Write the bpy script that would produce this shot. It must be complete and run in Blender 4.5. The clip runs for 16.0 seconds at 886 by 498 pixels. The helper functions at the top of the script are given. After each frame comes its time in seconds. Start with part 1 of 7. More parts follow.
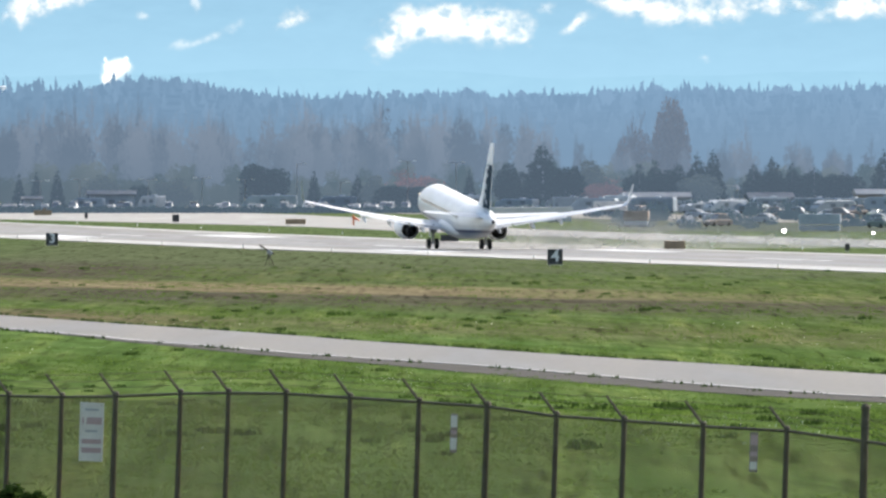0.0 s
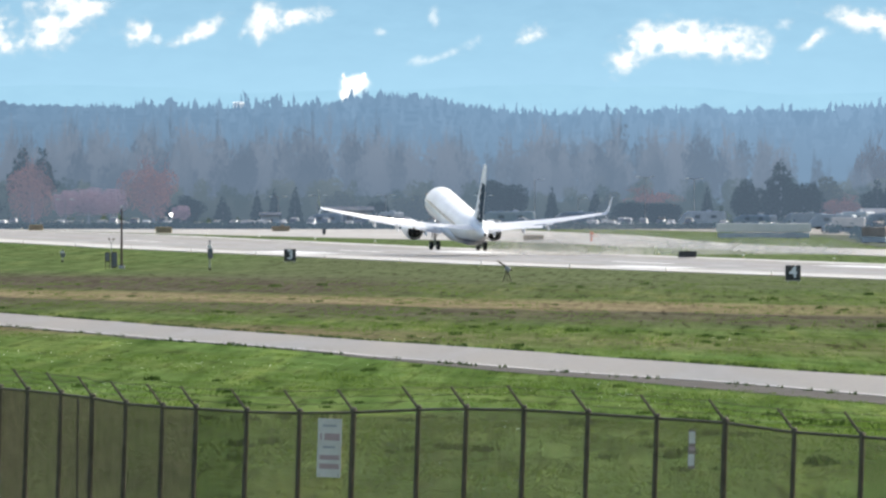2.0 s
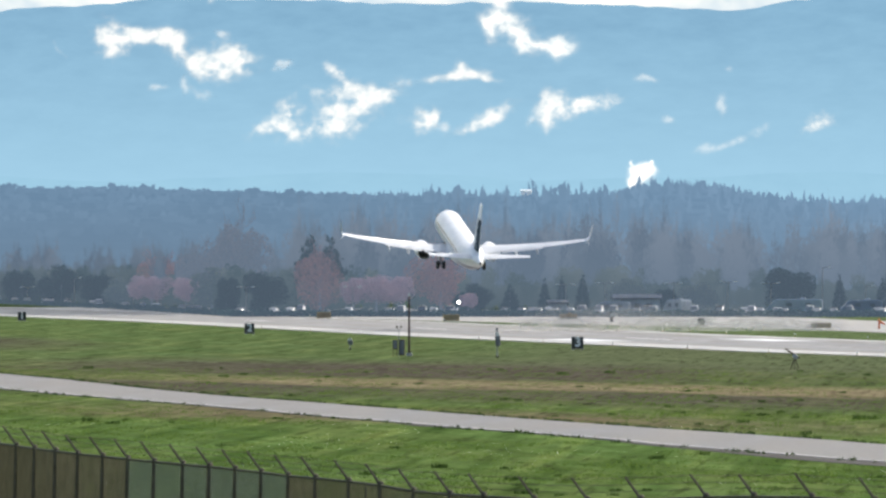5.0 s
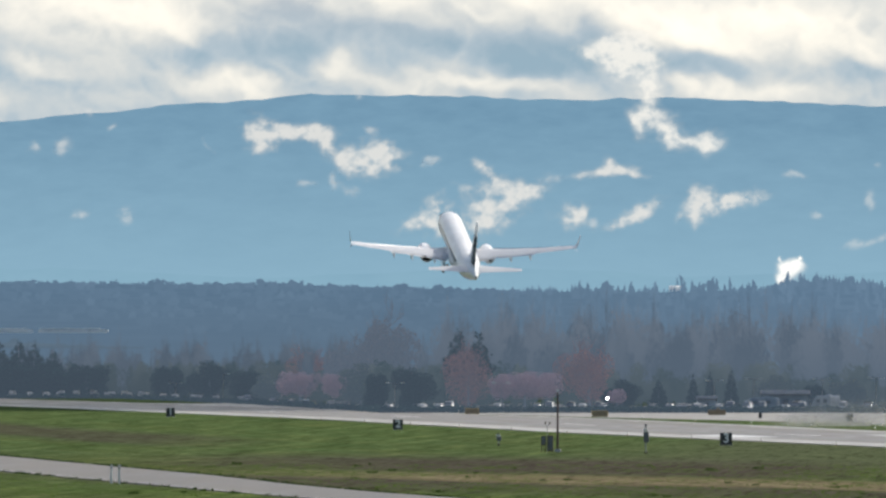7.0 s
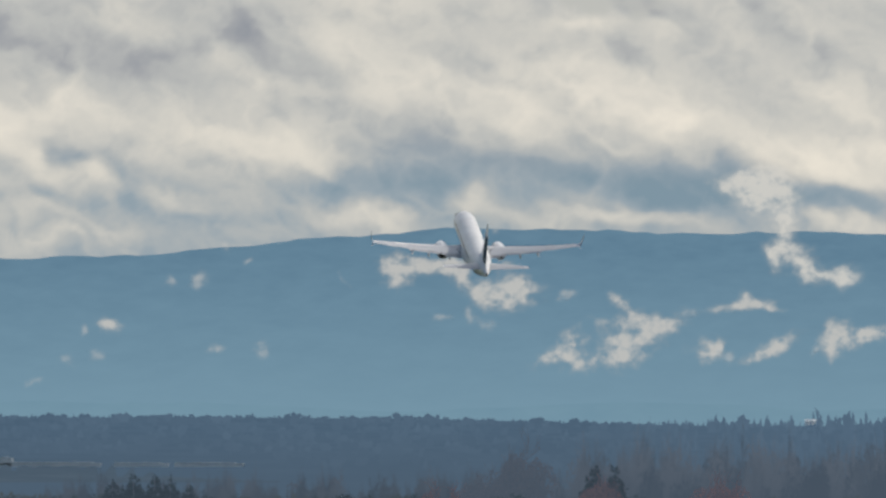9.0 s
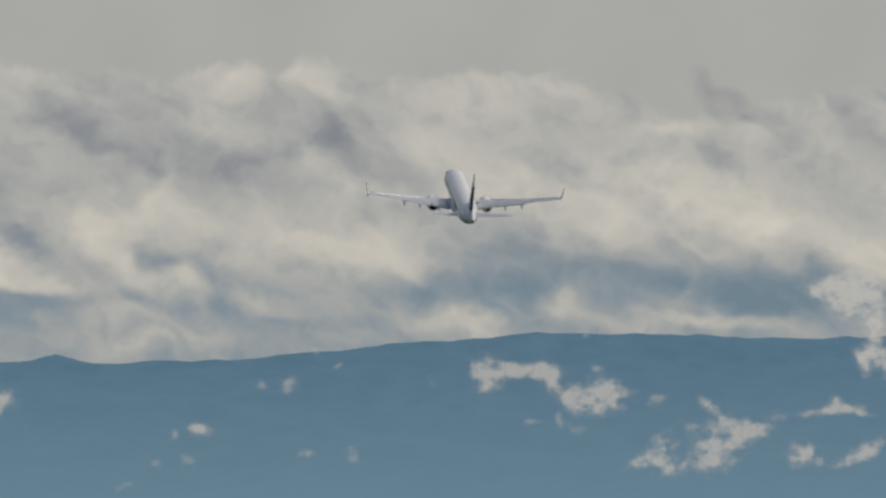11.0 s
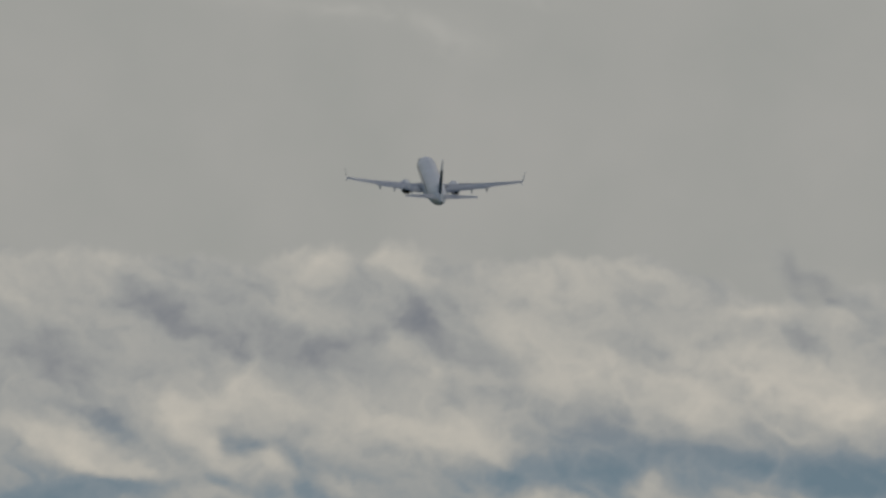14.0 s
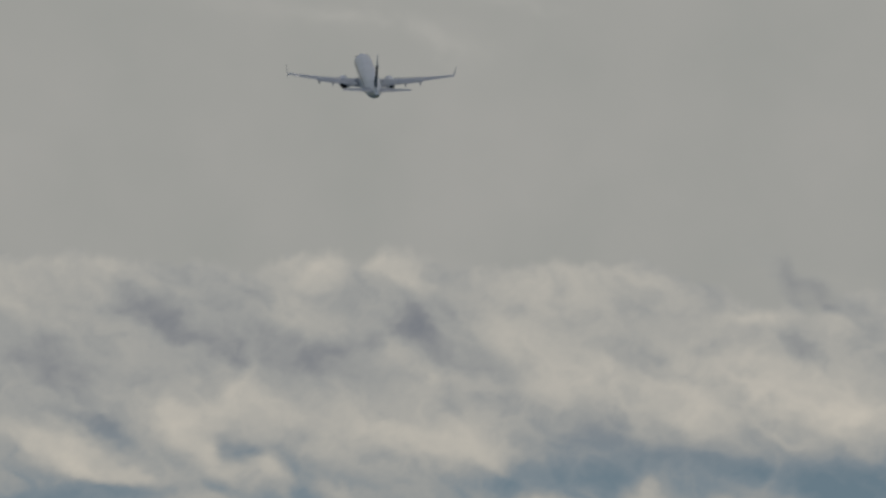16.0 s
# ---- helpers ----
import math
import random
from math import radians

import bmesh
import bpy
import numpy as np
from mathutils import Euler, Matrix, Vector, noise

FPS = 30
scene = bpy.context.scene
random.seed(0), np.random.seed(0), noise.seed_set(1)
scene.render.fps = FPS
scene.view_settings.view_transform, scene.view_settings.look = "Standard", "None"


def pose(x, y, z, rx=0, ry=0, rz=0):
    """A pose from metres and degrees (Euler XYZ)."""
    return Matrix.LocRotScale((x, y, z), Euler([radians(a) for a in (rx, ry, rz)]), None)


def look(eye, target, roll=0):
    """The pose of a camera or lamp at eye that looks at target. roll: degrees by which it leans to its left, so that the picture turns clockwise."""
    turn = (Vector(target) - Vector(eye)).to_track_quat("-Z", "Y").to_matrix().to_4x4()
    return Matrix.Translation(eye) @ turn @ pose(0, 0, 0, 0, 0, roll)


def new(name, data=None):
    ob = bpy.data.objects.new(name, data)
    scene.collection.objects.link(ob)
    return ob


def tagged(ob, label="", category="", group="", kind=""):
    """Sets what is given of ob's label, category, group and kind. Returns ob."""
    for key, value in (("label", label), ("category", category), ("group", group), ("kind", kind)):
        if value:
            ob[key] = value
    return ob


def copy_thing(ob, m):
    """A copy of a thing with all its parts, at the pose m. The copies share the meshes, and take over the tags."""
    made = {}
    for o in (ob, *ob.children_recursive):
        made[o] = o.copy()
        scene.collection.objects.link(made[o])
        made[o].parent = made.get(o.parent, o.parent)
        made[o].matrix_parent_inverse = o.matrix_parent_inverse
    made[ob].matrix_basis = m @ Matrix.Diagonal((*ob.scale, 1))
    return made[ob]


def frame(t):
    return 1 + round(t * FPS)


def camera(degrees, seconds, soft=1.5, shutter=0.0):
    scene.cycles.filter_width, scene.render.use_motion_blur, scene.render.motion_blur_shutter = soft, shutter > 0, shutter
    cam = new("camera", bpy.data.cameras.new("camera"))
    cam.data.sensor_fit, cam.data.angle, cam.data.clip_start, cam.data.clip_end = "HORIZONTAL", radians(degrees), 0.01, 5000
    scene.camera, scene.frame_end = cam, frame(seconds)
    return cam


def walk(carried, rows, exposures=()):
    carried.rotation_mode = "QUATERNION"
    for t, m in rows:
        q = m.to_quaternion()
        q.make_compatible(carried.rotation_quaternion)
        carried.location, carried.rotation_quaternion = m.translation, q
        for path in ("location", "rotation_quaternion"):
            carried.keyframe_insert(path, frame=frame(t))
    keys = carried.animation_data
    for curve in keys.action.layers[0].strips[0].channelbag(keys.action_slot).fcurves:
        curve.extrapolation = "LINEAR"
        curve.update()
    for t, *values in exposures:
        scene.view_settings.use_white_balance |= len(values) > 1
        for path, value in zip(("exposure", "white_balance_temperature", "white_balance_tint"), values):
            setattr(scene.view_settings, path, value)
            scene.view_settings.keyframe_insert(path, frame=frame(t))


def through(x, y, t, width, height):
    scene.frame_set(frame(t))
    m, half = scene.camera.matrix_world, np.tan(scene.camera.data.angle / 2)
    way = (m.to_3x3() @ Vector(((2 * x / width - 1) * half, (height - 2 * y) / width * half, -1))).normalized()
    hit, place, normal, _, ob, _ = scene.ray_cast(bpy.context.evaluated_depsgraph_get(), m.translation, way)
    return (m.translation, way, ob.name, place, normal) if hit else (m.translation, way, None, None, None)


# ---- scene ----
cam = camera(3.854, 16.0, soft=2.6)
EYE = 9.0  # the camera's height over the airfield

# seconds, heading to the left, tilt up, both in degrees
PAN = [
    (0, 0.0000, -0.3713), (0.5, 0.2902, -0.3504), (1, 0.5484, -0.3295), (1.5, 0.8016, -0.3172),
    (2, 1.0351, -0.3012), (2.5, 1.2564, -0.2865), (3, 1.4776, -0.2508), (3.5, 1.7085, -0.1783),
    (4, 1.9149, -0.0762), (4.2, 1.9959, -0.0430), (6.3, 2.6993, 0.3172), (6.5, 2.7643, 0.3639),
    (7, 2.9323, 0.4979), (7.5, 3.0966, 0.6344), (8, 3.2719, 0.7967), (8.5, 3.4202, 0.9503),
    (9, 3.5243, 1.0806), (9.2, 3.5733, 1.1347), (11.3, 3.9699, 1.6103), (11.5, 4.0066, 1.6643),
    (12, 4.0923, 1.7970), (12.5, 4.1705, 1.9370), (13, 4.2280, 2.1065), (13.5, 4.2684, 2.2403),
    (14, 4.2904, 2.3373), (14.5, 4.2916, 2.3655), (15, 4.2904, 2.3716), (15.5, 4.2879, 2.3716),
    (16, 4.2781, 2.3643),
]
walk(cam, [(t, pose(0, 0, EYE, 90 + tilt, 0, turn)) for t, turn, tilt in PAN],
     exposures=[(0, 0.95), (2, 0.94), (4.2, 0.87), (6.5, 0.36), (7.5, 0.08), (8.5, -0.23), (9.2, -0.38), (11.3, -0.79), (13, -0.91), (16, -0.97)])

# ---- light: a hazy spring sun, high and ahead to one side ----
SUN_UP, SUN_SIDE = 40.0, 48.0
world = bpy.data.worlds.new("sky")
scene.world = world
world.use_nodes = True
wn = world.node_tree.nodes
sky = wn.new("ShaderNodeTexSky")
sky.sky_type = 'NISHITA'
sky.sun_disc = False
sky.sun_elevation, sky.sun_rotation = radians(SUN_UP), radians(SUN_SIDE)
sky.air_density, sky.dust_density = 1.2, 2.0
wn["Background"].inputs["Strength"].default_value = 0.12
world.node_tree.links.new(sky.outputs["Color"], wn["Background"].inputs["Color"])
sun_data = bpy.data.lights.new("sun", 'SUN')
sun_data.energy, sun_data.angle, sun_data.color = 3.6, radians(0.8), (1.0, 0.94, 0.85)
sun = new("sun", sun_data)
toward = Vector((math.sin(radians(SUN_SIDE)) * math.cos(radians(SUN_UP)),
                 math.cos(radians(SUN_SIDE)) * math.cos(radians(SUN_UP)), math.sin(radians(SUN_UP))))
sun.matrix_world = look(toward * 400, (0, 0, 0))


# ---- materials ----
def nodes_of(name):
    m = bpy.data.materials.new(name)
    m.use_nodes = True
    t = m.node_tree
    return m, t.nodes, t.links, t.nodes["Principled BSDF"]


def ramp(n, stops):
    r = n.new("ShaderNodeValToRGB")
    e = r.color_ramp.elements
    while len(e) < len(stops):
        e.new(0.5)
    for k, (p, c) in zip(e, stops):
        k.position, k.color = p, (*c, 1)
    return r


def surface(name, low, high, scale=1.0, rough=0.6, metal=0.0, fine=8.0, bump=0.0, spec=0.5, per_object=0.0, per_island=0.0):
    """A surface whose colour wanders from low to high at two scales."""
    m, n, l, b = nodes_of(name)
    co = n.new("ShaderNodeTexCoord")
    a, d = n.new("ShaderNodeTexNoise"), n.new("ShaderNodeTexNoise")
    a.inputs["Scale"].default_value, d.inputs["Scale"].default_value = scale, scale * fine
    a.inputs["Detail"].default_value = d.inputs["Detail"].default_value = 5
    l.new(co.outputs["Object"], a.inputs["Vector"])
    l.new(co.outputs["Object"], d.inputs["Vector"])
    s = n.new("ShaderNodeMath")
    s.operation = 'MULTIPLY_ADD'
    l.new(a.outputs[0], s.inputs[0])
    s.inputs[1].default_value = 0.6
    h = n.new("ShaderNodeMath")
    h.operation = 'MULTIPLY'
    h.inputs[1].default_value = 0.4
    l.new(d.outputs[0], h.inputs[0])
    l.new(h.outputs[0], s.inputs[2])
    last = s
    for amount, node, out in ((per_object, "ShaderNodeObjectInfo", "Random"), (per_island, "ShaderNodeNewGeometry", "Random Per Island")):
        if amount:
            r = n.new(node)
            k = n.new("ShaderNodeMath")
            k.operation = 'MULTIPLY_ADD'
            k.inputs[1].default_value, k.inputs[2].default_value = amount, -amount / 2
            l.new(r.outputs[out], k.inputs[0])
            q = n.new("ShaderNodeMath")
            l.new(last.outputs[0], q.inputs[0])
            l.new(k.outputs[0], q.inputs[1])
            last = q
    c = ramp(n, [(0.3, low), (0.7, high)])
    l.new(last.outputs[0], c.inputs["Fac"])
    l.new(c.outputs["Color"], b.inputs["Base Color"])
    b.inputs["Roughness"].default_value, b.inputs["Metallic"].default_value = rough, metal
    b.inputs["Specular IOR Level"].default_value = spec
    if bump:
        u = n.new("ShaderNodeBump")
        u.inputs["Strength"].default_value, u.inputs["Distance"].default_value = bump, 0.05
        l.new(d.outputs[0], u.inputs["Height"])
        l.new(u.outputs["Normal"], b.inputs["Normal"])
    return m


def leaf(name, low, high, through=0.5, airlight=None, air=0.0):
    """Leaves that let light through; far ones have haze painted in as a share of emission."""
    m, n, l, b = nodes_of(name)
    g = n.new("ShaderNodeNewGeometry")
    c = ramp(n, [(0.0, low), (1.0, high)])
    l.new(g.outputs["Random Per Island"], c.inputs["Fac"])
    d, t, x = n.new("ShaderNodeBsdfDiffuse"), n.new("ShaderNodeBsdfTranslucent"), n.new("ShaderNodeMixShader")
    l.new(c.outputs[0], d.inputs["Color"])
    l.new(c.outputs[0], t.inputs["Color"])
    x.inputs[0].default_value = through
    l.new(d.outputs[0], x.inputs[1])
    l.new(t.outputs[0], x.inputs[2])
    last = x
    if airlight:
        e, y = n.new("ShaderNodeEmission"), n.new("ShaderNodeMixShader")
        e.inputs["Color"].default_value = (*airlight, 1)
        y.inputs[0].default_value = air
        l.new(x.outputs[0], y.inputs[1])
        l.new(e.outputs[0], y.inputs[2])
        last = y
    l.new(last.outputs[0], n["Material Output"].inputs["Surface"])
    return m


def glow(name, color, strength=1.0):
    m, n, l, b = nodes_of(name)
    e = n.new("ShaderNodeEmission")
    e.inputs["Color"].default_value, e.inputs["Strength"].default_value = (*color, 1), strength
    l.new(e.outputs[0], n["Material Output"].inputs["Surface"])
    return m


# ---- small mesh helpers ----
def mesh_of(name, verts, faces, material, smooth=False):
    me = bpy.data.meshes.new(name)
    me.from_pydata([tuple(v) for v in verts], [], faces)
    me.materials.append(material)
    if smooth:
        me.polygons.foreach_set("use_smooth", [True] * len(me.polygons))
    me.update()
    return me


def part(name, data, material, parent, label=""):
    """One mesh object under a thing or a part; data is a bmesh, or (verts, faces)."""
    if isinstance(data, tuple):
        me = mesh_of(name, data[0], data[1], material)
    elif isinstance(data, bmesh.types.BMesh):
        me = bpy.data.meshes.new(name)
        data.to_mesh(me)
        data.free()
        me.materials.append(material)
    else:
        me = data
    ob = new(name, me)
    ob.parent = parent
    if label:
        tagged(ob, label)
    return ob


def smooth(ob, angle=None):
    ob.data.polygons.foreach_set("use_smooth", [True] * len(ob.data.polygons))
    if angle:
        ob.data.set_sharp_from_angle(angle=radians(angle))
    return ob


def add_box(bm, cx, cy, cz, sx, sy, sz, bevel=0.0, turn=None):
    m = Matrix.Translation((cx, cy, cz)) @ (turn or Matrix()) @ Matrix.Diagonal((sx, sy, sz, 1))
    r = bmesh.ops.create_cube(bm, size=1, matrix=m)
    if bevel:
        es = list({e for v in r["verts"] for e in v.link_edges})
        bmesh.ops.bevel(bm, geom=es, offset=bevel, segments=2, affect='EDGES', profile=0.6)
    return bm


def box(cx, cy, cz, sx, sy, sz, bevel=0.0, turn=None):
    return add_box(bmesh.new(), cx, cy, cz, sx, sy, sz, bevel, turn)


def add_rod(bm, a, b, r, r2=None, sides=8):
    a, b = Vector(a), Vector(b)
    q = (b - a).to_track_quat('Z', 'Y').to_matrix().to_4x4()
    bmesh.ops.create_cone(bm, cap_ends=True, segments=sides, radius1=r, radius2=r if r2 is None else r2,
                          depth=(b - a).length, matrix=Matrix.Translation((a + b) / 2) @ q)
    return bm


def rod(a, b, r, r2=None, sides=8):
    return add_rod(bmesh.new(), a, b, r, r2, sides)


def lathe(profile, axis='Y', sides=32, close=True):
    """Rings along an axis: profile rows are (along, radius across, radius up, centre across, centre up)."""
    verts, faces = [], []
    for y, rx, rz, cx, cz in profile:
        for k in range(sides):
            a = 2 * math.pi * k / sides
            verts.append((cx + rx * math.cos(a), y, cz + rz * math.sin(a)))
    for i in range(len(profile) - 1):
        for k in range(sides):
            p, q = i * sides + k, i * sides + (k + 1) % sides
            faces.append((p, p + sides, q + sides, q))
    if close:
        faces.append(tuple(range(sides)))
        faces.append(tuple((len(profile) - 1) * sides + k for k in reversed(range(sides))))
    return verts, faces


# ---- the lie of the land ----
def land(y):
    """The ground's height: a low bank by the fence, and a slight dip and rise along the runway."""
    bank = 0.9 * math.exp(-((y - 415) / 55) ** 2)
    u = np.interp(y, [1100, 1250, 1446, 1748, 2050, 2400], [0.0, -0.08, -0.25, -0.1, 0.4, 0.5])
    return bank + float(u)


def spot(bearing, y, lift=0.0):
    """A place on the ground; bearing in thousandths to the right of the y axis."""
    return Vector((bearing * y / 1000, y, land(y) + lift))


HEADING = 9.6  # the runway points this far to the left of the y axis
ALONG = Vector((-math.sin(radians(HEADING)), math.cos(radians(HEADING)), 0))
ACROSS = Vector((math.cos(radians(HEADING)), math.sin(radians(HEADING)), 0))  # away from the camera
EDGE = Vector((0, 1299, 0))  # a point on the runway's near edge


def on_strip(s, n, lift=0.0):
    """A place s metres along the runway from EDGE and n metres across it from its near edge."""
    p = EDGE + ALONG * s + ACROSS * n
    p.z = land(p.y) + lift
    return p


def grass_material():
    m, n, l, b = nodes_of("grass")
    g = n.new("ShaderNodeNewGeometry")
    rot = n.new("ShaderNodeVectorRotate")
    rot.rotation_type = 'Z_AXIS'
    rot.inputs["Center"].default_value = EDGE
    rot.inputs["Angle"].default_value = radians(-HEADING)
    l.new(g.outputs["Position"], rot.inputs["Vector"])
    sub = n.new("ShaderNodeVectorMath")
    sub.operation = 'SUBTRACT'
    sub.inputs[1].default_value = EDGE
    l.new(rot.outputs[0], sub.inputs[0])
    sep = n.new("ShaderNodeSeparateXYZ")
    l.new(sub.outputs[0], sep.inputs[0])
    stretch = n.new("ShaderNodeMapping")
    stretch.inputs["Scale"].default_value = (1.0, 0.06, 1.0)
    l.new(sub.outputs[0], stretch.inputs["Vector"])

    def noise_of(scale, detail, src, rough=0.55):
        t = n.new("ShaderNodeTexNoise")
        t.inputs["Scale"].default_value, t.inputs["Detail"].default_value = scale, detail
        t.inputs["Roughness"].default_value = rough
        l.new(src, t.inputs["Vector"])
        return t.outputs[0]

    def math_of(op, x, y, z=None):
        k = n.new("ShaderNodeMath")
        k.operation = op
        for i, v in enumerate((x, y, z)):
            if v is None:
                continue
            if isinstance(v, (int, float)):
                k.inputs[i].default_value = v
            else:
                l.new(v, k.inputs[i])
        return k.outputs[0]

    wander = noise_of(0.05, 6, stretch.outputs[0], 0.65)
    # worn strips run askew to the runway, where vehicles and drains have gone
    askew = n.new("ShaderNodeVectorRotate")
    askew.rotation_type = 'Z_AXIS'
    askew.inputs["Angle"].default_value = radians(-24.6)
    askew.inputs["Center"].default_value = (0, 1048, 0)
    l.new(g.outputs["Position"], askew.inputs["Vector"])
    sep2 = n.new("ShaderNodeSeparateXYZ")
    l.new(askew.outputs[0], sep2.inputs[0])
    sep3 = n.new("ShaderNodeSeparateXYZ")
    l.new(g.outputs["Position"], sep3.inputs[0])
    across = math_of('MULTIPLY_ADD', wander, 30.0, sep2.outputs["X"])
    place = math_of('MULTIPLY_ADD', across, 1 / 240.0, 170.0 / 240.0 - 15.0 / 240.0)
    lush, mown, straw, soil = (0.077, 0.12, 0.039), (0.083, 0.109, 0.044), (0.165, 0.132, 0.084), (0.066, 0.057, 0.045)
    east = math_of('MULTIPLY_ADD', math_of('MULTIPLY_ADD', wander, 16.0, sep3.outputs["X"]), 1 / 160.0, 100.0 / 160.0 - 0.05)

    def step_ramp(src, stops):
        r = ramp(n, [(p, (k, k, k)) for p, k in stops])
        l.new(src, r.inputs["Fac"])
        return r.outputs[0]

    def lay(under, fac, color):
        k = n.new("ShaderNodeMixRGB")
        l.new(fac, k.inputs["Fac"])
        l.new(under, k.inputs[1])
        k.inputs[2].default_value = (*color, 1)
        return k.outputs[0]

    bands = ramp(n, [(0.0, lush), (0.07, lush), (0.16, mown), (0.3, lush), (0.42, mown), (0.58, mown), (0.66, mown), (0.8, (0.078, 0.113, 0.047)), (1.0, (0.076, 0.116, 0.044))])
    l.new(place, bands.inputs["Fac"])
    # a pale straw track, bare earth on both sides of it, and a worn patch by the road
    dull = math_of('MULTIPLY', step_ramp(place, [(0.74, 0), (0.84, 0.85)]), step_ramp(east, [(0.26, 0.15), (0.38, 1)]))
    ragged = step_ramp(noise_of(0.22, 7, stretch.outputs[0], 0.72), [(0.34, 0.78), (0.54, 1.0)])
    upper = math_of('MULTIPLY', math_of('MULTIPLY', step_ramp(place, [(0.54, 0), (0.6, 0.95), (0.78, 1.0), (0.88, 0.35), (0.97, 0.1)]), step_ramp(east, [(0.03, 0.1), (0.12, 0.7), (0.2, 0.9), (0.3, 1), (0.44, 1), (0.5, 0.4), (0.75, 0.1)])), ragged)
    lower = math_of('MULTIPLY', math_of('MULTIPLY', step_ramp(place, [(0.24, 0), (0.34, 0.85), (0.44, 1.0), (0.47, 0)]), step_ramp(east, [(0.05, 0.2), (0.16, 0.8), (0.26, 1), (0.36, 0.75), (0.42, 0.75), (0.48, 0.95), (1.0, 0.85)])), ragged)
    track = math_of('MULTIPLY', step_ramp(place, [(0.43, 0), (0.46, 0.95), (0.53, 0.95), (0.58, 0)]), step_ramp(east, [(0.0, 0.1), (0.2, 0.25), (0.31, 0.9), (0.62, 0.9), (0.78, 0.25)]))
    worn = math_of('MULTIPLY', math_of('MULTIPLY', step_ramp(place, [(0.05, 0), (0.1, 0.85), (0.16, 0.85), (0.24, 0)]), step_ramp(east, [(0.26, 0.1), (0.32, 1), (0.48, 1), (0.56, 0.4), (0.8, 0.4)])), ragged)
    patch = noise_of(0.1, 7, stretch.outputs[0], 0.7)
    clump = noise_of(0.5, 7, stretch.outputs[0], 0.7)
    blades = noise_of(2.6, 4, stretch.outputs[0], 0.7)
    mix1 = n.new("ShaderNodeMixRGB")
    f1 = ramp(n, [(0.44, (0, 0, 0)), (0.64, (0.5, 0.5, 0.5))])
    l.new(patch, f1.inputs["Fac"])
    l.new(f1.outputs[0], mix1.inputs["Fac"])
    l.new(bands.outputs[0], mix1.inputs[1])
    mix1.inputs[2].default_value = (0.1, 0.115, 0.04, 1)
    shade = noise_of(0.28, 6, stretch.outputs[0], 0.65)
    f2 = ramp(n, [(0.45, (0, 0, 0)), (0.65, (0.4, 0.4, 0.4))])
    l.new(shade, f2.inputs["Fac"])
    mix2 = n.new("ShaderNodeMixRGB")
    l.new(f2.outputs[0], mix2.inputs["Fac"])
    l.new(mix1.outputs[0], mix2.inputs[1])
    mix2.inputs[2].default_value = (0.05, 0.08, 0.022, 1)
    # hummock shade put into the colour, drawn out along y: deeper green hollows, paler tops
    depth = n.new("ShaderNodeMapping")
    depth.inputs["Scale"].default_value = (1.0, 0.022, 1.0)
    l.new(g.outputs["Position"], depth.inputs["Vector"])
    hummock_shade = n.new("ShaderNodeMixRGB")
    hummock_shade.blend_type = 'MULTIPLY'
    hummock_shade.inputs["Fac"].default_value = 1
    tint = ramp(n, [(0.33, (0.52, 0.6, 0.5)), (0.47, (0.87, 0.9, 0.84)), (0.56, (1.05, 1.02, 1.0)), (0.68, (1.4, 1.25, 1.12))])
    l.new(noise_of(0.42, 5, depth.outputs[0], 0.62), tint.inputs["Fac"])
    l.new(mix2.outputs[0], hummock_shade.inputs[1])
    l.new(tint.outputs[0], hummock_shade.inputs[2])
    drain = math_of('MULTIPLY', math_of('MULTIPLY', step_ramp(math_of('MULTIPLY_ADD', math_of('MULTIPLY_ADD', wander, 20.0, sep.outputs["X"]), 0.01, 1.0), [(0.28, 0), (0.36, 0.9), (0.5, 0.9), (0.6, 0)]),
                                         step_ramp(math_of('MULTIPLY_ADD', sep3.outputs["X"], 0.005, 1.0), [(0.4, 0.85), (0.46, 0.5), (0.53, 0)])), ragged)
    floor_color = lay(lay(lay(lay(lay(lay(hummock_shade.outputs[0], dull, (0.08, 0.094, 0.05)), drain, soil), upper, soil), lower, soil), track, straw), worn, (0.115, 0.092, 0.06))
    beyond = lay(floor_color, step_ramp(math_of('MULTIPLY', sep.outputs["X"], 0.01), [(0.44, 0), (0.47, 0.75)]), (0.08, 0.112, 0.046))
    tone = math_of('MULTIPLY_ADD', clump, 1.9, 0.1)
    speck = step_ramp(noise_of(1.5, 4, depth.outputs[0], 0.7), [(0.36, 0.45), (0.46, 0.95), (0.6, 1.0), (0.72, 1.3)])
    tone2 = math_of('MULTIPLY', math_of('MULTIPLY_ADD', blades, 1.0, 0.5), speck)
    tone3 = math_of('MULTIPLY', tone, tone2)
    mul = n.new("ShaderNodeMixRGB")
    mul.blend_type = 'MULTIPLY'
    mul.inputs["Fac"].default_value = 1
    l.new(beyond, mul.inputs[1])
    l.new(tone3, mul.inputs[2])
    l.new(mul.outputs[0], b.inputs["Base Color"])
    b.inputs["Roughness"].default_value = 0.9
    b.inputs["Specular IOR Level"].default_value = 0.0
    u = n.new("ShaderNodeBump")
    u.inputs["Strength"].default_value, u.inputs["Distance"].default_value = 0.45, 0.2
    l.new(clump, u.inputs["Height"])
    l.new(u.outputs["Normal"], b.inputs["Normal"])
    return m


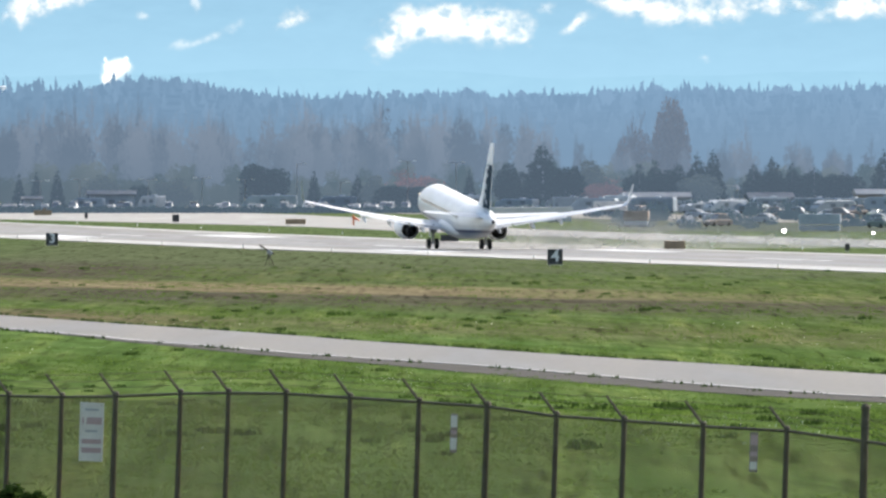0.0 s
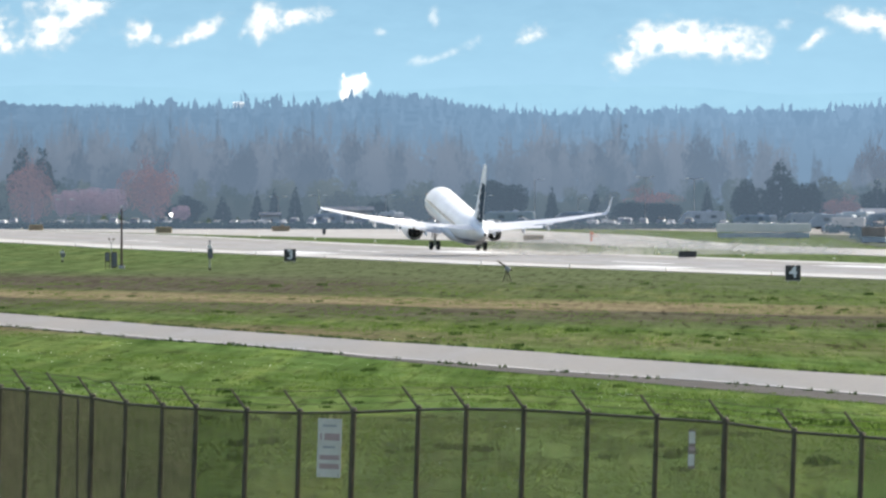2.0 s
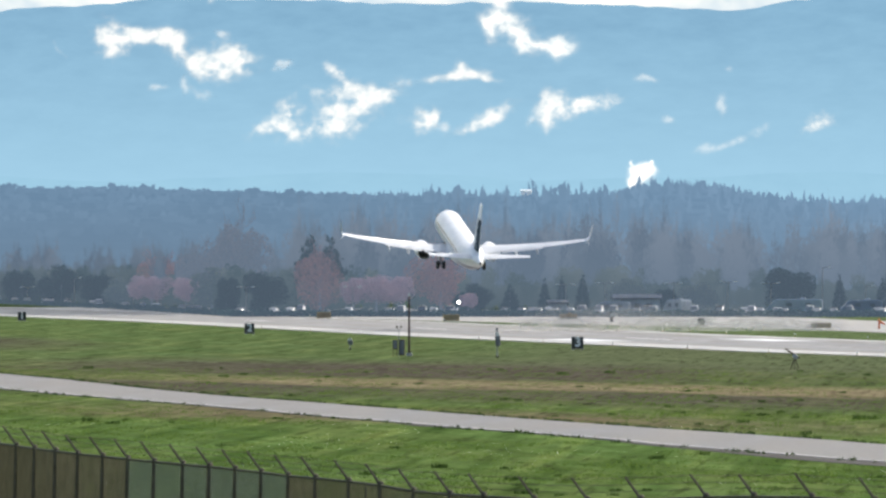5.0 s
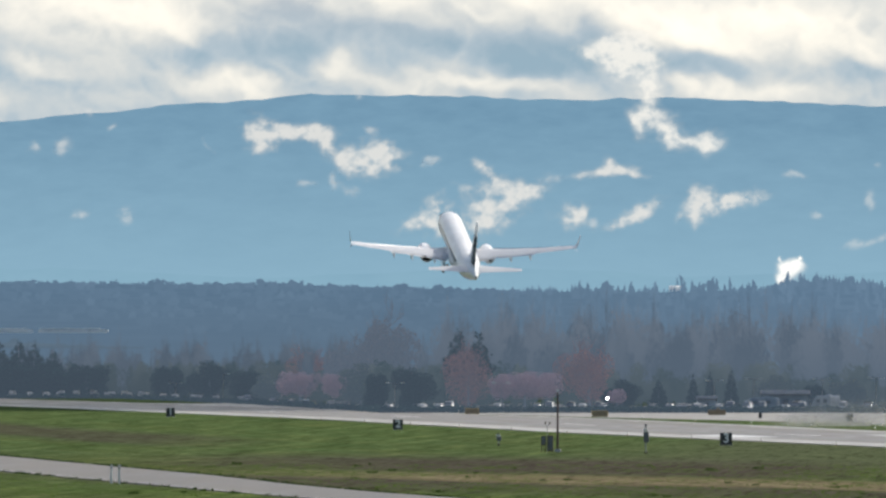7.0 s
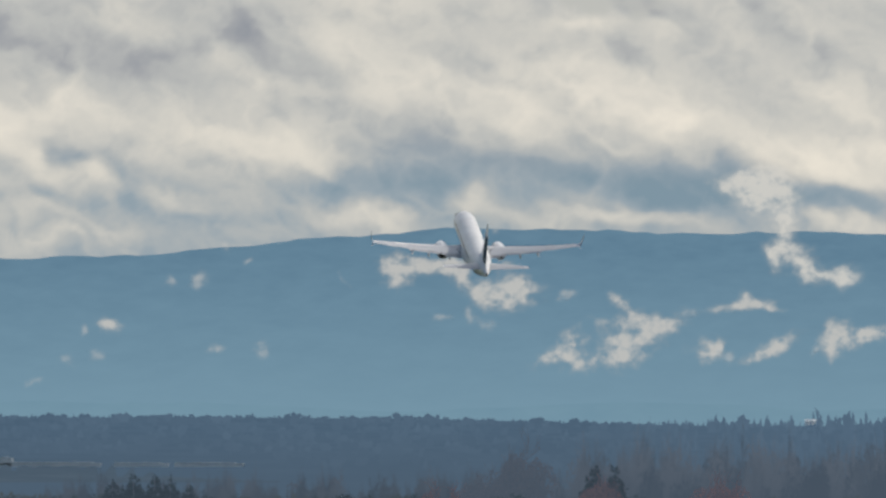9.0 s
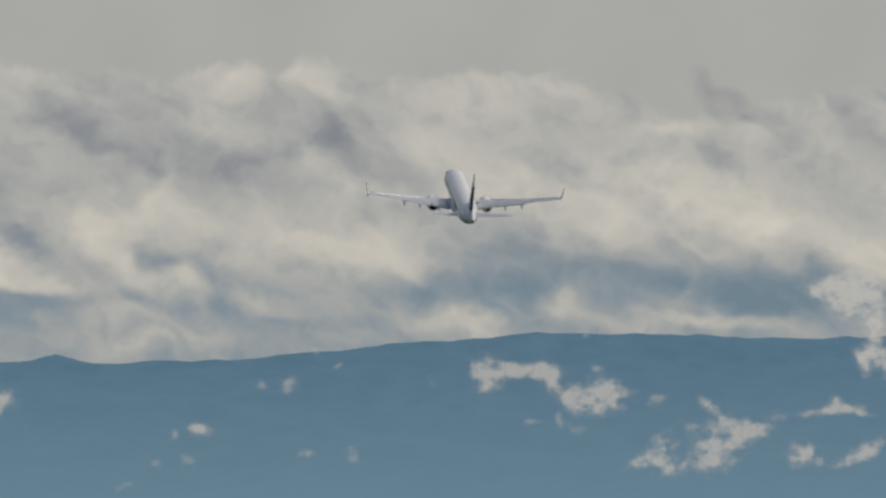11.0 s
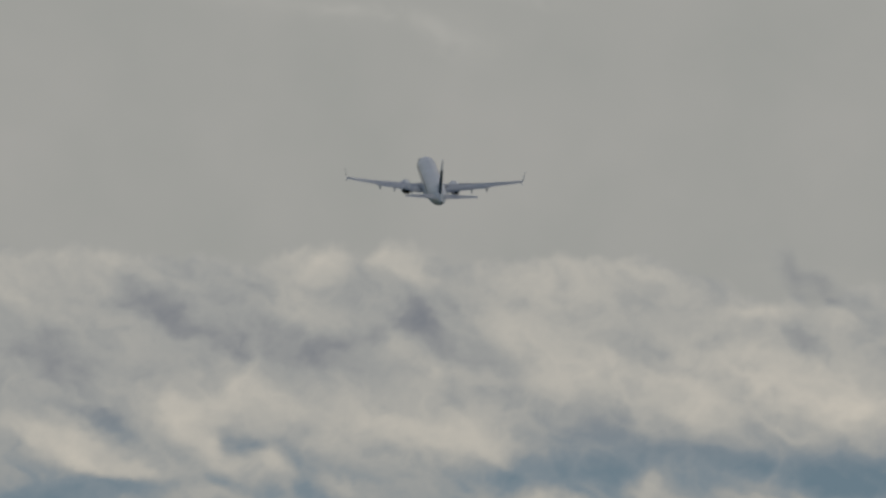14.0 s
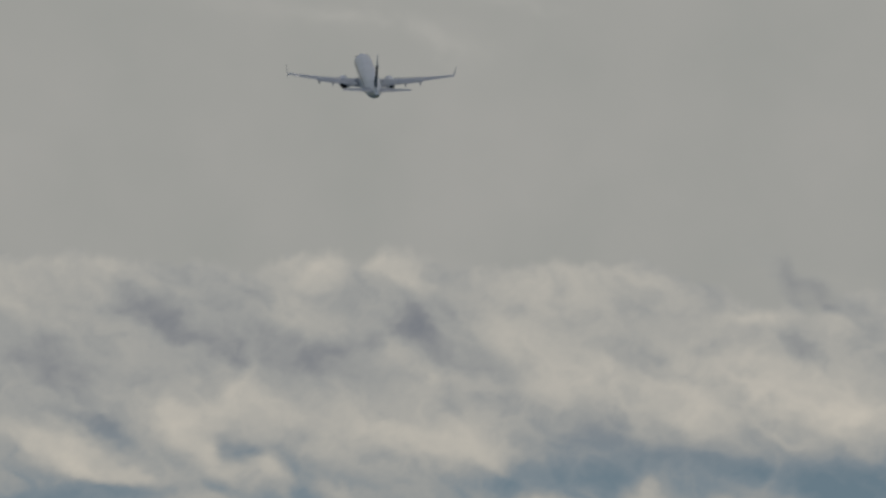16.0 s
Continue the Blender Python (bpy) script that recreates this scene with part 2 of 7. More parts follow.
def paving(name, low, high, joints=6.0, rough=0.42):
    """Worn paving, streaked along the runway."""
    m, n, l, b = nodes_of(name)
    co = n.new("ShaderNodeTexCoord")
    mp = n.new("ShaderNodeMapping")
    mp.inputs["Rotation"].default_value = (0, 0, radians(-HEADING))
    mp.inputs["Scale"].default_value = (1, 0.06, 1)
    l.new(co.outputs["Object"], mp.inputs["Vector"])
    a, d = n.new("ShaderNodeTexNoise"), n.new("ShaderNodeTexNoise")
    a.inputs["Scale"].default_value, a.inputs["Detail"].default_value = 0.18, 8
    d.inputs["Scale"].default_value, d.inputs["Detail"].default_value = 3.0, 6
    l.new(mp.outputs[0], a.inputs["Vector"])
    l.new(co.outputs["Object"], d.inputs["Vector"])
    mx = n.new("ShaderNodeMixRGB")
    mx.inputs["Fac"].default_value = 0.4
    l.new(a.outputs[0], mx.inputs[1])
    l.new(d.outputs[0], mx.inputs[2])
    b.inputs["Specular IOR Level"].default_value = 0.25
    c = ramp(n, [(0.35, low), (0.62, high)])
    l.new(mx.outputs[0], c.inputs["Fac"])
    l.new(c.outputs[0], b.inputs["Base Color"])
    r = ramp(n, [(0.35, (rough - 0.12,) * 3), (0.65, (rough + 0.15,) * 3)])
    l.new(a.outputs[0], r.inputs["Fac"])
    l.new(r.outputs[0], b.inputs["Roughness"])
    u = n.new("ShaderNodeBump")
    u.inputs["Strength"].default_value, u.inputs["Distance"].default_value = 0.25, 0.01
    l.new(d.outputs[0], u.inputs["Height"])
    l.new(u.outputs["Normal"], b.inputs["Normal"])
    return m


GRASS = grass_material()
RUNWAY = paving("runway concrete", (0.085, 0.077, 0.068), (0.2, 0.185, 0.165), rough=0.5)
SHOULDER = paving("pale shoulder concrete", (0.27, 0.256, 0.235), (0.42, 0.4, 0.37), rough=0.5)
TAXI = paving("taxiway concrete", (0.17, 0.16, 0.146), (0.3, 0.283, 0.258), rough=0.5)
ROAD = paving("road asphalt", (0.115, 0.106, 0.094), (0.2, 0.186, 0.166), rough=0.65)
YARD = surface("dull gravel grown over with grass", (0.034, 0.05, 0.034), (0.07, 0.08, 0.062), 0.05, 0.9, fine=12, spec=0.05)
RUBBER = surface("rubber marks", (0.1, 0.098, 0.095), (0.24, 0.23, 0.22), 0.05, 0.6, fine=20)
PAINT = surface("worn white paint", (0.5, 0.5, 0.48), (0.75, 0.75, 0.73), 0.6, 0.5)
SOIL = surface("bare soil", (0.042, 0.039, 0.034), (0.088, 0.08, 0.07), 0.3, 0.95, fine=6, spec=0.1)

# ---- ground: one sheet to the horizon ----
ys = [-900, -200, 150] + [250 + 12 * i for i in range(40)] + [740 + 60 * i for i in range(30)] + [2600, 3200, 4990]
xs = [-4500, -1500, -500, -200, -100, 0, 100, 200, 500, 1500, 4500]
gv = [(x, y, land(y)) for y in ys for x in xs]
gf = [(j * len(xs) + i, j * len(xs) + i + 1, (j + 1) * len(xs) + i + 1, (j + 1) * len(xs) + i) for j in range(len(ys) - 1) for i in range(len(xs) - 1)]
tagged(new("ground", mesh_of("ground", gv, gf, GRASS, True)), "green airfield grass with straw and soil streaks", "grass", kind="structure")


def ribbon(name, left, right, material, lift, label, category, kind="structure", thick=0.05):
    """A strip of paving between two edges given as equal lists of points; it has a real edge of some thickness."""
    n = len(left)
    verts = [(p.x, p.y, p.z + lift) for p in left] + [(p.x, p.y, p.z + lift) for p in right]
    verts += [(p.x, p.y, p.z + lift - thick) for p in left] + [(p.x, p.y, p.z + lift - thick) for p in right]
    faces = []
    for i in range(n - 1):
        faces += [(i, i + 1, n + i + 1, n + i), (2 * n + i, 2 * n + i + 1, i + 1, i), (n + i, n + i + 1, 3 * n + i + 1, 3 * n + i)]
    me = mesh_of(name, verts, faces, material)
    return tagged(new(name, me), label, category, kind=kind)


def lane(name, s0, s1, n0, n1, material, lift, label, category, kind="structure", step=40.0):
    k = max(2, int((s1 - s0) / step) + 1)
    ss = [s0 + (s1 - s0) * i / (k - 1) for i in range(k)]
    return ribbon(name, [on_strip(s, n0) for s in ss], [on_strip(s, n1) for s in ss], material, lift, label, category, kind)


lane("runway", -900, 2150, 0, 46, RUNWAY, 0.05, "pale grey worn concrete runway", "runway")
lane("runway_shoulder", -900, 2150, 0.3, 8.5, SHOULDER, 0.056, "pale concrete edge of the runway", "runway")
lane("runway_shoulder", -900, 560, 41.5, 45.8, SHOULDER, 0.056, "pale concrete edge of the runway", "runway")
TAXI_ROWS = [(-900, 74, 97), (260, 71, 97.5), (430, 72, 95.5), (510, 73.5, 96), (560, 74, 99), (610, 69, 104), (680, 61, 112), (750, 53, 117), (820, 49.5, 121), (900, 48.5, 127), (1180, 47.5, 127), (1260, 46.02, 127), (1500, 46.02, 127)]


def taxi_edges():
    a, b = [], []
    for k in range(61):
        s = -900 + 40 * k
        wob = 0.5 * noise.noise(Vector((s * 0.02, 7, 0)))
        a.append(on_strip(s, max(46.02, wob + float(np.interp(s, [r[0] for r in TAXI_ROWS], [r[1] for r in TAXI_ROWS])))))
        b.append(on_strip(s, float(np.interp(s, [r[0] for r in TAXI_ROWS], [r[2] for r in TAXI_ROWS]))))
    return a, b


ribbon("taxiway", *taxi_edges(), TAXI, 0.05, "pale concrete taxiway branching off beyond the runway", "taxiway")

# the service road, gently curved: (y, nearer edge x, farther edge x)
ROAD_ROWS = [(380, 42, 60), (500, 16.6, 31.6), (540, 9.2, 23.3), (580, 2.4, 14.0), (620, -6.8, 5.0), (660, -14.3, -2.9), (700, -21.1, -10.4), (750, -31.0, -20.7), (800, -40.1, -30.2),
             (860, -50.6, -41.0), (920, -62.3, -52.4), (980, -72.7, -62.0), (1050, -85.1, -72.0), (1120, -97.0, -83.4), (1200, -110.0, -95.8), (1500, -158, -142)]


def road_edges():
    a, b = [], []
    for k in range(70):
        y = 380 + 16.0 * k
        x0 = float(np.interp(y, [r[0] for r in ROAD_ROWS], [r[1] for r in ROAD_ROWS]))
        x1 = float(np.interp(y, [r[0] for r in ROAD_ROWS], [r[2] for r in ROAD_ROWS]))
        wob = noise.noise(Vector((y * 0.05, 0, 0))) * 0.5
        a.append(Vector((x0 + wob, y, land(y))))
        b.append(Vector((x1 + wob * 0.6, y, land(y))))
    return a, b


road_a, road_b = road_edges()
ribbon("road", road_a, road_b, ROAD, 0.05, "grey asphalt perimeter road across the grass", "road")
shoulder = [p + Vector((-0.4 - max(0, min(680 - p.y, 110)) * 0.028 - 1.0 * noise.noise(Vector((p.y * 0.05, 3, 0))), 0, 0)) for p in road_a]
ribbon("road_shoulder", shoulder, road_a, SOIL, 0.02, "dark bare soil along the road's edge", "soil", thick=0.02)

ribbon("road_edge", [p + Vector((0.15, 0, 0)) for p in road_a], [p + Vector((0.5, 0, 0)) for p in road_a], SHOULDER, 0.055, "pale worn edge of the perimeter road", "road", thick=0.004)


# ---- distance: sky, mountains, wooded hills ----
def math_node(n, l, op, x, y=None, z=None):
    k = n.new("ShaderNodeMath")
    k.operation = op
    for i, v in enumerate((x, y, z)):
        if v is None:
            continue
        if isinstance(v, (int, float)):
            k.inputs[i].default_value = v
        else:
            l.new(v, k.inputs[i])
    return k.outputs[0]


def lattice(ix, iy, seed):
    """A number between 0 and 1 for each cell of a grid, always the same for the same cell."""
    h = (ix * 374761393 + iy * 668265263 + seed * 974634777) & 0xFFFFFFFF
    h = ((h ^ (h >> 13)) * 1274126177) & 0xFFFFFFFF
    return ((h ^ (h >> 16)) & 0xFFFF) / 65535.0


def billow(x, y, octaves, seed, gain=0.5):
    """Soft noise round zero at several scales, for arrays of places."""
    total, amp = np.zeros(np.shape(x)), 1.0
    for k in range(octaves):
        c, w = math.cos(0.7 * k), math.sin(0.7 * k)
        u, v = (x * c - y * w) * 2.0 ** k + 17.3 * k, (x * w + y * c) * 2.0 ** k - 9.1 * k
        iu, iv = np.floor(u).astype(np.int64), np.floor(v).astype(np.int64)
        fu, fv = u - iu, v - iv
        fu, fv = fu * fu * fu * (fu * (fu * 6 - 15) + 10), fv * fv * fv * (fv * (fv * 6 - 15) + 10)
        low = lattice(iu, iv, seed + k) * (1 - fu) + lattice(iu + 1, iv, seed + k) * fu
        high = lattice(iu, iv + 1, seed + k) * (1 - fu) + lattice(iu + 1, iv + 1, seed + k) * fu
        total += amp * (low * (1 - fv) + high * fv - 0.5)
        amp *= gain
    return total


def lump(b, e, row):
    """How far each place lies within a leaning oval: 1 at its middle, fading outward."""
    cb, ce, w, h, lean = row[:5]
    ca, sa = math.cos(radians(lean)), math.sin(radians(lean))
    u, v = ((b - cb) * ca + (e - ce) * sa) / w, (-(b - cb) * sa + (e - ce) * ca) / h
    return np.exp(-0.9 * (u * u + v * v))


# the cloud deck's lit lumps and shaded hollows: bearing, elevation, half width, half height, lean, strength
CREST_LUMPS = [(-105.7, 39.6, 6.87, 1.5, 0, 0.3), (-101.9, 40.6, 3.43, 0.69, 0, 0.3), (-83.8, 39.7, 1.93, 1.12, -20, 0.9), (-78.7, 39.9, 2.58, 0.94, -25, 0.85), (-75.7, 38.4, 1.29, 0.77, -30, 0.4), (-68.4, 39.1, 4.72, 1.37, 0, 0.45), (-58.9, 38.9, 3.22, 1.29, -20, 0.4), (-51.2, 36.0, 2.36, 0.52, -5, 0.8), (-45.2, 35.4, 1.2, 0.77, 0, 0.6), (-105.7, 36.6, 3.86, 0.94, -20, 0.4), (-101.0, 34.4, 3.22, 1.29, -35, 0.35)]
CREAM_LUMPS = [(-93.7, 29.1, 4.72, 1.46, 8, 0.7), (-88.1, 29.5, 2.58, 1.12, -10, 0.5), (-92.8, 26.2, 3.65, 1.12, -40, 0.8), (-88.3, 24.6, 1.72, 0.86, -55, 0.7), (-105.7, 26.5, 3.86, 1.03, -16, 0.9), (-101.0, 24.6, 4.08, 0.94, -14, 0.9), (-81.7, 28.2, 5.15, 1.46, -5, 0.5), (-75.7, 27.3, 4.72, 1.72, -10, 0.65), (-71.8, 25.7, 3.43, 1.29, -20, 0.5), (-69.7, 34.8, 2.58, 1.55, -30, 0.5), (-65.4, 34.0, 5.15, 2.15, -25, 0.45), (-64.1, 30.6, 3.86, 1.72, -10, 0.65), (-57.6, 30.1, 5.15, 1.8, -20, 0.65), (-51.2, 31.5, 5.15, 1.72, -15, 0.75)]
CREAM_LUMPS_EAST = [(-46.5, 28.8, 3.86, 1.46, -20, 0.9), (-42.2, 30.1, 1.72, 1.72, 0, 0.6), (-77.0, 32.3, 2.58, 1.03, -20, 0.4), (-32.6, 30.6, 3.86, 1.46, -30, 0.7), (-30.9, 24.9, 3.43, 1.12, 0, 0.8), (-38.6, 36.2, 6.44, 1.72, -20, 0.4), (-33.4, 26.0, 6.44, 1.29, -10, 0.8), (-24.8, 25.1, 5.15, 1.29, -5, 0.8), (-20.5, 23.5, 3.86, 0.86, 0, 0.6), (-28.6, 25.4, 6.44, 1.72, -10, 0.7), (-45.4, 31.4, 5.58, 1.72, -20, 0.5)]
RIDGE_LUMPS = [(-59.8, 22.9, 1.55, 0.86, 0, 0.8), (-58.1, 22.0, 3.01, 0.69, -25, 0.6), (-67.1, 21.3, 4.72, 0.64, -5, 0.8), (-48.2, 21.2, 5.15, 0.73, 0, 0.6), (-81.7, 22.5, 5.58, 0.69, -18, 0.6), (-94.1, 21.8, 3.86, 0.94, 15, 0.45), (-107.0, 22.7, 2.15, 0.69, -10, 0.5), (-48.0, 21.5, 5.15, 0.64, -5, 0.6), (-31.7, 21.1, 3.43, 0.69, 0, 0.5), (-26.9, 21.1, 6.44, 0.73, 0, 0.5), (-89.7, 19.9, 5.15, 0.86, 0, 0.35)]
GREY_HOLLOWS = [(-96.1, 36.2, 4.94, 0.86, -32, -1.0), (-76.4, 35.3, 2.49, 0.82, -50, -1.0), (-84.3, 32.9, 4.51, 1.12, -15, -0.85), (-80.8, 34.2, 2.58, 0.56, 15, -0.45), (-105.7, 33.1, 4.72, 1.97, -10, -0.8), (-47.1, 38.6, 3.65, 1.12, -38, -1.0), (-42.8, 37.6, 1.93, 1.03, -20, -0.5), (-102.7, 28.6, 1.72, 0.52, -15, -0.7), (-100.2, 27.5, 1.8, 0.52, -35, -0.6), (-71.8, 32.3, 3.01, 0.69, -35, -0.4), (-60.2, 33.1, 2.58, 1.12, -35, -0.45), (-48.9, 29.9, 0.56, 0.56, 0, -0.7), (-47.3, 33.9, 2.15, 0.64, -30, -0.45), (-98.0, 31.4, 3.01, 1.12, -30, -0.3)]
SLATE_GAPS = [(-90.3, 26.2, 1.97, 0.56, -30, -0.6), (-85.5, 24.9, 4.08, 1.03, -18, -0.7), (-59.8, 25.0, 9.02, 1.63, -6, -1.0), (-63.6, 27.5, 3.01, 1.12, -20, -0.7), (-67.1, 23.7, 5.15, 0.94, 0, -0.8), (-51.6, 25.2, 4.29, 1.46, -12, -0.8), (-42.8, 23.2, 3.22, 1.03, 0, -0.9), (-105.7, 21.9, 3.86, 1.12, -5, -0.8), (-98.9, 22.8, 3.43, 0.64, -5, -0.6), (-91.1, 23.0, 3.01, 0.56, -10, -0.5), (-77.4, 21.0, 3.43, 0.52, 0, -0.4)]
SLATE_GAPS_EAST = [(-37.6, 22.3, 4.3, 1.7, 0, -0.6), (-41.2, 24.6, 2.6, 1.3, 0, -0.5), (-36.0, 34.8, 3.22, 0.94, -45, -0.6), (-32.1, 33.2, 2.15, 1.2, -40, -0.45), (-39.9, 25.4, 1.8, 1.03, -40, -0.8), (-42.9, 23.6, 4.29, 0.86, 0, -0.9), (-32.8, 22.8, 4.29, 0.94, -12, -0.8), (-42.8, 23.7, 4.72, 0.94, -10, -0.7), (-30.8, 22.8, 5.15, 0.77, -5, -0.6), (-55.7, 25.0, 5.15, 0.94, -5, -0.5), (-18.8, 22.3, 2.58, 0.52, 0, -0.4)]
HIGH_STREAKS = [(-77.5, 58.1, 4.72, 0.94, -18, 0.8), (-84.4, 59.5, 6.44, 0.77, -5, 0.6), (-74.1, 56.6, 2.58, 0.6, -30, 0.5), (-68.1, 59.8, 3.86, 0.52, -8, 0.4)]
# upper edge of the deck: bearing and elevation
DECK_TOP = [(-400, 42), (-112, 41.0), (-102, 41.0), (-96, 40.0), (-90, 39.7), (-86, 40.5), (-83.5, 41.5), (-81, 40.6), (-79, 41.6), (-75.5, 40.3), (-72, 39.6), (-66, 40.4), (-62, 39.6),
            (-59.5, 40.5), (-55.5, 38.6), (-52, 36.9), (-46, 36.6), (-44, 37.5), (-36, 39.0), (0, 42), (400, 42)]


def deck_fields(b, e):
    """Brightness of the cloud deck, and how far the even grey veil above covers it."""
    wb = 1.7 * billow(b * 0.3 + e * 0.1, e * 0.4, 4, 11)
    we = 1.2 * billow(b * 0.3 + e * 0.1, e * 0.4, 4, 29)
    bb, ee = b + wb, e + we
    v = np.zeros(b.shape)
    for row in CREST_LUMPS + CREAM_LUMPS + CREAM_LUMPS_EAST + RIDGE_LUMPS + GREY_HOLLOWS + SLATE_GAPS + SLATE_GAPS_EAST:
        v += row[5] * lump(bb, ee, row)
    v = np.tanh(v * 0.95)
    # torn along the wind, which leans down to the east
    along, across = bb * 0.92 - ee * 0.39, bb * 0.39 + ee * 0.92
    puffs = np.sqrt(billow(along * 0.3, across * 0.42, 5, 51, 0.52) ** 2 + 0.012)
    shreds = billow(along * 0.16, across * 0.32, 6, 77, 0.52)
    light = 0.625 + np.where(v > 0, 0.145, 0.12) * v + 0.055 * shreds + 0.1 * (0.22 - puffs) - 0.052 * np.clip((26.0 - e) / 3.5, 0, 1)
    top = np.interp(b, [k[0] for k in DECK_TOP], [k[1] for k in DECK_TOP]) + 1.5 * np.abs(billow(b * 0.35, b * 0.0, 4, 5)) + 0.8 * we
    veil = np.clip((e - top + 0.6) / 1.0, 0, 1)
    veil = veil * veil * (3 - 2 * veil)
    high = np.zeros(b.shape)
    for row in HIGH_STREAKS:
        high += row[5] * lump(bb, ee, row)
    # thin dark shreds reach up past the deck's edge
    reach = lump(bb, ee, (-47.6, 38.6, 3.4, 1.2, -38)) + 0.5 * lump(bb, ee, (-43.0, 37.8, 2.4, 1.2, -20))
    return light, np.clip(veil - 0.62 * reach, 0, 1), np.clip(high * (0.75 + 1.2 * shreds), 0, 1)


def sky_material():
    """Overcast: a lumpy sunlit cloud deck over the mountains and an even grey veil above it."""
    m, n, l, b = nodes_of("cloudy sky")
    g = n.new("ShaderNodeNewGeometry")
    sep = n.new("ShaderNodeSeparateXYZ")
    l.new(g.outputs["Position"], sep.inputs[0])

    def field(name):
        a = n.new("ShaderNodeAttribute")
        a.attribute_name = name
        return a.outputs["Fac"]

    fine = n.new("ShaderNodeTexNoise")
    fine.inputs["Scale"].default_value, fine.inputs["Detail"].default_value = 0.28, 5
    l.new(g.outputs["Position"], fine.inputs["Vector"])
    val = math_node(n, l, 'ADD', field("light"), math_node(n, l, 'MULTIPLY_ADD', fine.outputs[0], 0.03, -0.015))
    deck = ramp(n, [(0.45, (0.205, 0.292, 0.355)), (0.53, (0.298, 0.362, 0.407)), (0.6, (0.445, 0.463, 0.457)), (0.68, (0.63, 0.608, 0.55)), (0.78, (0.82, 0.762, 0.655))])
    l.new(val, deck.inputs["Fac"])
    upper = ramp(n, [(0.46, (0.272, 0.292, 0.328)), (0.53, (0.352, 0.365, 0.382)), (0.6, (0.475, 0.482, 0.468)), (0.68, (0.62, 0.602, 0.55)), (0.78, (0.8, 0.745, 0.652))])
    l.new(val, upper.inputs["Fac"])
    hi = n.new("ShaderNodeMapRange")
    hi.interpolation_type = 'SMOOTHSTEP'
    hi.inputs["From Min"].default_value, hi.inputs["From Max"].default_value = 122, 168
    l.new(sep.outputs["Z"], hi.inputs["Value"])
    both_decks = n.new("ShaderNodeMixRGB")
    l.new(hi.outputs[0], both_decks.inputs["Fac"])
    l.new(deck.outputs[0], both_decks.inputs[1])
    l.new(upper.outputs[0], both_decks.inputs[2])
    veil_n = n.new("ShaderNodeTexNoise")
    veil_n.inputs["Scale"].default_value, veil_n.inputs["Detail"].default_value = 0.018, 4
    l.new(g.outputs["Position"], veil_n.inputs["Vector"])
    veil = ramp(n, [(0.3, (0.487, 0.492, 0.463)), (0.72, (0.531, 0.526, 0.497))])
    l.new(veil_n.outputs[0], veil.inputs["Fac"])
    streak = n.new("ShaderNodeMixRGB")
    l.new(math_node(n, l, 'MULTIPLY', field("streak"), 0.5), streak.inputs["Fac"])
    l.new(veil.outputs[0], streak.inputs[1])
    streak.inputs[2].default_value = (0.7, 0.68, 0.63, 1)
    mx = n.new("ShaderNodeMixRGB")
    l.new(field("veil"), mx.inputs["Fac"])
    l.new(both_decks.outputs[0], mx.inputs[1])
    l.new(streak.outputs[0], mx.inputs[2])
    e = n.new("ShaderNodeEmission")
    e.inputs["Strength"].default_value = 1.3
    l.new(mx.outputs[0], e.inputs["Color"])
    l.new(e.outputs[0], n["Material Output"].inputs["Surface"])
    return m


SKY = sky_material()


def grid_faces(cols, rows):
    a = (np.arange(cols - 1)[:, None] * rows + np.arange(rows - 1)[None, :]).ravel()
    return np.stack([a, a + rows, a + rows + 1, a + 1], 1)


def add_field(me, name, values):
    a = me.attributes.new(name, 'FLOAT', 'POINT')
    a.data.foreach_set("value", np.ascontiguousarray(values, dtype=np.float32).ravel())


def cloud_backdrop():
    """The clouded sky, on one tall arc behind the mountains, finest where the deck is lumpy."""
    radius = 4960.0
    bs = np.concatenate([np.linspace(-670, -130, 90), np.arange(-129.7, 8, 0.2), np.linspace(9, 670, 100)])
    es = np.concatenate([[-3, 5, 12], np.arange(15, 63, 0.2), [68, 80, 100, 123]])
    b, e = np.meshgrid(bs, es, indexing="ij")
    light, veil, streak = deck_fields(b, e)
    a = np.arctan(b / 1000)
    # the deck's lumps stand a little forward of its hollows
    r = radius - 30 * np.clip(light - 0.5, 0, 0.3) * (1 - veil)
    v = np.stack([r * np.sin(a), r * np.cos(a), EYE + e * radius / 1000 * np.cos(a)], -1).reshape(-1, 3)
    me = mesh_of("backdrop", v.tolist(), grid_faces(len(bs), len(es)).tolist(), SKY, True)
    add_field(me, "light", light)
    add_field(me, "veil", veil)
    add_field(me, "streak", streak)
    tagged(new("backdrop", me), "broken grey and cream cloud deck", "sky", kind="structure")


cloud_backdrop()


